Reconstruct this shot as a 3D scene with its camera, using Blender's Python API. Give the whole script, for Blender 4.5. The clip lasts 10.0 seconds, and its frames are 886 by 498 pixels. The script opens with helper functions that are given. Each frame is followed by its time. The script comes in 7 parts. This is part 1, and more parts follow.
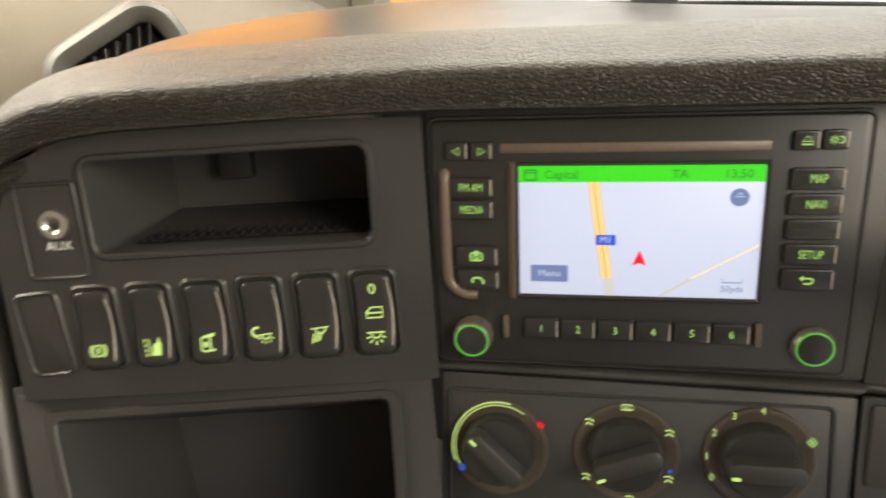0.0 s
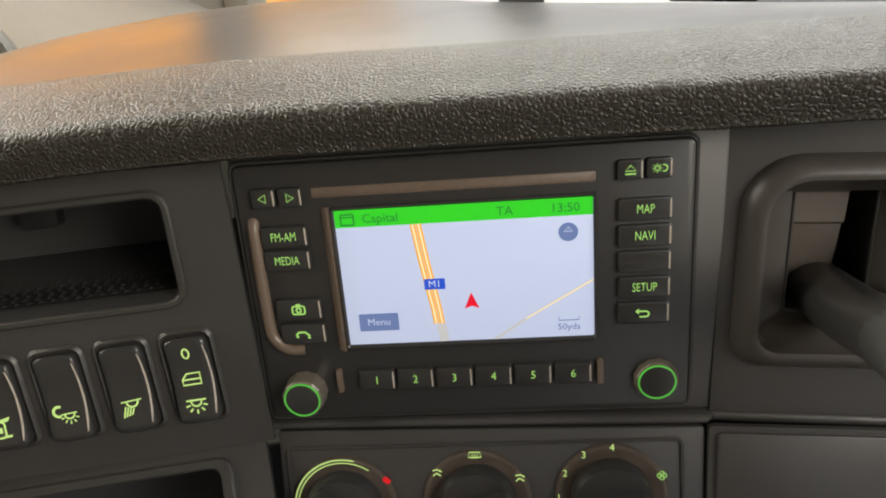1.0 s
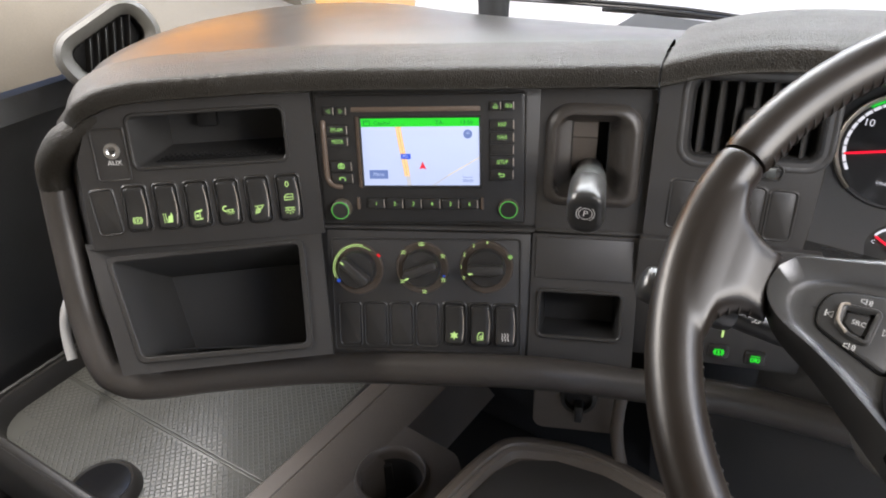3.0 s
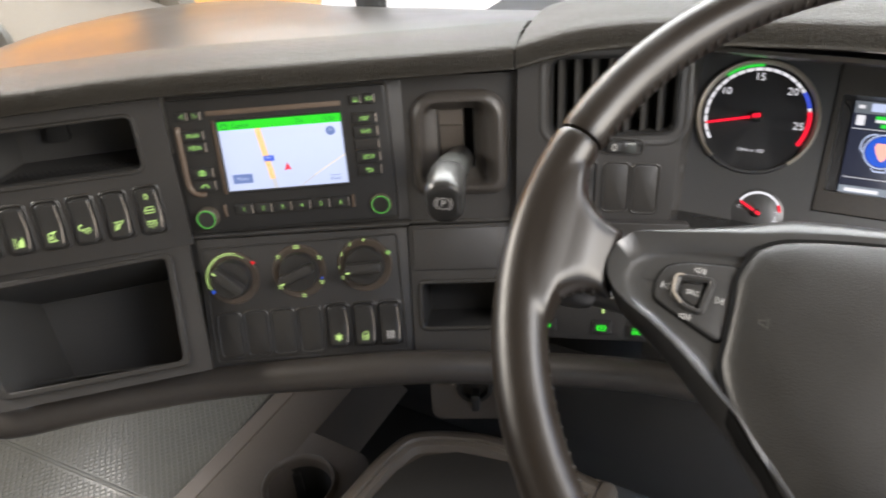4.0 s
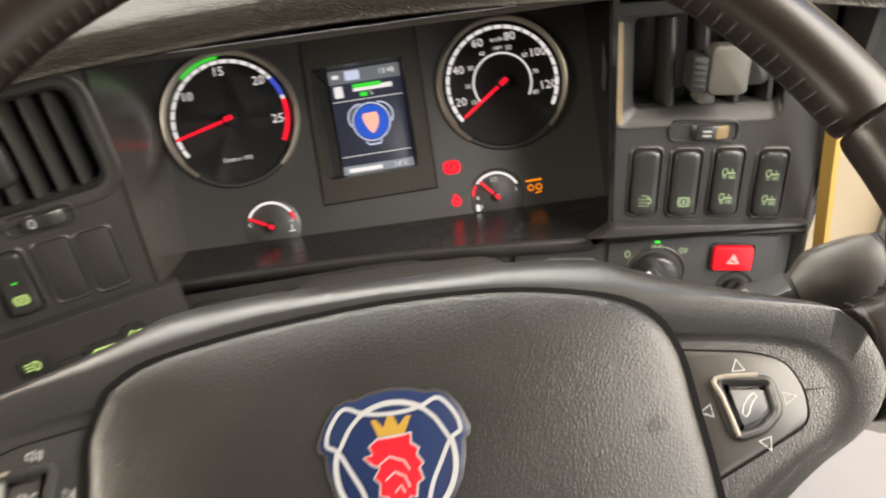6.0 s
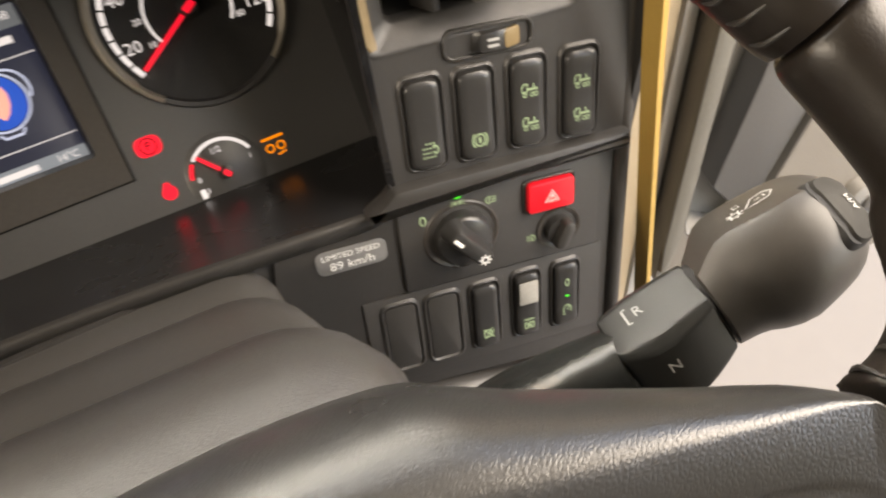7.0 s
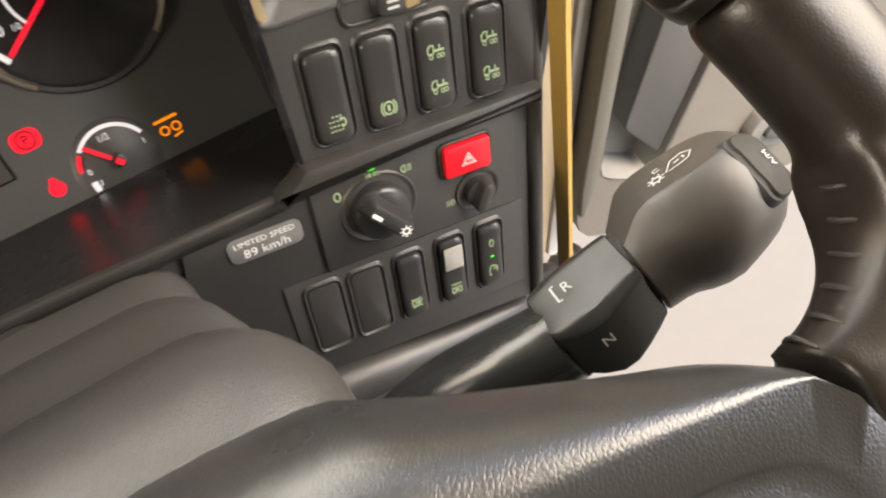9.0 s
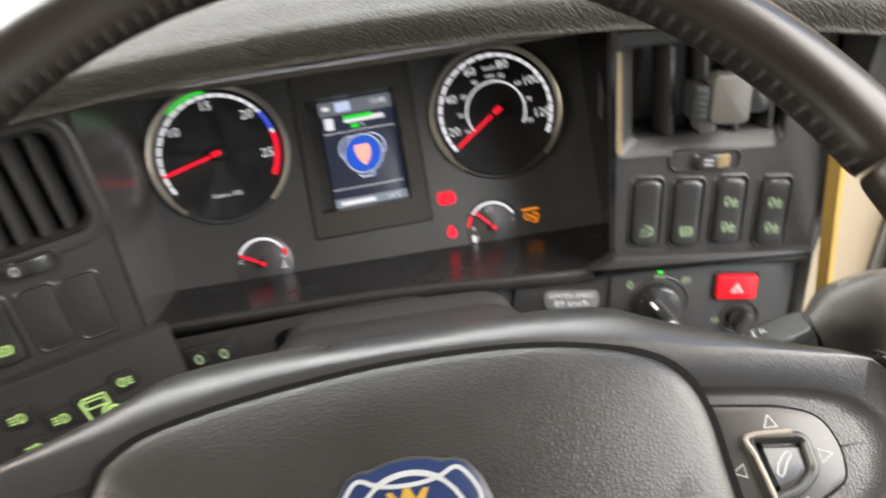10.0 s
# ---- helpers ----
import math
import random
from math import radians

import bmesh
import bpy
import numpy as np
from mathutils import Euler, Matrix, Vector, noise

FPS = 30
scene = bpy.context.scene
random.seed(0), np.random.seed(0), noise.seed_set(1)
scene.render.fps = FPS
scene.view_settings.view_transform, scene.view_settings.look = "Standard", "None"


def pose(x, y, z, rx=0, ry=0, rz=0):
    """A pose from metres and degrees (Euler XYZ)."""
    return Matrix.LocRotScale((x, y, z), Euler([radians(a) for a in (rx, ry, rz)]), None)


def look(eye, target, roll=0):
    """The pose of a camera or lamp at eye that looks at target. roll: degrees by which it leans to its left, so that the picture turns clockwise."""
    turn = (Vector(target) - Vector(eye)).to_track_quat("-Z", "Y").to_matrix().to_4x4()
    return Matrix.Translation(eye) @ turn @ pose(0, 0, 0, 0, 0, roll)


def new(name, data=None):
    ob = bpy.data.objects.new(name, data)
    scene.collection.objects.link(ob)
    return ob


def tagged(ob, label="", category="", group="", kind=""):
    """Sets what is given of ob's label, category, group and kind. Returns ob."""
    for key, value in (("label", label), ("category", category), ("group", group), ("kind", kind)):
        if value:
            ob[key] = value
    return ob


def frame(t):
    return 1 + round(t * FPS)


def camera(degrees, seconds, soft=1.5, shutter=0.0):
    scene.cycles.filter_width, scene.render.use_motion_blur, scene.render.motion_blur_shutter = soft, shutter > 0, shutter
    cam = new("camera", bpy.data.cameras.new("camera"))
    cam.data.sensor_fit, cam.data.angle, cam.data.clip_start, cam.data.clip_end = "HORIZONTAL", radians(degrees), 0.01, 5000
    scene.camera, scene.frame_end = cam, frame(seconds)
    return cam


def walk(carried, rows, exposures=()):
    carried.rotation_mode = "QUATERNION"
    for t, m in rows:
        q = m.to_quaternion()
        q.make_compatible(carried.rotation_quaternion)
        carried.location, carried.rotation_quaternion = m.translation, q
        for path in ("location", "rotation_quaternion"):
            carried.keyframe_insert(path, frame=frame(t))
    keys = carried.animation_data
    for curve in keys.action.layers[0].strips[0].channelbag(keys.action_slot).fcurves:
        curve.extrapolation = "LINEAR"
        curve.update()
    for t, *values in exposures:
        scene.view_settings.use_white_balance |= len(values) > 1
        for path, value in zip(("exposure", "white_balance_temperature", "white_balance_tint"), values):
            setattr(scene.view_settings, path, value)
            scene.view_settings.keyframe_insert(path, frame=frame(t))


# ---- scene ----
cam = camera(63.755, 10.0, soft=1.9, shutter=0.33)
PATH = [
    (0, (-0.41, -0.176, 0.982), (-1.596, 1.12, 0.026), -4.8),
    (0.5, (-0.4, -0.122, 0.982), (-1.44, 1.257, -0.027), -5.5),
    (1, (-0.395, -0.107, 0.994), (-1.396, 1.283, -0.039), -5.6),
    (1.5, (-0.36, -0.133, 1.013), (-1.352, 1.24, -0.052), -4.4),
    (2, (-0.247, -0.243, 1.069), (-1.261, 1.109, -0.001), -3.1),
    (2.2, (-0.208, -0.294, 1.09), (-1.236, 1.047, 0.02), -2.8),
    (3.3, (-0.126, -0.397, 1.119), (-1.132, 0.945, 0.029), -3.2),
    (3.5, (-0.123, -0.387, 1.114), (-1.097, 0.973, 0.018), -3.5),
    (4, (-0.091, -0.348, 1.11), (-0.947, 1.077, -0.002), -4.6),
    (4.5, (-0.033, -0.301, 1.103), (-0.733, 1.196, -0.024), -5.8),
    (5, (0.009, -0.256, 1.091), (-0.51, 1.3, -0.053), -7.0),
    (5.5, (0.032, -0.222, 1.086), (-0.261, 1.368, -0.091), -7.6),
    (5.7, (0.034, -0.201, 1.082), (-0.167, 1.39, -0.114), -7.7),
    (6.8, (0.063, -0.014, 1.016), (0.441, 1.285, -0.457), -7.4),
    (7, (0.076, 0.007, 1.003), (0.541, 1.219, -0.519), -6.6),
    (7.5, (0.097, 0.034, 0.989), (0.692, 1.067, -0.617), -5.1),
    (8, (0.094, 0.035, 0.991), (0.74, 0.963, -0.658), -3.5),
    (8.5, (0.093, 0.037, 0.992), (0.74, 0.957, -0.661), -3.3),
    (9, (0.086, 0.022, 1.0), (0.676, 1.034, -0.621), -4.7),
    (9.5, (0.057, -0.049, 1.033), (0.399, 1.257, -0.443), -9.3),
    (10, (0.028, -0.133, 1.074), (0.03, 1.45, -0.147), -8.3),
]
walk(cam, [(t, look(eye, target, roll)) for t, eye, target, roll in PATH], exposures=[(0.0, 3.91, 8200, 8), (0.6, 3.71, 7600, 8), (1.2, 3.64, 7450, 9), (2.0, 3.62, 6700, 12), (3.5, 4.06, 6700, 12), (4.2, 4.06, 7150, 10), (5.0, 4.03, 7350, 9), (7.5, 3.91, 8500, 13), (8.5, 3.91, 8500, 13), (10.0, 4.01, 7100, 10)])

# ---- light ----
world = bpy.data.worlds.new("world")
scene.world = world
world.use_nodes = True
wn = world.node_tree.nodes
sky = wn.new("ShaderNodeTexSky")
sky.sky_type, sky.sun_disc = "NISHITA", False
sky.sun_elevation, sky.sun_rotation = radians(63), radians(167)
wn["Background"].inputs[1].default_value = 0.07
world.node_tree.links.new(sky.outputs[0], wn["Background"].inputs[0])
sun = new("sun", bpy.data.lights.new("sun", "SUN"))
sun.data.energy, sun.data.angle, sun.data.color = 0.45, radians(20), (1.0, 0.93, 0.84)
sun.matrix_world = look((0.6, -2.6, 6.0), (0, 0, 0.8))
EXPOSURE = 3.75


def window_light(name, m, w, h, watts, tint=(1.0, 0.96, 0.9)):
    """The sky's light where it comes in through an opening."""
    la = bpy.data.lights.new(name, "AREA")
    la.shape, la.size, la.size_y, la.energy, la.color = "RECTANGLE", w, h, watts, tint
    ob = new(name, la)
    ob.matrix_world = m
    return ob


window_light("passenger_window_light", look((-1.42, -0.2, 1.38), (-0.3, 0.1, 0.6)), 1.0, 0.28, 1.55)
window_light("door_opening_light", look((0.62, -0.05, 1.32), (-0.5, 0.1, 0.85)), 0.7, 0.7, 1.4)
window_light("windscreen_light", look((-0.4, 0.78, 1.42), (-0.3, 0.0, 0.9)), 1.8, 0.4, 2.0, (0.93, 0.98, 1.0))
LIT = 2 ** -EXPOSURE


# ---- materials ----
def mat(name, color, rough=0.5, metal=0.0, spec=0.5, vary=0.25, grain=0.0, grain_size=0.0015, relief=0.0003, stain=0.0, coat=0.0):
    m = bpy.data.materials.new(name)
    m.use_nodes = True
    n, l = m.node_tree.nodes, m.node_tree.links
    b = n["Principled BSDF"]
    b.inputs["Roughness"].default_value, b.inputs["Metallic"].default_value = rough, metal
    b.inputs["Specular IOR Level"].default_value = spec
    b.inputs["Coat Weight"].default_value = coat
    b.inputs["Coat Roughness"].default_value = 0.1
    co = n.new("ShaderNodeTexCoord")
    big, fine = n.new("ShaderNodeTexNoise"), n.new("ShaderNodeTexNoise")
    big.inputs["Scale"].default_value, big.inputs["Detail"].default_value = 14, 5
    fine.inputs["Scale"].default_value, fine.inputs["Detail"].default_value = 380, 3
    for t in (big, fine):
        l.new(co.outputs["Object"], t.inputs["Vector"])
    mix = n.new("ShaderNodeMix")
    mix.data_type = "RGBA"
    lo, hi = [c * (1 - vary) for c in color], [c * (1 + vary) for c in color]
    mix.inputs[6].default_value, mix.inputs[7].default_value = (*lo, 1), (*hi, 1)
    add = n.new("ShaderNodeMath")
    add.operation = "MULTIPLY_ADD"
    add.inputs[1].default_value = 0.5
    half = n.new("ShaderNodeMath")
    half.operation = "MULTIPLY"
    half.inputs[1].default_value = 0.5
    l.new(fine.outputs["Fac"], half.inputs[0])
    l.new(big.outputs["Fac"], add.inputs[0])
    l.new(half.outputs[0], add.inputs[2])
    l.new(add.outputs[0], mix.inputs[0])
    l.new(mix.outputs[2], b.inputs["Base Color"])
    rr_ = n.new("ShaderNodeMapRange")
    rr_.inputs[3].default_value, rr_.inputs[4].default_value = max(0.02, rough - 0.08 - stain), min(1, rough + 0.08 + stain)
    l.new(big.outputs["Fac"], rr_.inputs[0])
    l.new(rr_.outputs[0], b.inputs["Roughness"])
    if grain:
        v = n.new("ShaderNodeTexVoronoi")
        v.feature = "DISTANCE_TO_EDGE"
        v.inputs["Scale"].default_value = 1 / grain_size
        warp = n.new("ShaderNodeTexNoise")
        warp.inputs["Scale"].default_value = 0.35 / grain_size
        vm = n.new("ShaderNodeVectorMath")
        vm.operation = "MULTIPLY_ADD"
        vm.inputs[1].default_value = (grain_size,) * 3
        l.new(co.outputs["Object"], warp.inputs["Vector"])
        l.new(warp.outputs["Color"], vm.inputs[0])
        l.new(co.outputs["Object"], vm.inputs[2])
        l.new(vm.outputs[0], v.inputs["Vector"])
        ramp = n.new("ShaderNodeMapRange")
        ramp.inputs[2].default_value = 0.28
        l.new(v.outputs["Distance"], ramp.inputs[0])
        bump = n.new("ShaderNodeBump")
        bump.inputs["Strength"].default_value, bump.inputs["Distance"].default_value = grain, relief
        l.new(ramp.outputs[0], bump.inputs["Height"])
        l.new(bump.outputs[0], b.inputs["Normal"])
    else:
        bump = n.new("ShaderNodeBump")
        bump.inputs["Strength"].default_value, bump.inputs["Distance"].default_value = 0.25, 0.00015
        l.new(fine.outputs["Fac"], bump.inputs["Height"])
        l.new(bump.outputs[0], b.inputs["Normal"])
    return m


def glow(name, color, strength):
    m = bpy.data.materials.new(name)
    m.use_nodes = True
    b = m.node_tree.nodes["Principled BSDF"]
    b.inputs["Base Color"].default_value = (*[0.3 * c for c in color], 1)
    b.inputs["Emission Color"].default_value = (*color, 1)
    b.inputs["Emission Strength"].default_value = strength * LIT
    b.inputs["Roughness"].default_value = 0.4
    return m


def glass(name, color=(1, 1, 1), rough=0.0):
    m = bpy.data.materials.new(name)
    m.use_nodes = True
    b = m.node_tree.nodes["Principled BSDF"]
    b.inputs["Base Color"].default_value = (*color, 1)
    b.inputs["Transmission Weight"].default_value, b.inputs["Roughness"].default_value = 1.0, rough
    b.inputs["IOR"].default_value = 1.45
    return m


PANEL = mat("black grained plastic", (0.038, 0.0365, 0.0355), 0.42, grain=0.3, grain_size=0.0009, relief=0.0001)
PANEL_SOFT = mat("soft black plastic", (0.036, 0.0345, 0.033), 0.32, grain=0.4, grain_size=0.001, relief=0.00012)
BEZEL = mat("smooth black plastic", (0.027, 0.0266, 0.0264), 0.36)
BUTTON = mat("satin black button", (0.028, 0.0277, 0.0275), 0.3)
DARK = mat("deep black recess", (0.025, 0.025, 0.0255), 0.6, spec=0.25)
BININ = mat("black bin lining", (0.058, 0.0575, 0.057), 0.55, spec=0.3, grain=0.3, grain_size=0.001, relief=0.0001)
PAD = mat("grey leather-grained dash pad", (0.0205, 0.0175, 0.0128), 0.46, spec=0.38, grain=0.85, grain_size=0.0023, relief=0.00046)
PLATE = mat("smooth grey dash top", (0.0130, 0.0112, 0.0085), 0.34, spec=0.62, grain=0.08, grain_size=0.0012, relief=0.00006)
LEATHER = mat("worn black leather", (0.0112, 0.0083, 0.0062), 0.34, spec=0.5, grain=0.14, grain_size=0.0013, relief=0.00012, stain=0.1)
HUB = mat("grained airbag cover", (0.0128, 0.0122, 0.0110), 0.39, spec=0.54, grain=0.38, grain_size=0.0017, relief=0.00018, stain=0.06)
SPOKE = mat("satin dark plastic", (0.022, 0.0222, 0.0224), 0.30, spec=0.9, grain=0.35, grain_size=0.0012, relief=0.00010)
CHROME = mat("dull silver", (0.55, 0.54, 0.52), 0.3, metal=0.9, vary=0.08)
RUBBER = mat("black ribbed rubber", (0.095, 0.096, 0.088), 0.34)
CABGREY = mat("grey cab plastic", (0.2, 0.2, 0.195), 0.55, grain=0.3, grain_size=0.0016, relief=0.00015)
CABBEIGE = mat("beige grey cab trim", (0.24, 0.22, 0.19), 0.6, grain=0.3, grain_size=0.0016, relief=0.00015)
DOORGREY = mat("pale beige grey door plastic", (0.165, 0.152, 0.135), 0.6, grain=0.3, grain_size=0.0016, relief=0.00015)
ROOF = mat("grey brown roof lining", (0.15, 0.138, 0.122), 0.9)
# pale colour that paints the light caught on switch and key edges
EDGESHINE = mat("pale edge highlight plastic", (0.42, 0.37, 0.32), 0.3)
BROWNWEAR = mat("worn brown plastic", (0.125, 0.092, 0.070), 0.36, vary=0.4, stain=0.06)
DISHLIT = mat("brown dish plastic lightened as if lit", (0.078, 0.062, 0.050), 0.34, vary=0.35)
KNOBWEAR = mat("worn fluted knob metal", (0.20, 0.175, 0.14), 0.3, metal=0.45, vary=0.3)
CAPPING = mat("tan grey capping plastic", (0.13, 0.112, 0.088), 0.6, grain=0.3, grain_size=0.0016, relief=0.00015)
DOORDARK = mat("dark grey door plastic", (0.09, 0.09, 0.09), 0.5, grain=0.3, grain_size=0.0014, relief=0.00012)
FLOOR = mat("black rubber floor", (0.02, 0.02, 0.02), 0.7)
YELLOW = mat("yellow vehicle paint", (0.9, 0.34, 0.010), 0.3, coat=0.4, vary=0.06)
DOORYELLOW = mat("dull yellow paint", (0.40, 0.255, 0.065), 0.45, vary=0.15)
STALK = mat("polished black stalk plastic", (0.016, 0.017, 0.0165), 0.24, vary=0.2, stain=0.05)
KNOB = mat("worn grey knob plastic", (0.041, 0.037, 0.0325), 0.42, grain=0.2, grain_size=0.0007, relief=0.00005, stain=0.06)
COWL = mat("grained grey cowl", (0.072, 0.0695, 0.0665), 0.36, spec=0.65, grain=0.6, grain_size=0.0012, relief=0.00013)
RAIL = mat("brown grey plastic", (0.115, 0.099, 0.085), 0.38, grain=0.3, grain_size=0.001, relief=0.0001)
CONCRETE = mat("pale concrete", (0.165, 0.153, 0.137), 0.85, vary=0.12)
WALLW = mat("pale painted wall", (0.52, 0.515, 0.50), 0.8, vary=0.05)
GREEN_LIT = glow("lit green symbol", (0.5, 0.76, 0.26), 0.85)
GREEN_KEY = glow("lit green key print", (0.36, 0.74, 0.2), 0.72)
GREEN_RING = glow("lit green ring", (0.08, 0.6, 0.08), 0.7)
GREEN_PALE = glow("pale green symbol", (0.5, 0.68, 0.42), 0.4)
GREEN_LED = glow("green lamp", (0.01, 0.9, 0.04), 1.0)
WHITE = mat("white print", (0.8, 0.8, 0.78), 0.5, vary=0.05)
LAMP_RED = glow("lit red symbol", (1.0, 0.01, 0.04), 0.95)
LAMP_RED_DIM = glow("red mark", (0.85, 0.01, 0.02), 0.6)
MARK_BLUE = glow("blue mark", (0.03, 0.12, 0.8), 0.5)
LAMP_AMBER = glow("lit amber symbol", (1.0, 0.28, 0.01), 0.9)
DIAL_LIT = glow("lit white dial print", (0.8, 0.82, 0.92), 0.8)
DIAL_BLUE = glow("lit blue dial print", (0.05, 0.1, 0.75), 0.7)
DIAL_GREEN = glow("lit green dial print", (0.01, 0.75, 0.06), 0.8)
MAP_BG = glow("pale blue display", (0.55, 0.65, 0.95), 0.78)
MAP_GREEN = glow("green display bar", (0.01, 0.72, 0.03), 0.75)
MAP_INK_GREEN = glow("dark green display ink", (0.01, 0.2, 0.05), 0.6)
MAP_ROAD = glow("orange display line", (0.9, 0.45, 0.06), 0.9)
MAP_PALE = glow("cream display line", (0.9, 0.8, 0.6), 0.9)
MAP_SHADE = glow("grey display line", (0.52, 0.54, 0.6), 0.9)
MAP_BLUE = glow("blue display badge", (0.01, 0.08, 0.65), 0.9)
MAP_RED = glow("red display arrow", (0.75, 0.005, 0.03), 0.95)
MAP_KEY = glow("slate display key", (0.13, 0.2, 0.45), 0.85)
LCD_DARK = glow("dark display", (0.02, 0.024, 0.045), 1.0)
RED_BUTTON = mat("red plastic", (0.75, 0.012, 0.025), 0.35, vary=0.05)
LEDGE = mat("polished black ledge", (0.02, 0.02, 0.021), 0.26, spec=0.9)
GLOSS = mat("glossy black plastic", (0.01, 0.01, 0.011), 0.07, spec=1.0)
DIALRING = mat("dull silver dial ring", (0.56, 0.51, 0.43), 0.38, metal=0.7, vary=0.08)
SATIN = mat("satin black side wall", (0.06, 0.055, 0.05), 0.24, spec=0.9)
CLUSTER = mat("dark grey cluster panel", (0.054, 0.053, 0.0515), 0.42, spec=0.95)
LIP = mat("rounded brown black plastic", (0.05, 0.0445, 0.040), 0.36, grain=0.3, grain_size=0.001, relief=0.0001)
DIALFACE = mat("matt black dial", (0.05, 0.0495, 0.05), 0.5)
THUMB = mat("matt black thumb button", (0.022, 0.021, 0.019), 0.62, spec=0.22)
ENDDARK = mat("black door seal rubber", (0.012, 0.0115, 0.011), 0.55)
RINGBLACK = mat("satin black ring plastic", (0.018, 0.0187, 0.018), 0.38, spec=0.4, vary=0.2, stain=0.05)
GAP = mat("black joint", (0.005, 0.005, 0.005), 0.8, spec=0.1)
STITCH = mat("dark thread", (0.022, 0.020, 0.018), 0.5)
COLLAR = mat("worn grey collar", (0.06, 0.064, 0.061), 0.32, metal=0.4, stain=0.1)
GREY_INK = mat("pale grey print", (0.4, 0.4, 0.39), 0.5, vary=0.05)
WINGR = mat("satin grey black wing", (0.05, 0.047, 0.043), 0.36, grain=0.15, grain_size=0.001, relief=0.00005)
WORNEDGE = mat("worn pale rim", (0.22, 0.19, 0.155), 0.4, vary=0.35)
HUBMARK = mat("shallow moulded mark", (0.042, 0.04, 0.036), 0.4)
EMBLEM_BLUE = mat("navy enamel", (0.008, 0.018, 0.06), 0.25, vary=0.1)
SILVERLINE = mat("bright silver enamel", (0.36, 0.365, 0.37), 0.35, metal=0.2, vary=0.06)
EMBLEM_RED = mat("red enamel", (0.60, 0.004, 0.014), 0.4, vary=0.1)
EMBLEM_GOLD = mat("gold enamel", (0.6, 0.36, 0.07), 0.3, metal=0.6, vary=0.1)


# ---- building helpers ----
def spot(x, y, z, yaw, lean, roll=0.0):
    """A place on a panel: local x runs right along it, y up, z out of it."""
    a, b = radians(yaw), radians(lean)
    n = Vector((math.sin(a) * math.cos(b), -math.cos(a) * math.cos(b), math.sin(b)))
    u = Vector((math.cos(a), math.sin(a), 0))
    v = n.cross(u)
    m = Matrix((u, v, n)).transposed().to_4x4()
    m.translation = (x, y, z)
    return m @ pose(0, 0, 0, 0, 0, roll)


def at(u, v, n=0.0, rz=0.0):
    return pose(u, v, n, 0, 0, rz)


def thing(name, m, label, category, group="", kind=""):
    ob = new(name)
    ob.empty_display_size = 0.02
    ob.matrix_world = m
    return tagged(ob, label, category, group, kind)


def meshed(name, bm, material, angle=40):
    bmesh.ops.remove_doubles(bm, verts=bm.verts, dist=1e-6)
    bmesh.ops.recalc_face_normals(bm, faces=bm.faces)
    me = bpy.data.meshes.new(name)
    for f in bm.faces:
        f.smooth = True
    bm.to_mesh(me)
    bm.free()
    me.set_sharp_from_angle(angle=radians(angle))
    me.materials.append(material)
    return me


def part(name, bm, material, parent, label="", m=None, angle=40):
    ob = new(name, meshed(name, bm, material, angle) if isinstance(bm, bmesh.types.BMesh) else bm)
    ob.parent = parent
    if m is not None:
        ob.matrix_basis = m
    return tagged(ob, label)


def solo(name, bm, material, m, label, category, group="", kind="", angle=40):
    ob = new(name, meshed(name, bm, material, angle))
    ob.matrix_world = m
    return tagged(ob, label, category, group, kind)


def rr(w, h, r, k=4, cx=0.0, cy=0.0):
    """Outline of a rounded rectangle; r is one radius or four (right top, left top, left bottom, right bottom)."""
    rs = r if isinstance(r, (tuple, list)) else (r,) * 4
    pts = []
    for i, (sx, sy) in enumerate(((1, 1), (-1, 1), (-1, -1), (1, -1))):
        q = max(rs[i], 1e-5)
        for j in range(k + 1):
            a = math.pi / 2 * (i + j / k)
            pts.append((cx + sx * (w / 2 - q) + q * math.cos(a), cy + sy * (h / 2 - q) + q * math.sin(a)))
    return pts


def lay2(outline, z):
    """The outline at a height."""
    return [(x, y, z) for x, y in outline]


def grow(outline, d):
    """The outline moved outwards by d along its corner normals."""
    n, out = len(outline), []
    for i in range(n):
        a, b, c = (Vector((*outline[(i + k) % n], 0)) for k in (-1, 0, 1))
        t = (c - a)
        t = t.normalized() if t.length else Vector((1, 0, 0))
        out.append((b.x + t.y * d, b.y - t.x * d))
    return out


def loft(bm, rings, first=True, last=True, closed=True):
    made = [[bm.verts.new(p) for p in ring] for ring in rings]
    for a, b in zip(made, made[1:]):
        n = len(a)
        for i in range(n if closed else n - 1):
            j = (i + 1) % n
            try:
                bm.faces.new((a[i], a[j], b[j], b[i]))
            except ValueError:
                pass
    if first and len(made[0]) > 2:
        bm.faces.new(made[0][::-1])
    if last and len(made[-1]) > 2:
        bm.faces.new(made[-1])
    return made


def plate(bm, outline, z0, z1, bevel=0.0008):
    """A slab over an outline with a rounded upper edge."""
    lift = lambda o, z: [(x, y, z) for x, y in o]
    s = 1 if z1 > z0 else -1
    loft(bm, [lift(outline, z0), lift(outline, z1 - s * bevel), lift(grow(outline, -0.3 * bevel), z1 - s * 0.3 * bevel), lift(grow(outline, -bevel), z1)])


def hoop(bm, outer, inner, z0, z1, bevel=0.0008):
    """A flat ring between two outlines of as many points."""
    lift = lambda o, z: [(x, y, z) for x, y in o]
    loft(bm, [lift(outer, z0), lift(outer, z1 - bevel), lift(grow(outer, -bevel), z1), lift(grow(inner, bevel), z1), lift(inner, z1 - bevel), lift(inner, z0), lift(outer, z0)], False, False)


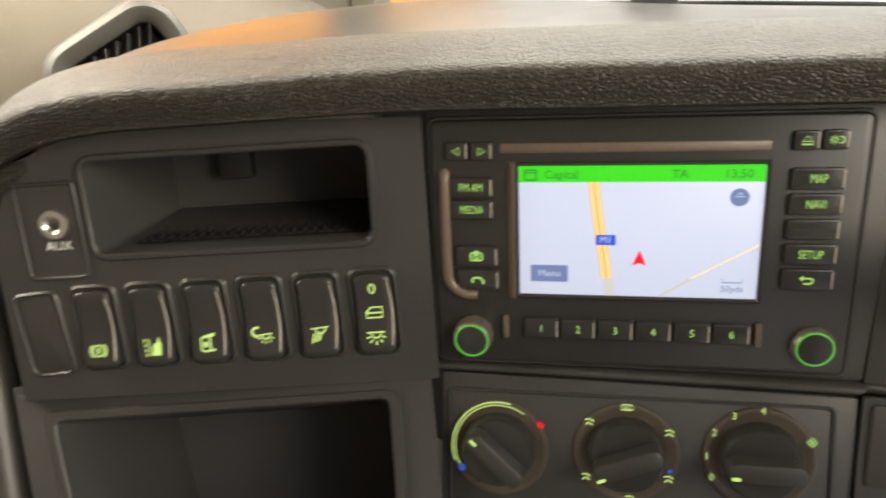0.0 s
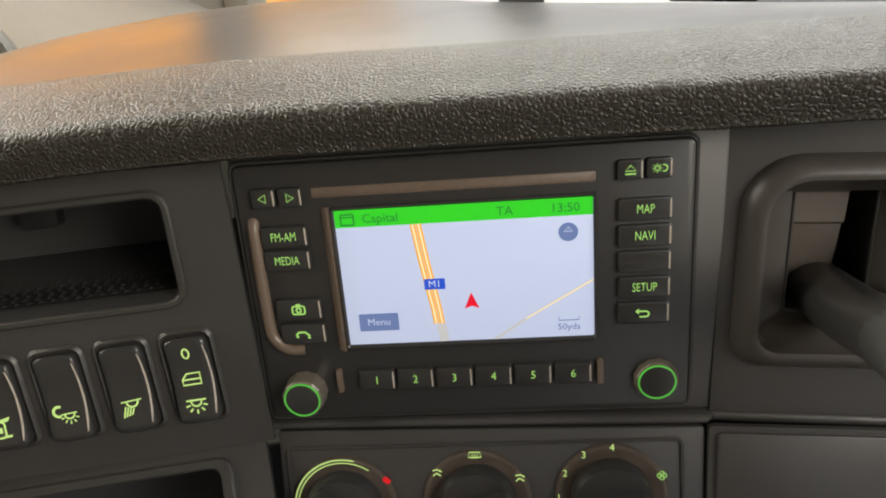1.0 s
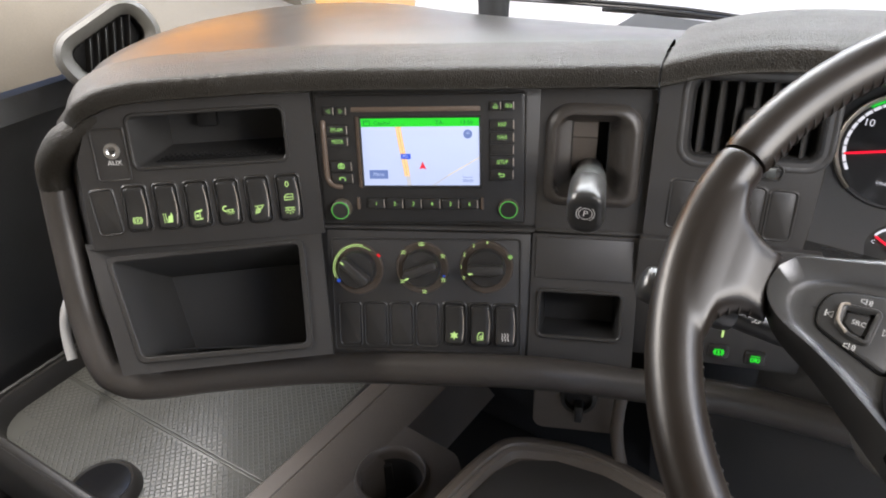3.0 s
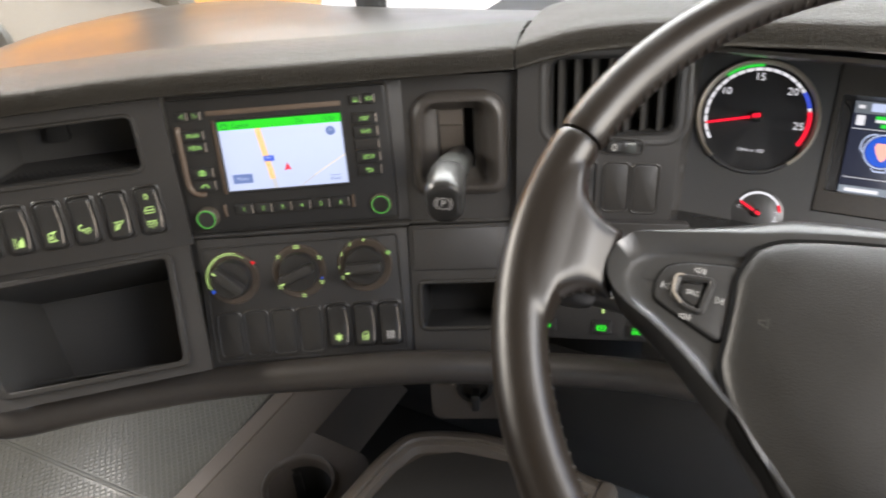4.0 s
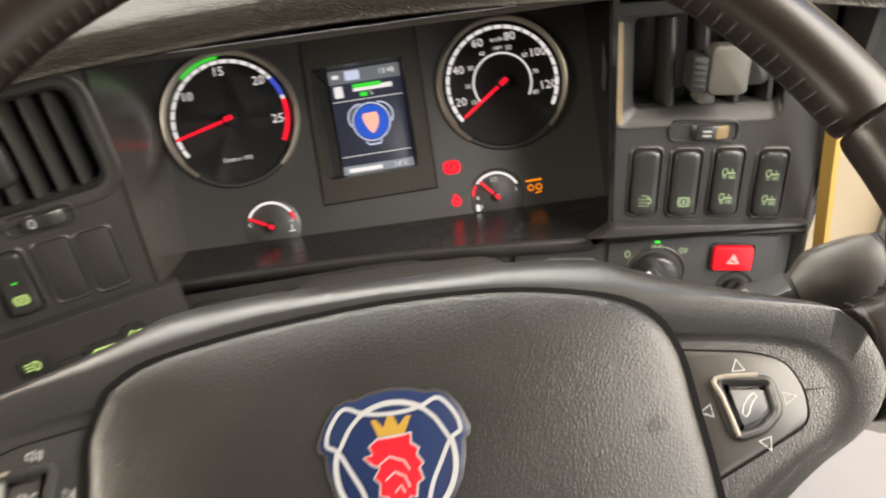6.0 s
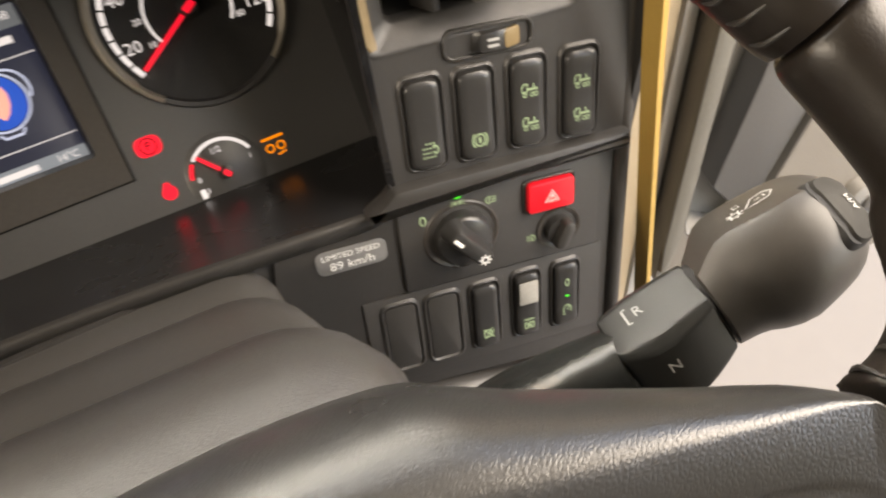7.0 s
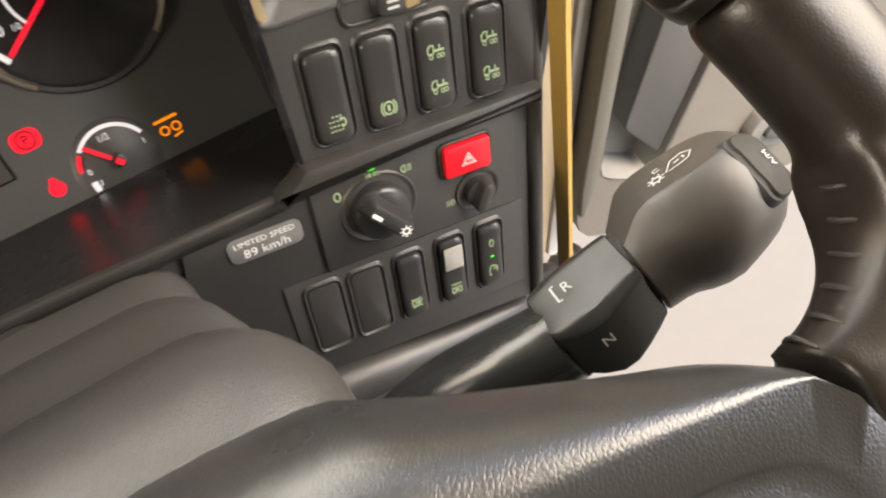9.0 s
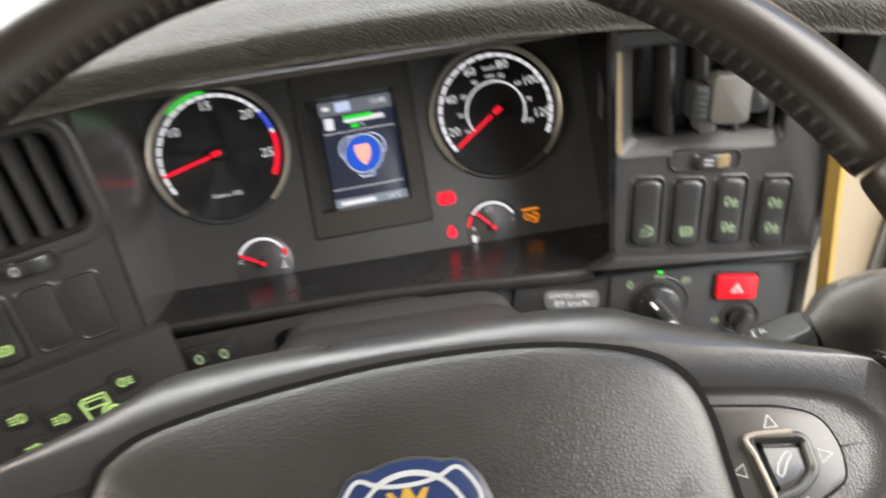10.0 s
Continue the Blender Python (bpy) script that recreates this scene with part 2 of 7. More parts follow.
def holed(bm, outer, holes, z0, z1):
    """A slab with openings through it."""
    top = []
    for o in (outer, *holes):
        vs = [bm.verts.new((x, y, z1)) for x, y in o]
        top += [bm.edges.new((vs[i], vs[(i + 1) % len(vs)])) for i in range(len(vs))]
    made = bmesh.ops.triangle_fill(bm, use_beauty=True, use_dissolve=False, edges=top)
    faces = [g for g in made["geom"] if isinstance(g, bmesh.types.BMFace)]
    ext = bmesh.ops.extrude_face_region(bm, geom=faces, use_keep_orig=True)
    for v in (g for g in ext["geom"] if isinstance(g, bmesh.types.BMVert)):
        v.co.z = z0


def bin_box(bm, outline, depth, shrink=0.004, floor_tilt=0.0):
    """The inside of an open box behind an opening."""
    back = grow(outline, -shrink)
    loft(bm, [[(x, y, 0) for x, y in grow(outline, 0.003)], [(x, y, 0) for x, y in outline], [(x, y, -0.6 * depth) for x, y in grow(outline, -0.6 * shrink)], [(x, y, -depth) for x, y in back]], False, True)


def lathe(bm, profile, n=32, m=None):
    rings = [[(r * math.cos(2 * math.pi * i / n), r * math.sin(2 * math.pi * i / n), z) for i in range(n)] for r, z in profile]
    if m is not None:
        rings = [[m @ Vector(p) for p in ring] for ring in rings]
    loft(bm, rings)


def tube(bm, path, radius, n=12, caps=True, squash=1.0, up=Vector((0, 0, 1))):
    """A pipe along a path; radius is a number or one for each point."""
    pts = [Vector(p) for p in path]
    rings = []
    for i, p in enumerate(pts):
        t = (pts[min(i + 1, len(pts) - 1)] - pts[max(i - 1, 0)]).normalized()
        a = t.cross(up).normalized()
        b = a.cross(t)
        r = radius[i] if isinstance(radius, (list, tuple)) else radius
        rings.append([p + r * (math.cos(2 * math.pi * k / n) * a + squash * math.sin(2 * math.pi * k / n) * b) for k in range(n)])
    loft(bm, rings, caps, caps)


def smooth_path(pts, k=6):
    """Points of a Catmull-Rom curve through pts."""
    ps = [Vector(p) for p in pts]
    out = []
    for i in range(len(ps) - 1):
        a, b, c, d = ps[max(i - 1, 0)], ps[i], ps[i + 1], ps[min(i + 2, len(ps) - 1)]
        for j in range(k):
            t = j / k
            out.append(0.5 * (2 * b + (c - a) * t + (2 * a - 5 * b + 4 * c - d) * t * t + (3 * b - a - 3 * c + d) * t ** 3))
    return out + [ps[-1]]


def line(bm, pts, w, z=0.0003, closed=False):
    """A thin drawn stroke."""
    ps = [Vector((x, y, 0)) for x, y in pts]
    if closed:
        ps = ps + [ps[0]]
    left, right = [], []
    for i, p in enumerate(ps):
        a, b = ps[max(i - 1, 0)], ps[min(i + 1, len(ps) - 1)]
        if closed and i in (0, len(ps) - 1):
            a, b = ps[-2], ps[1]
        t = (b - a)
        t = t.normalized() if t.length else Vector((1, 0, 0))
        s = Vector((-t.y, t.x, 0)) * w / 2
        left.append(p + s)
        right.append(p - s)
    va = [bm.verts.new((p.x, p.y, z)) for p in left]
    vb = [bm.verts.new((p.x, p.y, z)) for p in right]
    for i in range(len(ps) - 1):
        bm.faces.new((vb[i], vb[i + 1], va[i + 1], va[i]))


def shape(bm, pts, z=0.0003):
    bm.faces.new([bm.verts.new((x, y, z)) for x, y in pts])


def ring_pts(r, a0=0, a1=360, n=24, cx=0.0, cy=0.0, ry=None):
    return [(cx + r * math.cos(radians(a0 + (a1 - a0) * i / n)), cy + (ry or r) * math.sin(radians(a0 + (a1 - a0) * i / n))) for i in range(n + 1)]


def band(bm, r0, r1, a0, a1, z, n=24, cx=0.0, cy=0.0):
    o, i = ring_pts(r1, a0, a1, n, cx, cy), ring_pts(r0, a0, a1, n, cx, cy)
    vo, vi = [bm.verts.new((*p, z)) for p in o], [bm.verts.new((*p, z)) for p in i]
    for k in range(n):
        bm.faces.new((vi[k], vo[k], vo[k + 1], vi[k + 1]))


def lettering(name, words, size, m, material, parent, align="CENTER", squeeze=1.0):
    cu = bpy.data.curves.new(name, "FONT")
    cu.body, cu.size, cu.align_x, cu.align_y = words, size, align, "CENTER"
    cu.resolution_u = 2
    tmp = bpy.data.objects.new(name, cu)
    scene.collection.objects.link(tmp)
    me = bpy.data.meshes.new_from_object(tmp.evaluated_get(bpy.context.evaluated_depsgraph_get()))
    bpy.data.objects.remove(tmp)
    me.name = name
    me.materials.clear()
    me.materials.append(material)
    ob = new(name, me)
    ob.parent = parent
    ob.matrix_basis = m @ Matrix.Diagonal((squeeze, 1, 1, 1))
    return ob


B = bmesh.new


def rounded(poly, r, k=4):
    """A polygon with its corners rounded off."""
    n, out = len(poly), []
    for i in range(n):
        a, b, c = (Vector((*poly[(i + j) % n], 0)) for j in (-1, 0, 1))
        p, q = (a - b).normalized(), (c - b).normalized()
        d = min(r, 0.45 * (a - b).length, 0.45 * (c - b).length)
        s, e = b + p * d, b + q * d
        out += [tuple(((1 - f) ** 2 * s + 2 * f * (1 - f) * b + f * f * e)[:2]) for f in (j / k for j in range(k + 1))]
    return out


LEFT = spot(-0.666, 0.043, 0.752, 39, 14) @ at(0, 0, -0.003)
BIN = spot(-0.707, -0.047, 0.665, 36, 40)
RADIO = spot(-0.543, 0.137, 0.804, 30, 12.3) @ at(0, 0, -0.0062)
CLIMATE = spot(-0.501, 0.107, 0.656, 29, 22) @ at(0, 0, -0.003)
LEVER = spot(-0.444, 0.18, 0.724, 25, 13)
POCKET = spot(-0.444, 0.17, 0.722, 26, 22)
VENT = spot(-0.289, 0.242, 0.755, 22, 13) @ at(0, 0, -0.003)
DIALS = spot(-0.03, 0.405, 0.731, 3.5, 33)
RIGHT = spot(0.215, 0.269, 0.725, -6.5, 13.4) @ at(0, 0, -0.0045)
WHEEL = spot(0.0, 0.0246, 0.8595, 5, 56.3)
PADDED = spot(0.003, 0.005, 0.853, 1, 61.5)

# ---- the cab and what lies outside ----
def box(bm, x0, x1, y0, y1, z0, z1):
    v = [bm.verts.new((x, y, z)) for z in (z0, z1) for x, y in ((x0, y0), (x1, y0), (x1, y1), (x0, y1))]
    for f in ((3, 2, 1, 0), (4, 5, 6, 7), (0, 1, 5, 4), (1, 2, 6, 5), (2, 3, 7, 6), (3, 0, 4, 7)):
        bm.faces.new([v[i] for i in f])


def slab(name, dims, material, label, category, kind="structure"):
    bm = B()
    box(bm, *dims)
    return solo(name, bm, material, Matrix(), label, category, kind=kind)


slab("ground", (-60, 60, -60, 60, -1.55, -1.5), CONCRETE, "pale concrete yard floor around the truck", "ground")
slab("floor", (-1.5, 0.3, -1.6, 1.0, -0.06, 0.0), FLOOR, "black rubber cab floor", "floor")
slab("floor_rear", (0.3, 0.6, -1.6, -0.7, -0.06, 0.0), FLOOR, "black rubber cab floor behind the doorway", "floor")
slab("ceiling", (-1.5, 0.6, -1.6, 0.75, 1.72, 1.78), ROOF, "beige cab roof lining", "ceiling")
slab("wall_rear", (-1.5, 0.6, -1.66, -1.6, 0.0, 1.72), CABBEIGE, "beige rear wall of the cab", "wall")
slab("wall_front", (-1.5, 0.6, 0.86, 0.92, 0.0, 0.62), DARK, "dark bulkhead under the windscreen", "wall")
slab("wall_right", (0.6, 0.66, -1.6, -0.75, 0.0, 1.72), CABBEIGE, "beige side wall behind the open door", "wall")
bm = B()
holed(bm, [(-1.6, 0), (1.0, 0), (0.75, 1.72), (-1.6, 1.72)], [[(-0.75, 0.89), (0.80, 0.89), (0.695, 1.55), (-0.75, 1.55)]], 0.0, 0.06)
solo("wall_left", bm, CABBEIGE, Matrix(((0, 0, -1, -1.5), (1, 0, 0, 0), (0, 1, 0, 0), (0, 0, 0, 1))), "beige passenger side wall with its window opening", "wall", kind="structure")
bm = B()
holed(bm, [(-1.5, 0), (0.6, 0), (0.55, 1.2), (-1.45, 1.2)], [rr(1.96, 1.08, 0.06, 4, -0.45, 0.60)], 0, 0.05)
solo("window_frame", bm, CABBEIGE, pose(0, 0.87, 0.60, 96, 0, 0), "beige trimmed windscreen frame", "window frame", kind="structure")
bm = B()
plate(bm, rr(1.96, 1.08, 0.06, 4, -0.45, 0.60), 0.01, 0.015)
pane = solo("windscreen", bm, glass("clear glass"), pose(0, 0.87, 0.60, 96, 0, 0), "clear windscreen glass", "windscreen", kind="structure")
pane.visible_shadow = False
wall = B()
box(wall, -30, 30, 11, 11.3, -1.5, 9)
box(wall, 13, 13.3, -12, 11, -1.5, 9)
box(wall, -16.3, -16, -12, 11, -1.5, 9)
solo("backdrop", wall, WALLW, Matrix(), "pale walls of the yard far behind the windows", "backdrop", kind="structure")

# yellow vehicle outside, past the windscreen
yv = thing("yellow_vehicle", pose(-5.65, 3.85, -1.5, 0, 0, 12), "yellow vehicle parked outside past the windscreen", "vehicle")
bm = B()
plate(bm, rr(4.3, 2.6, 0.25, 5), 0.5, 4.6, 0.08)
part("body", bm, YELLOW, yv)
bm = B()
plate(bm, rr(2.1, 0.3, 0.1, 4), 0, 0.03, 0.01)
part("bumper", bm, BEZEL, yv, "dark bumper", pose(0, -1.31, 0.75, 90, 0, 0))
for x in (-0.85, 0.85):
    bm = B()
    lathe(bm, [(0.2, -0.12), (0.45, -0.12), (0.5, -0.08), (0.5, 0.08), (0.45, 0.12), (0.2, 0.12)], 28, pose(x, -0.7, 0.5, 0, 90, 0))
    part("wheel", bm, DARK, yv)

# ---- dashboard ----
dash = thing("dashboard", pose(0, 0, 0), "black wraparound truck dashboard with a grey padded top", "dashboard")


def on(m, u, v, n=0.0):
    return m @ Vector((u, v, n))


def sheet(bm, rows):
    """A smooth sheet through rows of points, rounded both ways."""
    cols = [smooth_path(r, 4) for r in rows]
    full = [smooth_path([c[i] for c in cols], 5) for i in range(len(cols[0]))]
    made = [[bm.verts.new(p) for p in r] for r in full]
    for a, b in zip(made, made[1:]):
        for i in range(len(a) - 1):
            bm.faces.new((a[i], a[i + 1], b[i + 1], b[i]))


# padded top: each row runs from under the brow over the crest to its rear ridge
PAD_ROWS, PLATE_ROWS = [], []
for (x, y, z), (dx, dy), rear in (
    ((-0.872, -0.070, 0.815), (-0.80, 0.60), 0.44),
    ((-0.835, -0.068, 0.852), (-0.78, 0.63), 0.54),
    ((-0.791, -0.039, 0.871), (-0.68, 0.73), 0.66),
    ((-0.720, 0.016, 0.874), (-0.60, 0.80), 0.76),
    ((-0.648, 0.070, 0.875), (-0.5, 0.866), 0.74),
    ((-0.550, 0.132, 0.874), (-0.42, 0.9), 0.62),
    ((-0.448, 0.192, 0.874), (-0.3, 0.95), 0.53),
    ((-0.352, 0.240, 0.877), (-0.2, 0.98), 0.45),
):
    k = lambda d, up: (x + dx * d, y + dy * d, z + up)
    PAD_ROWS.append([k(0.03, -0.006), k(0.003, -0.002), k(0.0, 0.003), k(0.0, 0.015), k(0.003, 0.0195), k(0.012, 0.0215), k(0.04, 0.0245), k(0.075, 0.0225), k(0.088, 0.014), k(0.092, 0.004)])
    PLATE_ROWS.append([k(0.086, 0.0105), k(0.12, 0.008), k(0.34 * rear, 0.005), k(0.58 * rear, -0.022), k(0.8 * rear, -0.072), k(rear, -0.13)])
bm = B()
sheet(bm, PAD_ROWS)
part("top_pad", bm, PAD, dash, "grey leather-grained dash pad")
bm = B()
sheet(bm, PLATE_ROWS)
part("top_plate", bm, PLATE, dash, "smooth grey dash top")

# hood over the instruments
HOOD = []
for x, y, z in ((-0.351, 0.241, 0.877), (-0.29, 0.262, 0.893), (-0.2, 0.283, 0.9), (-0.02, 0.292, 0.906), (0.16, 0.285, 0.9), (0.3, 0.262, 0.885), (0.40, 0.25, 0.865)):
    k = lambda d, up: (x - 0.12 * d, y + d, z + up)
    HOOD.append([k(0.05, -0.01), k(0.003, -0.002), k(0.0, 0.003), k(0.0, 0.016), k(0.004, 0.0205), k(0.014, 0.023), k(0.05, 0.027), k(0.13, 0.022), k(0.28, -0.03), k(0.42, -0.10)])
bm = B()
sheet(bm, HOOD)
part("instrument_hood", bm, PAD, dash, "grey padded hood over the instruments")

# dark core that closes the dashboard behind its panels
bm = B()
CORE = [(-0.5, 0.21), (-0.46, 0.215), (-0.35, 0.27), (-0.25, 0.33)]
loft(bm, [[(x - 0.02, y + 0.02, z) for x, y in CORE] + [(-0.25, 0.6, z), (-0.52, 0.6, z)] for z in (0.60, 0.84)])
part("core", bm, DARK, dash)

# left panel with its bin, upper shelf
bm = B()
box1 = rr(0.156, 0.052, (0.006, 0.006, 0.006, 0.006), 3, -0.076, 0.078)
holed(bm, [(-0.216, -0.036), (0.033, -0.033), (0.033, 0.117), (-0.15, 0.122), (-0.195, 0.105), (-0.214, 0.06)], [box1], -0.004, 0.0)
part("left_panel", bm, PANEL, dash, m=LEFT)
bm = B()
bin_box(bm, box1, 0.11)
part("upper_bin", bm, BININ, dash, m=LEFT)
# lower bin
bm = B()
box2 = rounded([(0.09, 0.0595), (-0.114, 0.047), (-0.0775, -0.0565), (0.0985, -0.0475)], 0.006, 3)
holed(bm, [(0.114, 0.077), (-0.145, 0.068), (-0.1, -0.075), (0.126, -0.06)], [box2], -0.004, 0.0)
part("lower_panel", bm, PANEL, dash, m=BIN)
bm = B()
bin_box(bm, box2, 0.15, 0.003)
part("lower_bin", bm, BININ, dash, m=BIN)

# radio panel, climate panel, lever panel, pocket panel
bm = B()
plate(bm, rr(0.232, 0.146, 0.002, 2, -0.007, -0.006), -0.004, 0.0)
part("radio_panel", bm, PANEL, dash, m=RADIO)
bm = B()
plate(bm, rr(0.222, 0.142, 0.002, 2, -0.03, 0.0), -0.004, 0.0)
part("climate_surround", bm, PANEL, dash, m=CLIMATE)
bm = B()
holed(bm, rr(0.112, 0.148, 0.002, 2, 0.055, 0.073), [rr(0.076, 0.090, 0.02, 6, 0.054, 0.08)], -0.004, 0.0)
part("lever_panel", bm, PANEL, dash, m=LEVER)
bm = B()
pocket = rr(0.083, 0.047, 0.004, 3, 0.0545, -0.0845)
holed(bm, rr(0.110, 0.142, 0.002, 2, 0.057, -0.07), [pocket], -0.004, 0.0)
part("pocket_panel", bm, PANEL, dash, m=POCKET)
bm = B()
bin_box(bm, pocket, 0.05)
part("pocket", bm, DARK, dash, m=POCKET)
bm = B()
vent_hole = rr(0.115, 0.07, 0.01, 4, 0.034, 0.095)
holed(bm, [(-0.058, -0.03), (0.092, -0.034), (0.104, 0.137), (-0.056, 0.137)], [vent_hole], -0.004, 0.0)
part("vent_panel", bm, PANEL, dash, m=VENT)
bm = B()
vent_hole2 = rr(0.1185, 0.0790, 0.009, 5, -0.0008, 0.1165)
vent_duct2 = rr(0.1015, 0.0640, 0.005, 5, 0.0052, 0.1215)
holed(bm, [(-0.062, -0.008), (0.084, -0.008), (0.086, 0.16), (-0.062, 0.165)], [vent_hole2], -0.004, 0.0)
part("right_panel", bm, PANEL, dash, m=RIGHT)
bm = B()
plate(bm, [(0.071, -0.175), (0.0815, -0.01), (-0.062, -0.0095), (-0.085, -0.0150), (-0.134, -0.0185), (-0.139, -0.04), (-0.139, -0.15)], -0.007, -0.004)
part("switch_panel", bm, PANEL, dash, m=RIGHT)
bm = B()
tube(bm, smooth_path([(0.0905, 0.09, -0.004), (0.0880, 0.05, -0.004), (0.0820, -0.03, -0.004), (0.0775, -0.095, -0.004), (0.0738, -0.15, -0.004), (0.0722, -0.176, -0.005)], 4), 0.0050, 12)
part("side_bead", bm, PANEL_SOFT, dash, "rounded edge of the switch panel", m=RIGHT)

# curved strip between the radio and heater panels
bm = B()
TOPS = [RADIO @ Vector((u, -0.0795, z)) for u, z in ((-0.124, -0.003), (-0.06, -0.003), (0.0, -0.003), (0.06, -0.003), (0.11, -0.003))]
FEET = [CLIMATE @ Vector((u, 0.0715, -0.003)) for u in (-0.142, -0.085, -0.03, 0.025, 0.081)]
mids = [a.lerp(b, 0.45) + Vector((0.002, -0.0045, 0.0015)) for a, b in zip(TOPS, FEET)]
loft(bm, [smooth_path([p + Vector((-0.002, 0.006, 0.004)) for p in TOPS], 3), smooth_path(TOPS, 3), smooth_path([a.lerp(m, 0.6) + Vector((0, -0.0012, 0.001)) for a, m in zip(TOPS, mids)], 3), smooth_path(mids, 3), smooth_path([b.lerp(m, 0.6) + Vector((0, -0.0010, -0.0004)) for b, m in zip(FEET, mids)], 3), smooth_path(FEET, 3), smooth_path([p + Vector((-0.002, 0.006, -0.004)) for p in FEET], 3)], False, False, closed=False)
part("joint_strip", bm, PANEL, dash, angle=60)

# border and lip round the outer edge
BORDER = [(-0.815, -0.022, 0.856), (-0.836, -0.046, 0.849), (-0.858, -0.065, 0.834), (-0.878, -0.076, 0.815), (-0.894, -0.081, 0.793), (-0.9, -0.082, 0.77)]
LIP_PATH = [(-0.9, -0.082, 0.77), (-0.885, -0.098, 0.711), (-0.85, -0.122, 0.647), (-0.808, -0.14, 0.601), (-0.788, -0.138, 0.585), (-0.762, -0.12, 0.575), (-0.697, -0.06, 0.575), (-0.606, 0.014, 0.574), (-0.51, 0.063, 0.582), (-0.412, 0.112, 0.588), (-0.32, 0.166, 0.576), (-0.2, 0.22, 0.565), (-0.05, 0.25, 0.56)]
bm = B()
tube(bm, smooth_path(BORDER, 6), [0.006 + 0.012 * min(1, i / 14) for i in range(31)], 14)
part("border", bm, PAD, dash, "padded rounded border")
bm = B()
tube(bm, smooth_path(LIP_PATH, 6), 0.0178, 14)
part("lip", bm, LIP, dash, "rounded black lower lip")
bm = B()
left_edge = [on(LEFT, *c, -0.001) for c in ((-0.15, 0.12), (-0.195, 0.105), (-0.214, 0.06), (-0.216, 0.0), (-0.216, -0.036))] + [on(BIN, -0.143, 0.064, -0.001), on(BIN, -0.12, -0.01, -0.001), on(BIN, -0.1, -0.073, -0.001)]
outer_edge = [Vector(c) + Vector((0.006, 0.012, 0)) for c in ((-0.80, -0.05, 0.875), (-0.845, -0.065, 0.85), (-0.885, -0.075, 0.815), (-0.9, -0.08, 0.765), (-0.89, -0.09, 0.72), (-0.88, -0.098, 0.705), (-0.845, -0.122, 0.645), (-0.808, -0.135, 0.605))]
loft(bm, [left_edge, outer_edge, [c + Vector((-0.08, 0.03, 0.0)) for c in outer_edge]], False, False, closed=False)
part("end_fillet", bm, PANEL, dash)

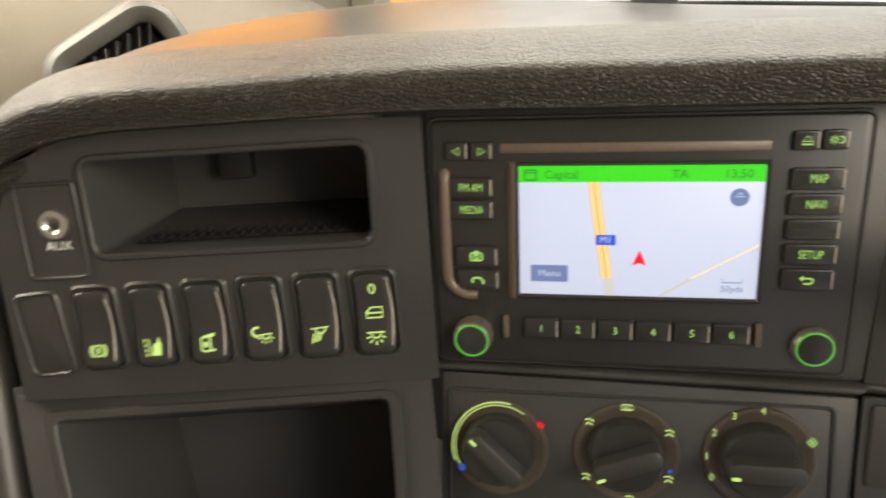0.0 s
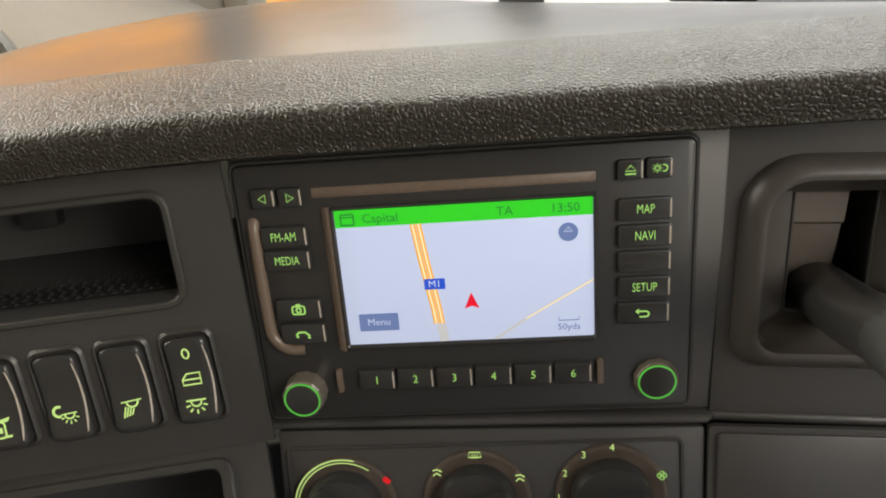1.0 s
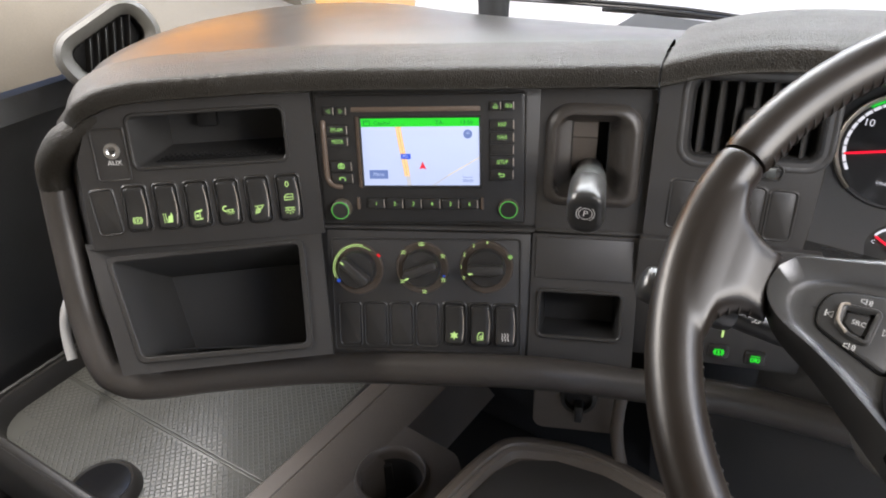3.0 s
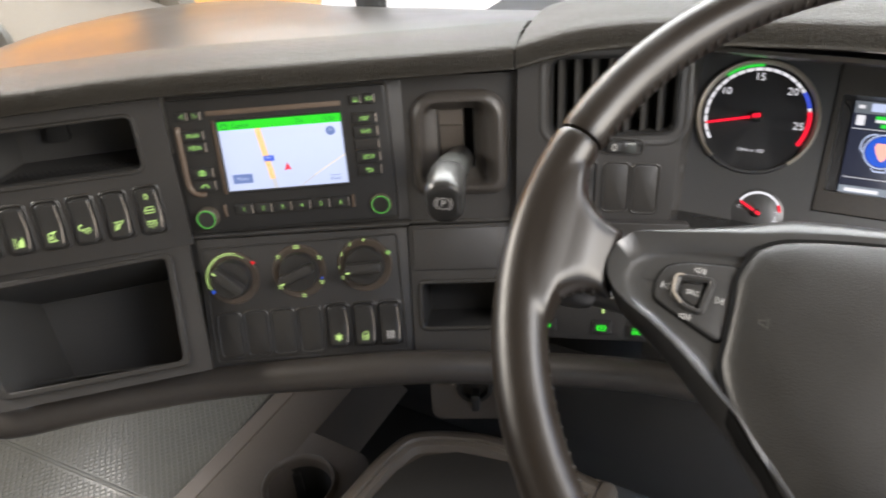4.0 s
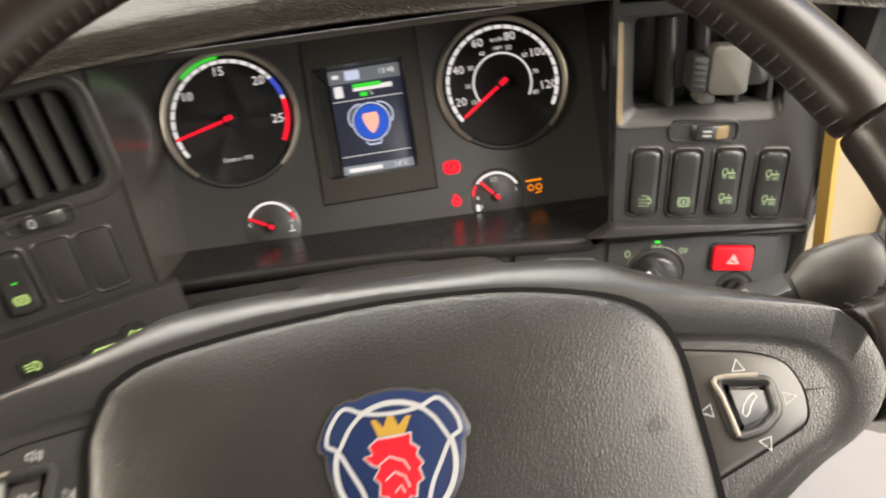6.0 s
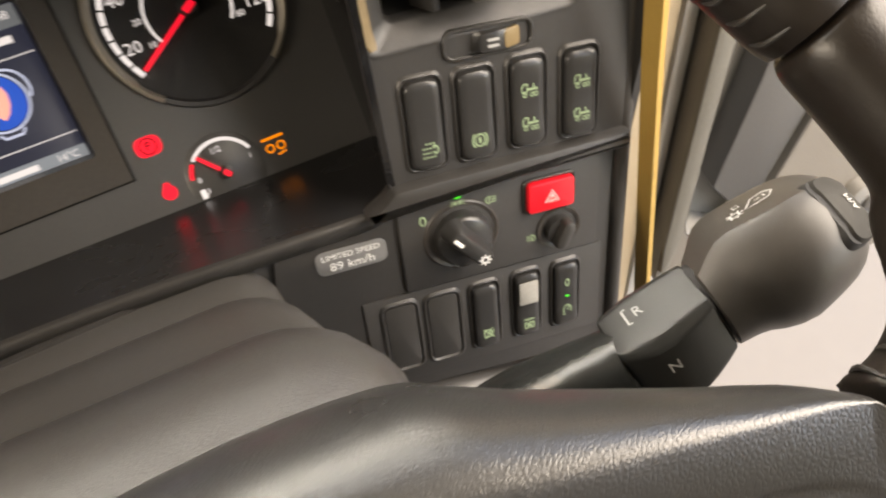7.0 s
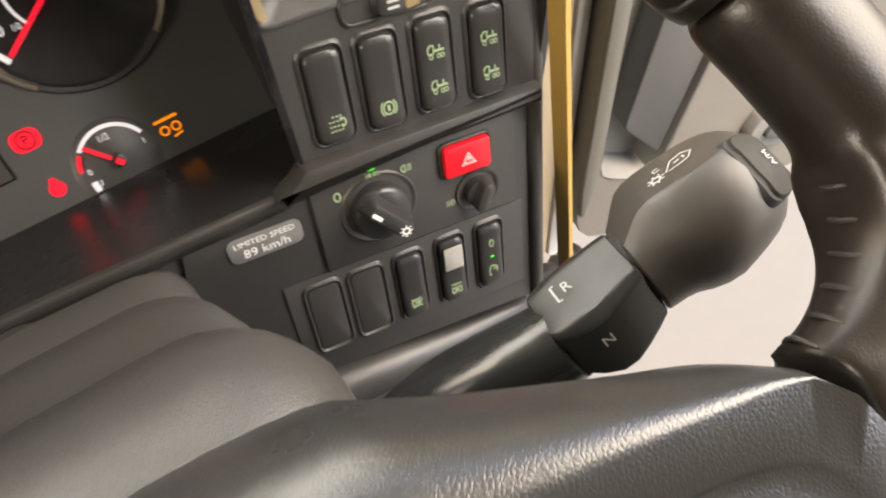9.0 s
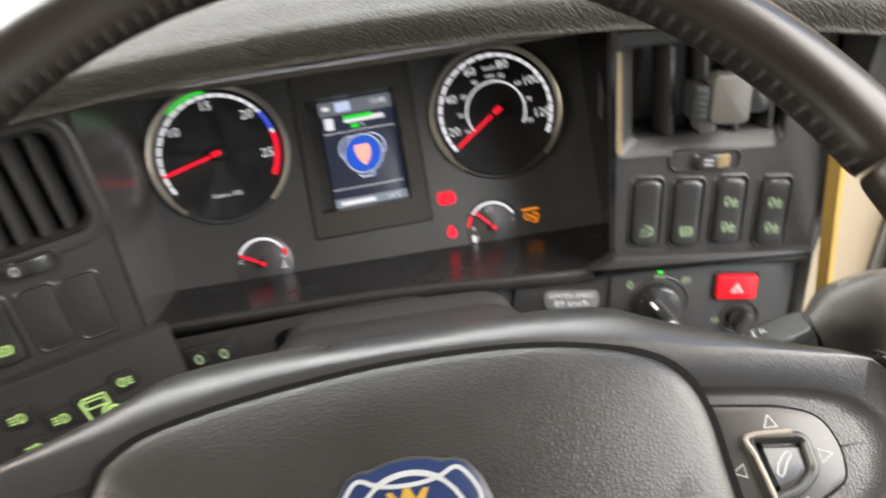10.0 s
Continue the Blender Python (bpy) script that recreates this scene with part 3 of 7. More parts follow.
# ---- symbols printed on switches ----
def sym(kind):
    bm = B()
    w = 0.0009
    if kind == "brake":
        line(bm, ring_pts(0.0032), w)
        for s in (0, 180):
            line(bm, ring_pts(0.0047, s - 50, s + 50, 10), w)
        shape(bm, [(-0.0008, -0.0016), (0.0008, -0.0016), (0.0008, 0.0016), (-0.0008, 0.0016)])
    elif kind == "lane":
        for k in range(4):
            line(bm, [(-0.0048 + 0.0003 * k, 0.0042 - 0.0028 * k), (-0.0047 + 0.0003 * k, 0.0024 - 0.0028 * k)], 0.0009)
        line(bm, [(-0.0026, 0.0044), (-0.0014, -0.0056)], 0.0007)
        shape(bm, [(-0.0008, -0.0056), (0.0046, -0.0056), (0.005, 0.0012), (0.0034, 0.0052), (0.0026, 0.002), (0.0004, 0.0012)])
    elif kind == "mirror":
        line(bm, rr(0.0052, 0.0082, 0.0014, 3, -0.0012, -0.0006), 0.001, closed=True)
        shape(bm, rr(0.0024, 0.003, 0.0004, 2, -0.0012, -0.0008))
        shape(bm, [(-0.003, 0.0042), (0.0046, 0.0058), (0.0036, 0.0036), (0.001, 0.0032)][::-1])
        shape(bm, [(-0.002, -0.005), (0.0042, -0.0048), (0.0044, -0.0036), (0.001, -0.0036)])
    elif kind == "night":
        line(bm, ring_pts(0.0026, 60, 290, 14, -0.0034, 0.0026), 0.0014)
        line(bm, [(-0.0026, 0.0008), (0.0054, 0.0014)], 0.0007)
        line(bm, ring_pts(0.0024, 180, 360, 10, 0.0016, 0.0008), 0.0009)
        for a in (200, 235, 270, 305, 340):
            c, si = math.cos(radians(a)), math.sin(radians(a))
            line(bm, [(0.0016 + 0.003 * c, 0.0002 + 0.003 * si), (0.0016 + 0.0047 * c, 0.0002 + 0.0047 * si)], 0.0007)
    elif kind == "spot":
        line(bm, [(-0.0048, 0.0036), (0.0056, 0.0044)], 0.0007)
        line(bm, ring_pts(0.0028, 185, 365, 10, 0.0008, 0.0036), 0.001)
        for k in range(4):
            line(bm, [(-0.0028 + 0.0013 * k, 0.0012 - 0.0004 * k), (-0.0044 + 0.0014 * k, -0.0046 + 0.0004 * k)], 0.0008)
    elif kind == "lamp":
        line(bm, [(-0.005, 0.0026), (0.005, 0.0026)], w)
        line(bm, ring_pts(0.0026, 180, 360, 10, 0, 0.002), w)
        for a in (195, 230, 270, 310, 345):
            c, s = math.cos(radians(a)), math.sin(radians(a))
            line(bm, [(0.0034 * c, 0.001 + 0.0034 * s), (0.0056 * c, 0.001 + 0.0056 * s)], w)
    elif kind == "window":
        line(bm, [(-0.0045, -0.003), (0.0045, -0.003), (0.0045, 0.003), (-0.002, 0.003), (-0.0045, 0.0)], w, closed=True)
        line(bm, [(-0.0045, -0.0002), (0.0045, -0.0002)], w)
    elif kind == "snow":
        for a in range(0, 180, 60):
            c, s = math.cos(radians(a + 30)), math.sin(radians(a + 30))
            line(bm, [(-0.0048 * c, -0.0048 * s), (0.0048 * c, 0.0048 * s)], 0.001)
        line(bm, ring_pts(0.0026, n=6), 0.0011)
    elif kind == "recirc":
        line(bm, [(-0.003, -0.004), (0.003, -0.004), (0.003, 0.0045), (-0.001, 0.0045), (-0.003, 0.001)], w, closed=True)
        line(bm, ring_pts(0.0016, n=10, cx=0.001, cy=-0.001), w)
    elif kind == "heat":
        for x in (-0.003, 0, 0.003):
            line(bm, [(x + 0.0006 * math.sin(k * 1.1), -0.0045 + 0.0009 * k) for k in range(11)], w)
    elif kind == "exhaust":
        for i in range(4):
            for j in range(4):
                if (i, j) != (0, 3):
                    line(bm, [(-0.004 + 0.0022 * i, -0.0036 + 0.0024 * j), (-0.0028 + 0.0022 * i, -0.0036 + 0.0024 * j)], 0.0009)
        line(bm, ring_pts(0.0022, -100, 120, 8, 0.0035, 0), w)
    elif kind == "truck":
        line(bm, [(-0.005, -0.001), (-0.005, 0.0018), (-0.0035, 0.0032), (-0.0015, 0.0032), (-0.0015, -0.001)], w, closed=True)
        line(bm, [(-0.0015, 0.0002), (0.0052, 0.0002)], 0.0012)
        for x in (-0.0032, 0.0015, 0.004):
            line(bm, ring_pts(0.0011, n=8, cx=x, cy=-0.0026), 0.0006)
        line(bm, [(0.0025, 0.001), (0.0025, 0.003)], w)
    elif kind == "off":
        line(bm, ring_pts(0.0016, n=14, ry=0.0026), 0.0009)
    elif kind == "gear":
        line(bm, ring_pts(0.0018, n=12), w)
        for a in range(0, 360, 45):
            c, s = math.cos(radians(a)), math.sin(radians(a))
            line(bm, [(0.0024 * c, 0.0024 * s), (0.0034 * c, 0.0034 * s)], 0.0008)
    elif kind == "slash":
        line(bm, rr(0.006, 0.005, 0.001, 2, -0.001, 0), w, closed=True)
        line(bm, [(-0.0045, 0.0035), (0.0045, -0.0035)], w)
        line(bm, [(-0.0035, -0.0038), (0.0035, 0.0038)], w)
        line(bm, [(0.003, -0.001), (0.0048, 0.002)], w)
    elif kind == "cruise":
        line(bm, ring_pts(0.0036, -30, 210, 14), w)
        line(bm, [(0, 0), (0.0022, 0.0026)], w)
        line(bm, [(-0.0045, -0.003), (-0.002, -0.003)], w)
    elif kind == "axle":
        line(bm, [(-0.0045, 0.0035), (0.0045, 0.0035)], 0.0009)
        for x in (-0.0028, 0.0028):
            line(bm, rr(0.0026, 0.004, 0.0006, 2, x, -0.001), w, closed=True)
        line(bm, [(-0.0015, -0.001), (0.0015, -0.001)], w)
        line(bm, [(0, -0.003), (0, 0.002)], w)
    elif kind == "headlamp":
        line(bm, ring_pts(0.003, -90, 90, 10, 0.0005, 0) + [(0.0005, -0.003)], w)
        for y in (-0.002, 0, 0.002):
            line(bm, [(-0.0045, y), (-0.001, y)], w)
    elif kind == "sidelight":
        for s in (-1, 1):
            line(bm, [(s * x, y) for x, y in ring_pts(0.0016, -90, 90, 8, 0.0012, 0)] + [(s * 0.0012, -0.0016)], w)
            for y in (-0.0014, 0, 0.0014):
                line(bm, [(s * 0.0035, y), (s * 0.0055, 1.5 * y)], 0.0005)
    elif kind == "camera":
        line(bm, rr(0.0062, 0.0042, 0.0008, 2), w, closed=True)
        line(bm, ring_pts(0.0012, n=10), w)
        line(bm, [(-0.0012, 0.003), (0.0012, 0.003)], w)
    elif kind == "phone":
        line(bm, [(-0.0036, -0.0006), (-0.0022, 0.0012), (0.0012, 0.0012), (0.0034, -0.001)], 0.0011)
        line(bm, [(-0.0036, -0.0012), (-0.0022, -0.0012)], 0.001)
        line(bm, [(0.0022, -0.0018), (0.0036, -0.0018)], 0.001)
    elif kind == "return":
        line(bm, [(-0.003, 0.001), (0.001, 0.001)] + ring_pts(0.0014, 90, -90, 8, 0.001, -0.0004) + [(-0.002, -0.0018)], w)
        shape(bm, [(-0.0042, 0.001), (-0.0022, -0.0006), (-0.0022, 0.0026)])
    elif kind == "eject":
        line(bm, [(-0.0024, -0.0004), (0.0024, -0.0004), (0, 0.0022)], 0.0006, closed=True)
        line(bm, [(-0.0024, -0.0018), (0.0024, -0.0018)], 0.0007)
    elif kind == "sun":
        line(bm, ring_pts(0.0011, n=10, cx=-0.0012), 0.0005)
        for a in range(0, 360, 45):
            c, s = math.cos(radians(a)), math.sin(radians(a))
            line(bm, [(-0.0012 + 0.0016 * c, 0.0016 * s), (-0.0012 + 0.0023 * c, 0.0023 * s)], 0.0004)
        line(bm, ring_pts(0.0015, -110, 110, 8, 0.0018, 0), 0.0006)
    elif kind in ("left", "right"):
        s = -1 if kind == "left" else 1
        line(bm, [(-s * 0.0014, 0.002), (-s * 0.0014, -0.002), (s * 0.002, 0)], 0.0006, closed=True)
    elif kind == "foot":
        line(bm, [(-0.0022, 0.0012), (0.0002, 0.0016), (0.0022, 0.0004)], 0.0007)
        line(bm, [(-0.002, -0.0016), (-0.0004, -0.0002), (0.0018, -0.0016)], 0.0007)
    elif kind == "screen":
        line(bm, [(-0.003, -0.0012), (-0.0024, 0.0014), (0.0024, 0.0014), (0.003, -0.0012)], 0.0006, closed=True)
        for x in (-0.0012, 0, 0.0012):
            line(bm, [(x, -0.0018), (x, 0.0006)], 0.0004)
    elif kind == "fan":
        for a in range(0, 360, 90):
            line(bm, ring_pts(0.0011, n=8, cx=0.0013 * math.cos(radians(a)), cy=0.0013 * math.sin(radians(a))), 0.0005)
    elif kind == "warning":
        for k in (0.0052, 0.0032):
            line(bm, [(k * math.cos(radians(a)), k * math.sin(radians(a)) - 0.0008) for a in (90, 210, 330)], 0.0007, closed=True)
        line(bm, [(0, -0.001), (0, 0.0012)], 0.0007)
    elif kind == "horn":
        line(bm, [(-0.0022, -0.001), (-0.0006, -0.001), (0.0016, -0.0026), (0.0016, 0.0026), (-0.0006, 0.001), (-0.0022, 0.001)], 0.0007, closed=True)
    elif kind == "handset":
        line(bm, [(0.0034, 0.0046), (0.0012, 0.0034), (-0.0016, 0.0004), (-0.0030, -0.0030), (-0.0018, -0.0044), (-0.0002, -0.0030), (0.0010, -0.0006), (0.0028, 0.0016), (0.0044, 0.0030)], 0.0006, closed=True)
    elif kind == "volume":
        line(bm, [(-0.0026, -0.0010), (-0.0012, -0.0010), (0.0002, -0.0022), (0.0002, 0.0022), (-0.0012, 0.0010), (-0.0026, 0.0010)], 0.0006, closed=True)
        line(bm, ring_pts(0.0022, -40, 40, 6), 0.0006)
        line(bm, ring_pts(0.0034, -40, 40, 6), 0.0006)
    elif kind in ("back", "forward"):
        s = -1 if kind == "back" else 1
        line(bm, [(-s * 0.0018, 0.0022), (s * 0.0016, 0.0), (-s * 0.0018, -0.0022)], 0.0007, closed=True)
        line(bm, [(s * 0.0022, 0.0022), (s * 0.0022, -0.0022)], 0.0007)
    elif kind == "tri":
        line(bm, [(-0.0022, -0.002), (0.0022, -0.002), (0, 0.0022)], 0.0007, closed=True)
    elif kind == "bulbtruck":
        line(bm, [(0.0010, -0.0060), (-0.0044, -0.0060), (-0.0056, 0.0046), (-0.0040, 0.0060), (0.0044, 0.0060), (0.0048, -0.0004)], 0.0010)
        line(bm, [(-0.0040, 0.0006), (0.0032, 0.0006), (0.0032, 0.0042), (-0.0042, 0.0042)], 0.0008, closed=True)
        line(bm, ring_pts(0.0042, 100, 200, 8, 0.0050, -0.0040), 0.0009)
        line(bm, ring_pts(0.0023, n=14, cx=0.0050, cy=-0.0040), 0.0013)
    return bm


SYM = {}


def symbol(kind, parent, m, material, scale=1.0):
    key = (kind, material.name)
    if key not in SYM:
        SYM[key] = meshed("symbol", sym(kind), material)
    ob = new("symbol", SYM[key])
    ob.parent = parent
    ob.matrix_basis = m @ Matrix.Diagonal((scale, scale, 1, 1))
    return ob


# ---- rocker switches ----
def rocker_mesh(w, h, tilt, swell):
    bm = B()
    rows = []
    ys = [-0.5, -0.47, -0.42, -0.3, -0.15, 0, 0.15, 0.3, 0.42, 0.47, 0.5]
    for y in ys:
        e = max(0.0, abs(y) - 0.42) / 0.08
        half = w / 2 - 0.0032 * (1 - math.sqrt(max(0.0, 1 - e * e)))
        lift = 0.004 + tilt * -y + swell * 4 * y * y - 0.0016 * e ** 2
        rows.append([(-half, y * h, 0.0), (-half, y * h, lift - 0.0026), (-half + 0.0006, y * h, lift - 0.0011), (-half + 0.0018, y * h, lift - 0.0003), (-half * 0.5, y * h, lift), (0, y * h, lift + 0.0001), (half * 0.5, y * h, lift), (half - 0.0018, y * h, lift - 0.0003), (half - 0.0006, y * h, lift - 0.0011), (half, y * h, lift - 0.0026), (half, y * h, 0.0)])
    made = loft(bm, rows, False, False, closed=False)
    bm.faces.new(made[0])
    bm.faces.new(made[-1][::-1])
    return meshed("rocker", bm, BUTTON)


SURROUND = B()
ring3 = lambda w, h, r, z: [(x, y, z) for x, y in rr(w, h, r, 4)]
loft(SURROUND, [ring3(0.0285, 0.0530, 0.0062, -0.0004), ring3(0.0264, 0.0508, 0.0056, 0.0011), ring3(0.0252, 0.0496, 0.0052, 0.0014), ring3(0.0241, 0.0485, 0.0048, 0.0011), ring3(0.0226, 0.0468, 0.004, -0.0006)], False, False)
SURROUND = meshed("surround", SURROUND, PANEL_SOFT)
ROCKER = rocker_mesh(0.0214, 0.0456, 0.003, 0.0022)
ROCKER_R = rocker_mesh(0.0214, 0.0456, 0.0012, 0.001)
BLANK = B()
plate(BLANK, rr(0.0216, 0.0458, 0.0038, 4), -0.001, 0.0006, 0.0005)
BLANK = meshed("blank", BLANK, PANEL_SOFT)
LENS = B()
plate(LENS, rr(0.0034, 0.0011, 0.0004, 2), 0, 0.0004, 0.0002)
LENS_MESHES = {}


def led(parent, m, material):
    if material.name not in LENS_MESHES:
        LENS_MESHES[material.name] = meshed("lamp", LENS.copy(), material)
    part("lamp", LENS_MESHES[material.name], None, parent, m=m)


def switch(m, marks, label, group, rocker=ROCKER, ink=None, lamps=(), scale=(1, 1)):
    """A rocker switch with its printed symbols: (symbol, height on the rocker)."""
    t = thing("rocker_switch" if marks is not None else "switch_blank", m @ Matrix.Diagonal((*scale, 1, 1)), label, "switch" if marks is not None else "blank cover", group)
    part("surround", SURROUND, None, t)
    if marks is None:
        part("cover", BLANK, None, t)
        return t
    r = part("rocker", rocker, None, t)
    z = lambda y: 0.0042 + (0.003 if rocker is ROCKER else 0.0012) * (-y / 0.0456) + (0.0022 if rocker is ROCKER else 0.001) * (2 * y / 0.0456) ** 2
    slope = lambda y: (-0.003 + 0.0176 * y / 0.0456 if rocker is ROCKER else -0.0012 + 0.008 * y / 0.0456) / 0.0456
    for kind, y in marks:
        symbol(kind, r, at(0, y, z(y) + 0.0001) @ pose(0, 0, 0, math.degrees(math.atan(slope(y))), 0, 0), ink or GREEN_LIT)
    for y in lamps:
        led(r, at(0, y, z(y)), GREEN_LED)
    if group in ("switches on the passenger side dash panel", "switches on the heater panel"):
        # highlight on the rocker's right edge, drawn as a pale bead
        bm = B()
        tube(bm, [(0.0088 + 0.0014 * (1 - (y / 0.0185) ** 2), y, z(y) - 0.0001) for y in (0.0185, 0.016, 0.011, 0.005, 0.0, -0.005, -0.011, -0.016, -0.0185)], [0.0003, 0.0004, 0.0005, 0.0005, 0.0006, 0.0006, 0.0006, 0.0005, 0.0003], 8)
        part("pale_edge", bm, EDGESHINE, r)
    return t


LG = "switches on the passenger side dash panel"
switch(LEFT @ at(-0.195, 0.0055, 0, 4), None, "black blank cover beside the lit rocker switches", LG)
for i, (marks, words) in enumerate((
    ([("brake", -0.012)], "black rocker switch with a lit round brake symbol"),
    ([("lane", -0.011)], "black rocker switch with a lit lane symbol"),
    ([("mirror", -0.011)], "black rocker switch with a lit mirror symbol"),
    ([("night", -0.009)], "black rocker switch with a lit night lamp symbol"),
    ([("spot", -0.010)], "black rocker switch with a lit spot lamp symbol"),
    ([("off", 0.015), ("window", 0.001), ("lamp", -0.013)], "black rocker switch with lit zero, window and lamp symbols"),
)):
    switch(LEFT @ at(-0.1613 + 0.0322 * i, 0.0085 + 0.0003 * i, 0.001, 1.0), marks, words, LG)

# aux socket
aux = thing("aux_socket", LEFT @ at(-0.176, 0.0705), "round silver aux socket in the black dash panel", "socket")
bm = B()
lathe(bm, [(0.0085, 0.0), (0.008, 0.002), (0.0052, 0.0025), (0.0035, 0.001), (0.0032, -0.004)], 24)
part("collar", bm, CHROME, aux)
bm = B()
lathe(bm, [(0.0034, -0.003), (0.0, -0.003)], 16)
part("hole", bm, DARK, aux)
lettering("lettering", "AUX", 0.0072, at(0.001, -0.0125, 0.0008), WHITE, aux)
bm = B()
hoop(bm, rr(0.036, 0.056, 0.003, 3), rr(0.032, 0.052, 0.003, 3), -0.002, 0.0015, 0.0006)
part("frame", bm, PANEL_SOFT, aux, m=at(-0.002, -0.004))

# raised rims round the two bins
bm = B()
hoop(bm, grow(box1, 0.004), box1, -0.002, 0.0025, 0.001)
part("bin_rim", bm, PANEL_SOFT, dash, m=LEFT)
bm = B()
hoop(bm, rounded([(0.096, 0.065), (-0.122, 0.053), (-0.082, -0.063), (0.105, -0.053)], 0.008, 3), box2, -0.002, 0.003, 0.001)
part("bin_rim", bm, PANEL_SOFT, dash, m=BIN)
bm = B()
plate(bm, rr(0.022, 0.03, 0.002, 2), 0.0, 0.01)
part("bin_rib", bm, DARK, dash, m=LEFT @ at(-0.1, 0.092, -0.1))
for place, name_ in ((BIN @ pose(0.012, -0.049, -0.078, -90, 0, 0) @ pose(0, 0, 0, 0, 0, -3), "bin_mat"), (LEFT @ pose(-0.072, 0.0535, -0.058, -90, 0, 0), "bin_mat")):
    bm = B()
    lx, ly = (0.15, 0.125) if place.translation.z < 0.7 else (0.135, 0.085)
    box_ = [(-lx / 2, -ly / 2), (lx / 2, -ly / 2), (lx / 2, ly / 2), (-lx / 2, ly / 2)]
    shape(bm, box_, 0.0)
    for i in range(int(lx / 0.0062)):
        for j in range(int(ly / 0.0062)):
            x, y = -lx / 2 + (i + 0.5 + 0.25 * (j % 2)) * 0.0062, -ly / 2 + (j + 0.5) * 0.0062
            vs = [bm.verts.new((x + a, y + b, z)) for a, b, z in ((-0.0024, 0, 0.0001), (0, -0.0024, 0.0001), (0.0024, 0, 0.0001), (0, 0.0024, 0.0001), (0, 0, 0.0011))]
            for k in range(4):
                bm.faces.new((vs[k], vs[(k + 1) % 4], vs[4]))
    part(name_, bm, DARK, dash, "black rubber mat with raised pips", m=place, angle=20)

# ---- radio ----
radio = thing("radio", RADIO @ at(-0.0132, -0.0072, 0.0, 0.4), "black car radio with a lit map screen and lit buttons", "radio")
R0 = lambda u, v, n=0.0: at(u + 0.0132, v + 0.0072, n)
bm = B()
plate(bm, rr(0.2145, 0.136, 0.004, 3), 0.0, 0.004, 0.0015)
part("faceplate", bm, BEZEL, radio)
bm = B()
hoop(bm, rr(0.2185, 0.140, 0.005, 3), rr(0.2145, 0.136, 0.004, 3), -0.001, 0.0025, 0.0006)
part("surround", bm, PANEL_SOFT, radio)
bm = B()
hoop(bm, rr(0.1262, 0.0752, 0.001, 2), rr(0.1218, 0.0706, 0.0006, 2), 0.003, 0.0062, 0.0014)
part("screen_frame", bm, BEZEL, radio, m=R0(-0.0128, 0.0015))
bm = B()
plate(bm, rr(0.1222, 0.071, 0.0006, 2), 0.003, 0.0043, 0.0001)
edge_ = B()
loft(edge_, [[(-0.0672, v, 0.003), (-0.0668, v, 0.0046), (-0.0640, v, 0.0072), (-0.0628, v, 0.0074), (-0.0624, v, 0.003)] for v in (0.0375, -0.0375)])
part("screen_edge", edge_, BROWNWEAR, radio, "worn brown edge of the screen", m=R0(-0.0128, 0.0015))
screen = part("screen", bm, MAP_BG, radio, "lit map display with a green title bar", m=R0(-0.0128, 0.0015))
Z = 0.0045


def drawn(name, fn, material, parent, m=None):
    bm = B()
    fn(bm)
    return part(name, bm, material, parent, m=m)


SX, SY = lambda f: (f - 0.5) * 0.1216, lambda f: (0.5 - f) * 0.0706
drawn("title_bar", lambda b: shape(b, [(SX(0), SY(0.123)), (SX(1), SY(0.123)), (SX(1), SY(0)), (SX(0), SY(0))], Z), MAP_GREEN, screen)
for words, x, s in (("Capital", 0.18, 0.0062), ("TA", 0.665, 0.0062), ("13:50", 0.895, 0.0062)):
    lettering("lettering", words, s, at(SX(x), SY(0.068), Z + 0.0002), MAP_INK_GREEN, screen)
drawn("icon", lambda b: (line(b, rr(0.0062, 0.0052, 0.0003, 1), 0.0007, Z + 0.0002, True), line(b, [(-0.003, 0.0012), (0.003, 0.0012)], 0.0006, Z + 0.0002)), MAP_INK_GREEN, screen, at(SX(0.05), SY(0.068), 0))
for k in (-0.006, 0.018):
    drawn("motorway", lambda b: line(b, [(SX(0.31 + k), SY(0.123)), (SX(0.33 + k), SY(0.38)), (SX(0.365 + k), SY(0.75)), (SX(0.372 + k), SY(0.86))], 0.0026, Z + 0.0001), MAP_ROAD, screen)
    drawn("motorway_line", lambda b: line(b, [(SX(0.31 + k), SY(0.123)), (SX(0.33 + k), SY(0.38)), (SX(0.365 + k), SY(0.75)), (SX(0.372 + k), SY(0.86))], 0.0008, Z + 0.0002), MAP_PALE, screen)
drawn("motorway_end", lambda b: line(b, [(SX(0.385), SY(0.86)), (SX(0.395), SY(1.0))], 0.0045, Z + 0.0001), MAP_SHADE, screen)
drawn("side_road", lambda b: line(b, [(SX(0.6), SY(1.0)), (SX(0.75), SY(0.83)), (SX(1.0), SY(0.58))], 0.0016, Z + 0.0001), MAP_SHADE, screen)
drawn("side_road", lambda b: line(b, [(SX(0.73), SY(0.85)), (SX(1.0), SY(0.58))], 0.0007, Z + 0.0002), MAP_PALE, screen)
drawn("road_badge", lambda b: shape(b, rr(0.0102, 0.0056, 0.0004, 2, SX(0.372), SY(0.56)), Z + 0.0003), MAP_BLUE, screen)
lettering("lettering", "M1", 0.005, at(SX(0.372), SY(0.56), Z + 0.0005), MAP_BG, screen)
drawn("position_arrow", lambda b: shape(b, [(SX(0.515) - 0.0036, SY(0.755)), (SX(0.515), SY(0.735)), (SX(0.515) + 0.0036, SY(0.755)), (SX(0.515), SY(0.635))], Z + 0.0003), MAP_RED, screen)
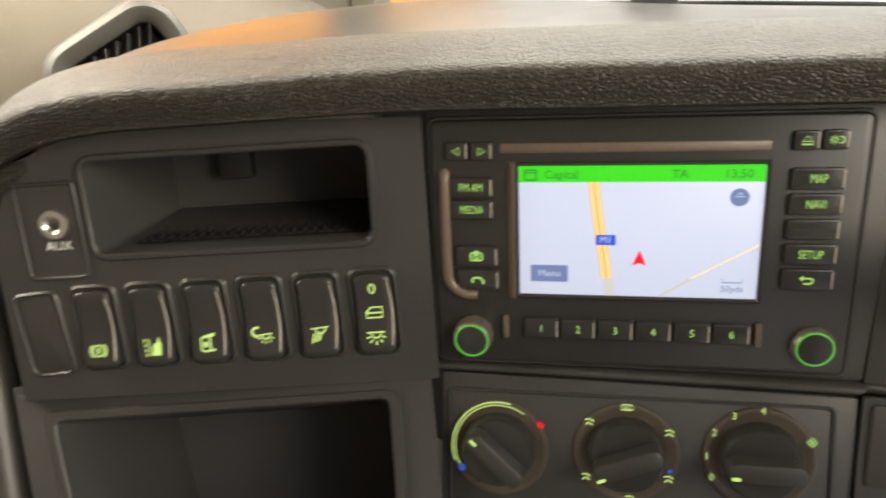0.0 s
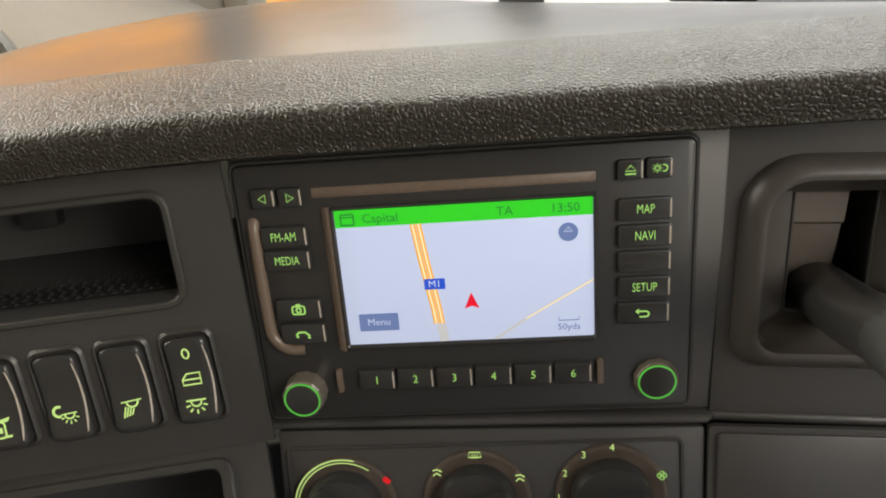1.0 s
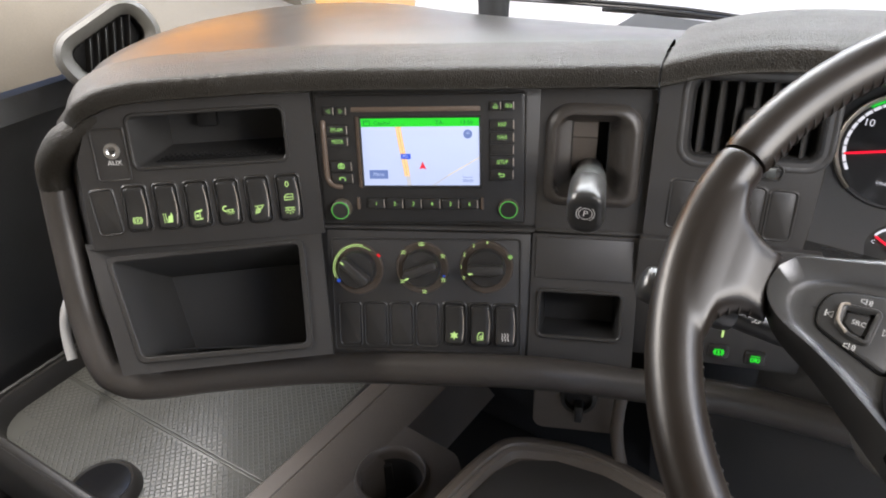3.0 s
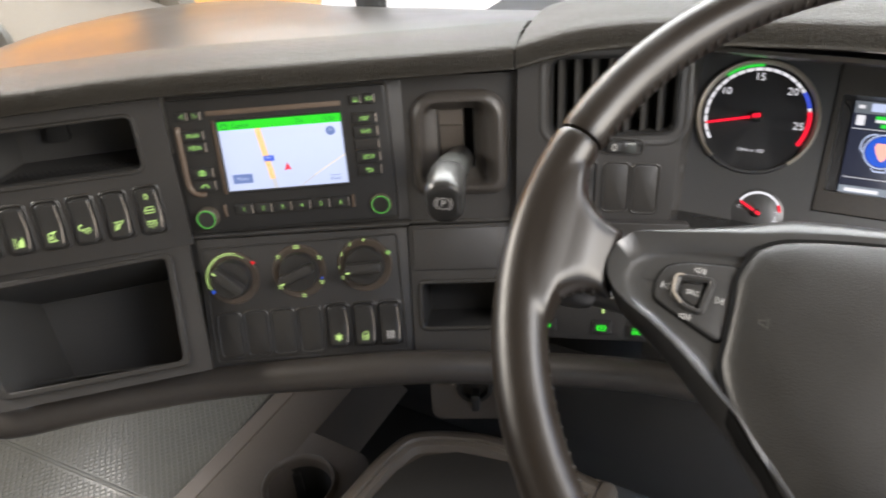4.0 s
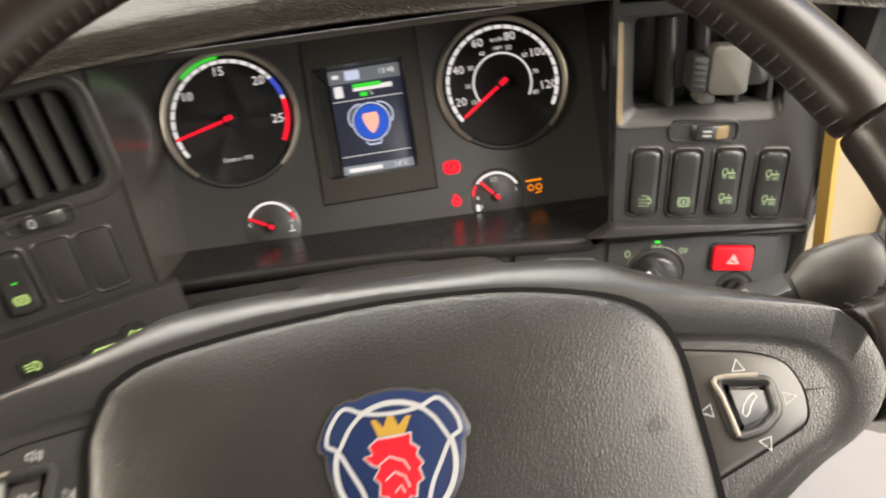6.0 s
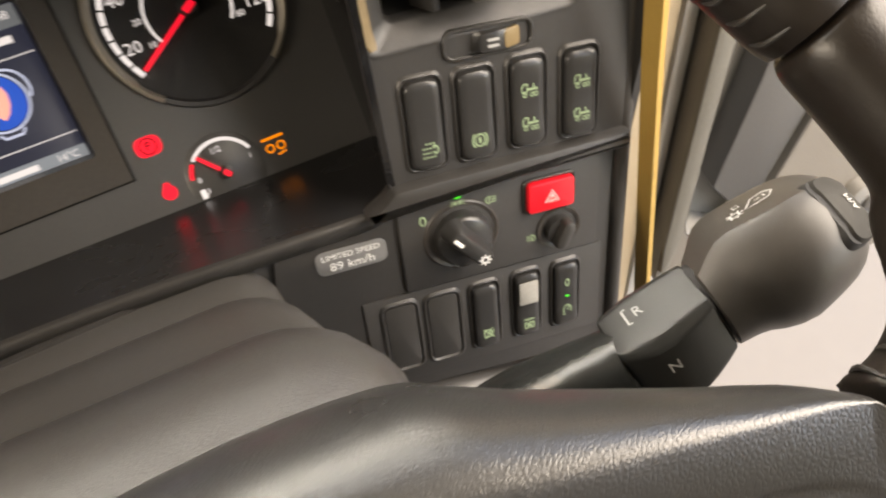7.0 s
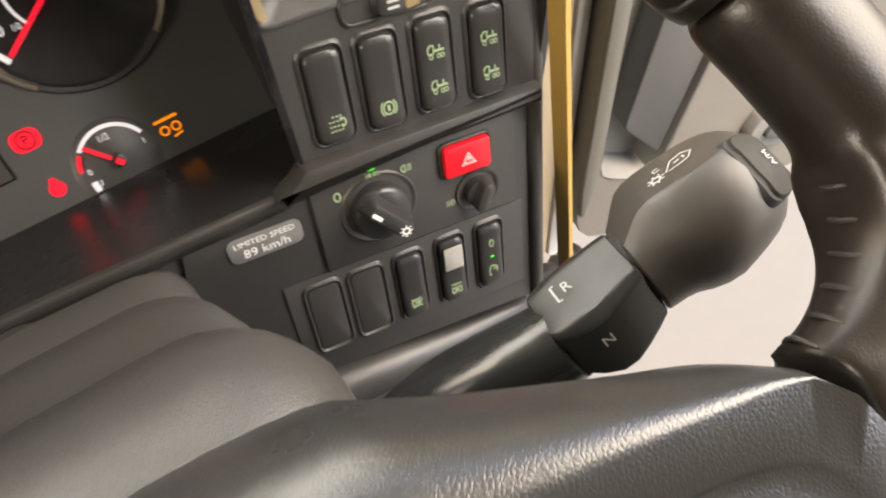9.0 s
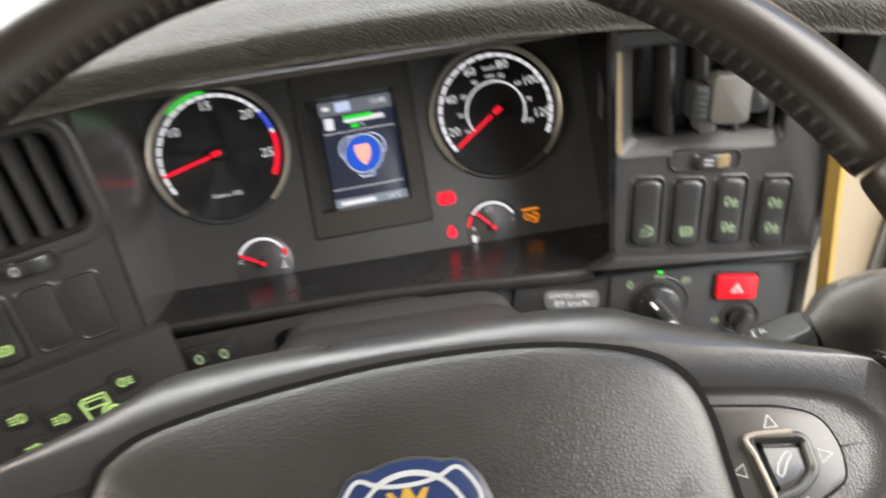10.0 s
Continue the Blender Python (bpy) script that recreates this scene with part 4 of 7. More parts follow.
drawn("menu_key", lambda b: shape(b, rr(0.0198, 0.0094, 0.0005, 2, SX(0.13), SY(0.83)), Z + 0.0002), MAP_KEY, screen)
lettering("lettering", "Menu", 0.0052, at(SX(0.13), SY(0.83), Z + 0.0004), MAP_BG, screen)
lettering("lettering", "50yds", 0.0048, at(SX(0.9), SY(0.925), Z + 0.0003), MAP_KEY, screen)
drawn("scale_bar", lambda b: line(b, [(SX(0.86), SY(0.85)), (SX(0.86), SY(0.875)), (SX(0.94), SY(0.875)), (SX(0.94), SY(0.85))], 0.0005, Z + 0.0002), MAP_KEY, screen)
drawn("compass", lambda b: shape(b, ring_pts(0.0046, n=24, cx=SX(0.905), cy=SY(0.235))[:-1], Z + 0.0002), MAP_KEY, screen)
drawn("compass_mark", lambda b: (line(b, [(SX(0.905) - 0.002, SY(0.235) + 0.0004), (SX(0.905) + 0.002, SY(0.235) + 0.0004), (SX(0.905), SY(0.235) + 0.0024)], 0.0006, Z + 0.0004, True)), MAP_BG, screen)

BTN = {}


def button(u, v, w, h, label="", mark=None, words=None, size=0.0062, squeeze=0.68):
    key = (round(w, 4), round(h, 4))
    if key not in BTN:
        bm = B()
        plate(bm, rr(w, h, 0.0014, 3), 0.002, 0.0066, 0.001)
        BTN[key] = meshed("button", bm, BUTTON)
    b = part("button", BTN[key], None, radio, label, R0(u, v))
    # pale strip standing in for the lit right edge of the key
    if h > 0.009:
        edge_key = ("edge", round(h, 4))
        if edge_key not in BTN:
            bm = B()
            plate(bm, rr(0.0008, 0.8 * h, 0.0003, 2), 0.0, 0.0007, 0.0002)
            BTN[edge_key] = meshed("pale_edge", bm, EDGESHINE)
        part("pale_edge", BTN[edge_key], None, b, m=at(w / 2 - 0.0009, 0, 0.0062))
    if mark:
        symbol(mark, b, at(0, 0, 0.0066), GREEN_KEY)
    if words:
        lettering("lettering", words, size, at(0, 0, 0.0069), GREEN_KEY, b, squeeze=squeeze)
    return b


for words, u, v in (("FM-AM", -0.099, 0.0256), ("MEDIA", -0.099, 0.0135)):
    button(u, v, 0.023, 0.0105, words=words)
button(-0.097, -0.0125, 0.023, 0.0112, mark="camera")
button(-0.0965, -0.0258, 0.023, 0.0112, mark="phone")
button(-0.1062, 0.0451, 0.0118, 0.0095, mark="left")
button(-0.0932, 0.0449, 0.0118, 0.0095, mark="right")
button(0.0646, 0.0484, 0.0118, 0.0095, mark="eject")
button(0.0775, 0.0486, 0.0118, 0.0095, mark="sun")
for words, v in (("MAP", 0.0297), ("NAVI", 0.0169), ("SETUP", -0.0088)):
    button(0.0714, v, 0.0245, 0.0108, words=words)
button(0.0714, 0.0042, 0.0245, 0.0105)
button(0.0712, -0.0221, 0.0245, 0.0112, mark="return")
for i in range(6):
    button(-0.062 + 0.01984 * i, -0.0535, 0.0186, 0.0115, words=str(i + 1), size=0.0062, squeeze=0.9)
bm = B()
plate(bm, rr(0.133, 0.0052, 0.0012, 2), 0.0015, 0.0044, 0.0006)
part("disc_slot", bm, BROWNWEAR, radio, "brownish disc slot cover", m=R0(-0.017, 0.046))
for u in (-0.0795, 0.0505):
    bm = B()
    plate(bm, rr(0.003, 0.013, 0.0008, 2), 0.002, 0.007, 0.0008)
    part("key_end", bm, BROWNWEAR, radio, m=R0(u - 0.002 if u < 0 else u, -0.0535))
bm = B()
tube(bm, smooth_path([(-0.1135, 0.032, 0.003), (-0.1135, 0.028, 0.005), (-0.1135, -0.018, 0.005), (-0.1115, -0.029, 0.005), (-0.105, -0.0345, 0.005), (-0.098, -0.0355, 0.003)], 4), 0.0030, 10)
part("grip", bm, BROWNWEAR, radio, m=R0(0.0, 0.0))
bm = B()
for v in (0.0095, 0.0055, 0.0015):
    line(bm, [(-0.0095, v - 0.0055), (0.0095, v - 0.0055)], 0.0009, 0.0068)
part("grille", bm, PANEL_SOFT, radio, m=R0(0.0714, 0.0042))
for u, v, out in ((-0.1, -0.059, 0.013), (0.078, -0.0592, 0.007)):
    bm = B()
    prof = [(0.0113, 0.003), (0.0106, out), (0.0098, out + 0.001), (0.0094, out + 0.001)]
    lathe(bm, prof, 13)
    kn = part("knob", bm, KNOBWEAR, radio, "fluted knob with a lit green ring", m=R0(u, v), angle=15)
    bm = B()
    lathe(bm, [(0.0093, out), (0.0093, out + 0.0014), (0.0087, out + 0.0016), (0.0085, out)], 40)
    part("lit_ring", bm, GREEN_RING, kn)
    bm = B()
    lathe(bm, [(0.0086, out), (0.0084, out + 0.0012), (0.0077, out + 0.0014), (0.0, out + 0.001)], 40)
    part("cap", bm, BUTTON, kn)

# ---- climate control ----
climate = thing("climate_panel", CLIMATE @ at(-0.0325, 0.0, 0.0, 1.0), "black heater panel with three round knobs", "heater panel")
K0 = lambda u, v, n=0.0: at(u + 0.0325, v, n)
bm = B()
hoop(bm, rr(0.208, 0.128, 0.004, 3, 0, 0.0), rr(0.2045, 0.1245, 0.003, 3, 0, 0.0), -0.001, 0.0012, 0.0004)
part("edge", bm, PANEL_SOFT, climate)
# dish colour is paler than the panel to carry light its walls catch
DISH = B()
lathe(DISH, [(0.0288, 0.0), (0.0282, 0.0016), (0.0272, 0.0019), (0.0255, 0.0015), (0.0222, 0.0004), (0.0, 0.0004)], 48)
DISH = meshed("dish", DISH, DISHLIT)
for i, (u, v, turn) in enumerate(((-0.1065, 0.0295, -42), (-0.035, 0.0315, 21), (0.0345, 0.033, 1))):
    d = part("dish", DISH, None, climate, m=K0(u, v, 0.0005))
    bm = B()
    lathe(bm, [(0.0208, 0.0), (0.0202, 0.008), (0.019, 0.010), (0.0, 0.0105)], 40)
    kn = part("knob", bm, BUTTON, climate, "round black knob with a grip bar", m=K0(u, v, 0.001) @ pose(0, 0, 0, 0, 0, turn))
    bm = B()
    plate(bm, rr(0.0385, 0.0108, 0.005, 4), 0.008, 0.0225, 0.0022)
    part("grip", bm, PANEL_SOFT, kn)
    bm = B()
    plate(bm, rr(0.0045, 0.0016, 0.0006, 2), 0.0222, 0.0231, 0.0002)
    part("pointer", bm, GREEN_LIT, kn, m=at(-0.0155, 0 if i == 0 else -0.0025, 0))
    if i == 0:
        drawn("scale", lambda b: (band(b, 0.0268, 0.0276, 75, 200, 0.0024), band(b, 0.0252, 0.0258, 55, 215, 0.0024)), GREEN_LIT, climate, K0(u, v))
        drawn("hot_mark", lambda b: shape(b, rr(0.0042, 0.003, 0.0005, 2), 0.003), LAMP_RED_DIM, climate, K0(u + 0.0240, v + 0.0155) @ pose(0, 0, 0, 0, 0, -40))
        drawn("cold_mark", lambda b: shape(b, ring_pts(0.0022, n=10)[:-1], 0.003), MARK_BLUE, climate, K0(u - 0.0215, v - 0.0130))
    elif i == 1:
        for a, kind in ((90, "screen"), (140, "foot"), (215, "foot"), (275, "foot"), (330, "foot"), (30, "foot")):
            symbol(kind, climate, K0(u + 0.0265 * math.cos(radians(a)), v + 0.0265 * math.sin(radians(a)), 0.0024), GREEN_LIT, 1.1)
        drawn("cold_mark", lambda b: shape(b, ring_pts(0.0013, n=10)[:-1], 0.003), MARK_BLUE, climate, K0(u + 0.0235, v - 0.0085))
    else:
        for a, words in ((206, "0"), (180, "1"), (150, "2"), (120, "3"), (88, "4")):
            lettering("lettering", words, 0.0056, K0(u + 0.027 * math.cos(radians(a)), v + 0.027 * math.sin(radians(a)), 0.0024), GREEN_LIT, climate)
        symbol("fan", climate, K0(u + 0.0255, v + 0.0115, 0.0024), GREEN_KEY, 1.0)
CG = "switches on the heater panel"
for i in range(4):
    switch(CLIMATE @ at(-0.1165 + 0.0288 * i, -0.0345 + 0.0005 * i, 0, 1.0), None, "black blank cover in the heater panel", CG)
for u, kind, words in ((0.0, "snow", "black rocker switch with a lit snowflake symbol"), (0.0283, "recirc", "black rocker switch with a lit air recirculation symbol"), (0.0552, "heat", "black rocker switch with a white heater symbol")):
    switch(CLIMATE @ at(u, -0.03, 0.0005, 1.0), [(kind, -0.0125)], words, CG, scale=(0.98, 0.95), ink=WHITE if kind == "heat" else GREEN_LIT)

# ---- parking brake lever ----
lev = thing("parking_brake_lever", LEVER, "black parking brake lever with a worn silver collar", "brake lever")
bm = B()
outer = rr(0.096, 0.106, (0.026, 0.026, 0.016, 0.016), 7, 0.0535, 0.080)
crest = rr(0.078, 0.088, (0.020, 0.020, 0.012, 0.012), 7, 0.0535, 0.080)
well = rr(0.060, 0.076, (0.011, 0.011, 0.006, 0.006), 7, 0.0475, 0.0795)
slot = rr(0.036, 0.066, 0.002, 7, 0.0505, 0.086)
L3 = lambda o, z: [(x, y, z) for x, y in o]
loft(bm, [L3(outer, -0.001), L3(grow(outer, -0.001), 0.0022), L3(grow(outer, -0.003), 0.0052), L3(grow(crest, 0.002), 0.0082), L3(crest, 0.0088), L3(grow(crest, -0.002), 0.0082), L3(grow(well, 0.0035), 0.0030), L3(well, -0.0025), L3(grow(well, -0.004), -0.0075), L3(grow(slot, 0.0012), -0.0105), L3(slot, -0.0112)], False, False)
part("bezel", bm, LIP, lev, angle=60)
bm = B()
hoop(bm, grow(slot, 0.0009), grow(slot, -0.0004), -0.0114, -0.0100, 0.0004)
part("slot_edge", bm, PANEL_SOFT, lev)
bm = B()
loft(bm, [L3(slot, -0.0108), L3(slot, -0.05)], False, True)
part("well", bm, DARK, lev)
bm = B()
loft(bm, [[(x, 0.1185, -0.0125), (x, 0.113, -0.0118), (x, 0.111, -0.0145), (x, 0.096, -0.0165), (x, 0.094, -0.0195), (x, 0.070, -0.026), (x, 0.055, -0.032), (x, 0.055, -0.045), (x, 0.1185, -0.045)] for x in (0.0330, 0.0575)])
part("gate", bm, RAIL, lev, "stepped grey gate plate", angle=20)
arm = smooth_path([(0.052, 0.056, -0.05), (0.052, 0.064, 0.02), (0.0515, 0.072, 0.058), (0.0505, 0.0755, 0.09)], 5)
bm = B()
tube(bm, arm, 0.0145, 20, squash=0.95, up=Vector((0, 1, 0)))
part("arm", bm, BUTTON, lev)
coll = smooth_path([(0.0515, 0.0725, 0.060), (0.0505, 0.0758, 0.085), (0.0499, 0.0760, 0.097), (0.0496, 0.0755, 0.105)], 4)
bm = B()
tube(bm, coll, [0.0135, 0.0144, 0.0147, 0.0148, 0.0148, 0.0147, 0.0146, 0.0153, 0.0157, 0.0158, 0.0158, 0.0158, 0.0149], 24, squash=0.92, up=Vector((0, 1, 0)))
part("collar", bm, COLLAR, lev, "worn silver collar", angle=25)
bm = B()
kn_rings = []
for p, w, h in ((Vector((0.0496, 0.0756, 0.103)), 0.0335, 0.031), (Vector((0.0495, 0.0752, 0.1055)), 0.0355, 0.034), (Vector((0.0492, 0.0730, 0.115)), 0.0365, 0.038), (Vector((0.0486, 0.0670, 0.136)), 0.0368, 0.043), (Vector((0.0484, 0.0646, 0.144)), 0.0355, 0.0425), (Vector((0.0483, 0.0636, 0.1478)), 0.0330, 0.0395), (Vector((0.0482, 0.0631, 0.1496)), 0.028, 0.034), (Vector((0.0482, 0.0629, 0.1500)), 0.020, 0.026)):
    nrm = Vector((-0.04, -0.33, 0.94)).normalized()
    ex = Vector((1, 0, 0)) - nrm * nrm.x
    ex.normalize()
    ey = nrm.cross(ex)
    kn_rings.append([p + ex * a + ey * b for a, b in rr(0.87 * w, 0.95 * h, min(w, h) * 0.38, 6)])
loft(bm, kn_rings)
k = part("knob", bm, BUTTON, lev, "black knob with a white parking mark")
tip = Matrix.Translation((0.0482, 0.0650, 0.1512)) @ Vector((-0.04, -0.33, 0.94)).to_track_quat("Z", "Y").to_matrix().to_4x4()
lettering("lettering", "P", 0.0085, tip @ at(0, 0, 0.0006), WHITE, k)
drawn("ring", lambda b: (line(b, ring_pts(0.0055, n=24), 0.0006, 0.0006, False), line(b, ring_pts(0.0074, 125, 235, 12), 0.0006, 0.0006), line(b, ring_pts(0.0074, -55, 55, 12), 0.0006, 0.0006)), WHITE, k, tip)

# ridge between the lever and pocket panels
bm = B()
tube(bm, [LEVER @ Vector((u, -0.0015, -0.001)) for u in (0.0, 0.03, 0.06, 0.09, 0.111)], 0.0032, 10)
part("ridge", bm, PANEL_SOFT, dash)
# pocket rim and lid lines
bm = B()
hoop(bm, grow(pocket, 0.004), pocket, -0.002, 0.003, 0.0012)
part("pocket_rim", bm, PANEL_SOFT, dash, m=POCKET)
bm = B()
plate(bm, rr(0.1, 0.044, 0.002, 2, 0.056, -0.024), 0.0, 0.002, 0.0008)
part("lid", bm, PANEL, dash, m=POCKET)


# ---- air vents ----
def air_vent(m, outline, cy, h, places, thick, knob_u, label, tilt, mouth=None):
    t = thing("air_vent", m, label, "air vent")
    bm = B()
    bin_box(bm, outline, 0.05, 0.004)
    part("duct", bm, DARK, t, m=at(0, 0, -0.007 if mouth else 0.0))
    bm = B()
    ring_at = lambda o, g, z: [(x, y, z) for x, y in grow(o, g)]
    if mouth:
        loft(bm, [ring_at(mouth, 0.0012, -0.0004), ring_at(mouth, 0.0010, 0.0008), ring_at(mouth, 0.0, 0.0009), ring_at(mouth, -0.0015, 0.0002), ring_at(outline, 0.0008, -0.0058), ring_at(outline, -0.0004, -0.0072), ring_at(outline, -0.0012, -0.0150)], False, False)
    else:
        loft(bm, [ring_at(outline, g, z) for g, z in ((0.0135, -0.0006), (0.0125, 0.0004), (0.0105, 0.0006), (0.0075, 0.0002), (0.0030, -0.0018), (0.0006, -0.0038), (-0.0008, -0.0062), (-0.0016, -0.0140))], False, False)
    part("frame", bm, PANEL_SOFT, t, angle=80 if mouth is None else 35)
    bm = B()
    plate(bm, rr(thick, h - 0.002, 0.0006, 2), -0.011, 0.011, 0.0007)
    slat = meshed("slat", bm, PANEL_SOFT)
    for u in places:
        part("slat", slat, None, t, m=at(u, cy, -0.013) @ pose(0, 0, 0, 0, tilt, 0))
    bm = B()
    plate(bm, rr(0.019, 0.030, 0.006, 4), -0.02, 0.004, 0.004)
    part("knob", bm, BUTTON, t, m=at(knob_u, cy - 0.004, 0))
    return t


air_vent(VENT, vent_hole, 0.095, 0.07, [-0.0126 + 0.0155 * i for i in range(7)], 0.002, 0.03, "black air vent with upright slats", -28)
TANWORNLIT = mat("tan plastic for wear and reflected yellow", (0.19, 0.135, 0.065), 0.45, vary=0.4, stain=0.1)
av = air_vent(RIGHT, vent_duct2, 0.1215, 0.064, [-0.0225 + 0.0225 * i for i in range(4)], 0.0042, 0.036, "black air vent with a worn, lit tan edge and upright slats", 20, vent_hole2)
# left chamfer: wear and the yellow it reflects, both put into the tan
bm = B()
loft(bm, [[(u + shift, v, z) for u, z in ((-0.0592, -0.001), (-0.0588, 0.0012), (-0.0578, 0.0013), (-0.0530, -0.0018), (-0.0528, -0.0040))] for v, shift in ((0.1520, 0), (0.120, 0), (0.0890, 0.0), (0.0840, 0.0006), (0.0805, 0.0022))])
part("pale_edge", bm, TANWORNLIT, av, "worn frame edge, tan from painted yellow reflection")


def thumbwheel(m, w, label, worn):
    t = thing("thumbwheel", m, label, "thumbwheel")
    bm = B()
    hoop(bm, rr(w, 0.0165, 0.006, 4), rr(w - 0.004, 0.0125, 0.004, 4), -0.002, 0.002, 0.0006)
    part("frame", bm, PANEL_SOFT, t)
    bm = B()
    plate(bm, rr(w - 0.004, 0.0125, 0.004, 4), -0.006, -0.003, 0.0004)
    part("backing", bm, DARK, t)
    bm = B()
    lathe(bm, [(0.016, -0.005), (0.0165, -0.004), (0.0165, 0.004), (0.016, 0.005)], 28, pose(0.004, 0, -0.0105, 90, 0, 0))
    part("wheel", bm, BUTTON, t)
    bm = B()
    plate(bm, rr(0.0125, 0.0098, 0.0025, 3), 0, 0.0018, 0.0006)
    pad = part("thumb_pad", bm, BUTTON, t, m=at(-0.0005 if worn else -0.0045, 0, 0.0046 if worn else 0.0040))
    if worn:
        for y in (-0.0018, 0.0014):
            drawn("mark", lambda b: shape(b, rr(0.0062, 0.0014, 0.0004, 2, 0.0012, y), 0.0020), GREY_INK, pad)
    else:
        symbol("off", pad, at(0, 0, 0.0019), GREY_INK, 1.2)
    bm = B()
    plate(bm, rr(0.0105, 0.0100, 0.002, 3), 0, 0.0016, 0.0007)
    part("thumb_pad", bm, TANWORNLIT if worn else COLLAR, t, "worn pale pad", m=at(0.0115, 0, 0.0028) @ pose(0, 0, 0, 0, 22, 0))
    return t


thumbwheel(VENT @ at(0.0400, 0.0475, 0, -4), 0.048, "black vent thumbwheel under the air vent", False)
thumbwheel(RIGHT @ at(0.0045, 0.0715, 0, -3.5), 0.050, "black vent thumbwheel with a worn pale pad", True)
VG = "switches beside the wheel"
for u, v in ((-0.024, 0.0095), (0.039, 0.007), (0.067, 0.005)):
    switch(VENT @ at(u, v, 0, -1.5), None, "black blank cover below the air vent", VG)
switch(VENT @ at(0.007, 0.009, 0.0005, -1.5), [("brake", -0.012)], "black rocker switch with a green lamp and brake symbol", VG, lamps=(0.001,))

# phone holder clipped to the vent
ph = thing("phone_clip", RIGHT @ at(0.0105, 0.1215, 0.0, -4), "grey plastic phone clip on the air vent", "phone holder")
bm = B()
plate(bm, rr(0.026, 0.033, 0.005, 4, 0.002, -0.002), 0.012, 0.026, 0.0025)
CLIP = mat("grey clip plastic", (0.078, 0.072, 0.063), 0.5)
part("jaw", bm, CLIP, ph)
bm = B()
plate(bm, rr(0.011, 0.024, 0.002, 3), 0.0, 0.024, 0.002)
part("spring_box", bm, DARK, ph, m=at(-0.0165, -0.005))
bm = B()
for k in range(5):
    plate(bm, rr(0.007, 0.0014, 0.0003, 1, -0.0165, -0.013 + 0.004 * k), 0.0235, 0.0250, 0.0003)
part("ribs", bm, RINGBLACK, ph)
bm = B()
plate(bm, rr(0.012, 0.009, 0.002, 3), -0.004, 0.015, 0.002)
part("foot", bm, CLIP, ph, m=at(-0.008, -0.0225))

# ---- switches right of the wheel ----
RG = "switches on the door side dash panel"
for u, v, marks, words in (
    (-0.0365, 0.0352, [("exhaust", -0.0125)], "black rocker switch with a pale exhaust symbol"),
    (-0.0075, 0.0327, [("brake", -0.0125)], "black rocker switch with a pale brake symbol"),
    (0.0225, 0.0317, [("truck", 0.0075), ("truck", -0.0105)], "black rocker switch with two pale truck symbols"),
    (0.0535, 0.0285, [("truck", 0.0075), ("truck", -0.0105)], "black rocker switch with two pale axle load symbols"),
):
    switch(RIGHT @ at(u, v, 0.0005, -3.6), marks, words, RG, ROCKER_R, GREEN_PALE, scale=(0.9, 1.08))
bm = B()
plate(bm, rounded([(0.083, -0.0125), (0.083, -0.0015), (-0.055, 0.0038), (-0.0610, 0.0036), (-0.0670, -0.0020), (-0.0760, -0.0070), (-0.0800, -0.0098), (-0.0600, -0.0108), (-0.030, -0.0108)], 0.002, 2), -0.006, 0.009, 0.004)
part("shelf_edge", bm, PANEL_SOFT, dash, m=RIGHT)
lights = thing("light_switch_panel", RIGHT @ at(0.0005, -0.045, -0.002, -3.6), "black light switch panel with a rotary knob", "light switch")
bm = B()
plate(bm, rr(0.128, 0.0655, 0.0015, 2), -0.002, 0.001, 0.0005)
part("faceplate", bm, PANEL, lights)
LK = at(-0.0265, 0.0005)
bm = B()
lathe(bm, [(0.0242, 0.0005), (0.0238, 0.0014), (0.0228, 0.0019), (0.0214, 0.0014), (0.0190, 0.0003), (0, 0.0003)], 56)
part("dish", bm, LIP, lights, m=LK)
bm = B()
lathe(bm, [(0.0178, 0.0006), (0.0176, 0.0075), (0.0168, 0.0098), (0.0150, 0.0112), (0.0, 0.0118)], 48)
kn = part("knob", bm, BUTTON, lights, "black rotary light knob", m=LK @ pose(0, 0, 0, 0, 0, -50))
bm = B()
bar = [(x, y) for x, y in rr(0.0354, 0.0138, 0.0060, 6)]
loft(bm, [lay2(grow(bar, 0.0016), 0.0090), lay2(bar, 0.0125), lay2(grow(bar, -0.0014), 0.0178), lay2(grow(bar, -0.0026), 0.0200), lay2(grow(bar, -0.0042), 0.0206)])
part("grip", bm, BUTTON, kn, m=at(0, 0.0008))
bm = B()
plate(bm, rr(0.0074, 0.0024, 0.0008, 2), 0.0, 0.0004, 0.0002)
part("pointer", bm, WHITE, kn, m=at(-0.0108, -0.0008, 0.0206))
symbol("gear", kn, at(0.0112, 0.0006, 0.0205), WHITE, 1.15)
symbol("off", lights, LK @ at(-0.0228, 0.0162, 0.0014), GREEN_PALE, 1.1)
symbol("sidelight", lights, LK @ at(-0.0010, 0.0236, 0.0022), GREEN_PALE, 0.8)
led(lights, LK @ at(-0.0008, 0.0272, 0.0016) @ Matrix.Diagonal((1.2, 1.9, 2, 1)), GREEN_LED)
symbol("headlamp", lights, LK @ at(0.0190, 0.0205, 0.0026) @ pose(0, 0, 0, 0, 180, 0) @ pose(0, 0, -0.0006, 0, 0, 0), GREEN_PALE, 0.8)
bm = B()
lathe(bm, [(0.0150, 0.0005), (0.0146, 0.0022), (0.0128, 0.0020), (0.0112, 0.0004), (0, 0.0004)], 36)
part("dish", bm, LIP, lights, m=at(0.037, -0.0125))
bm = B()
lathe(bm, [(0.0098, 0.0005), (0.0094, 0.007), (0, 0.0085)], 28)
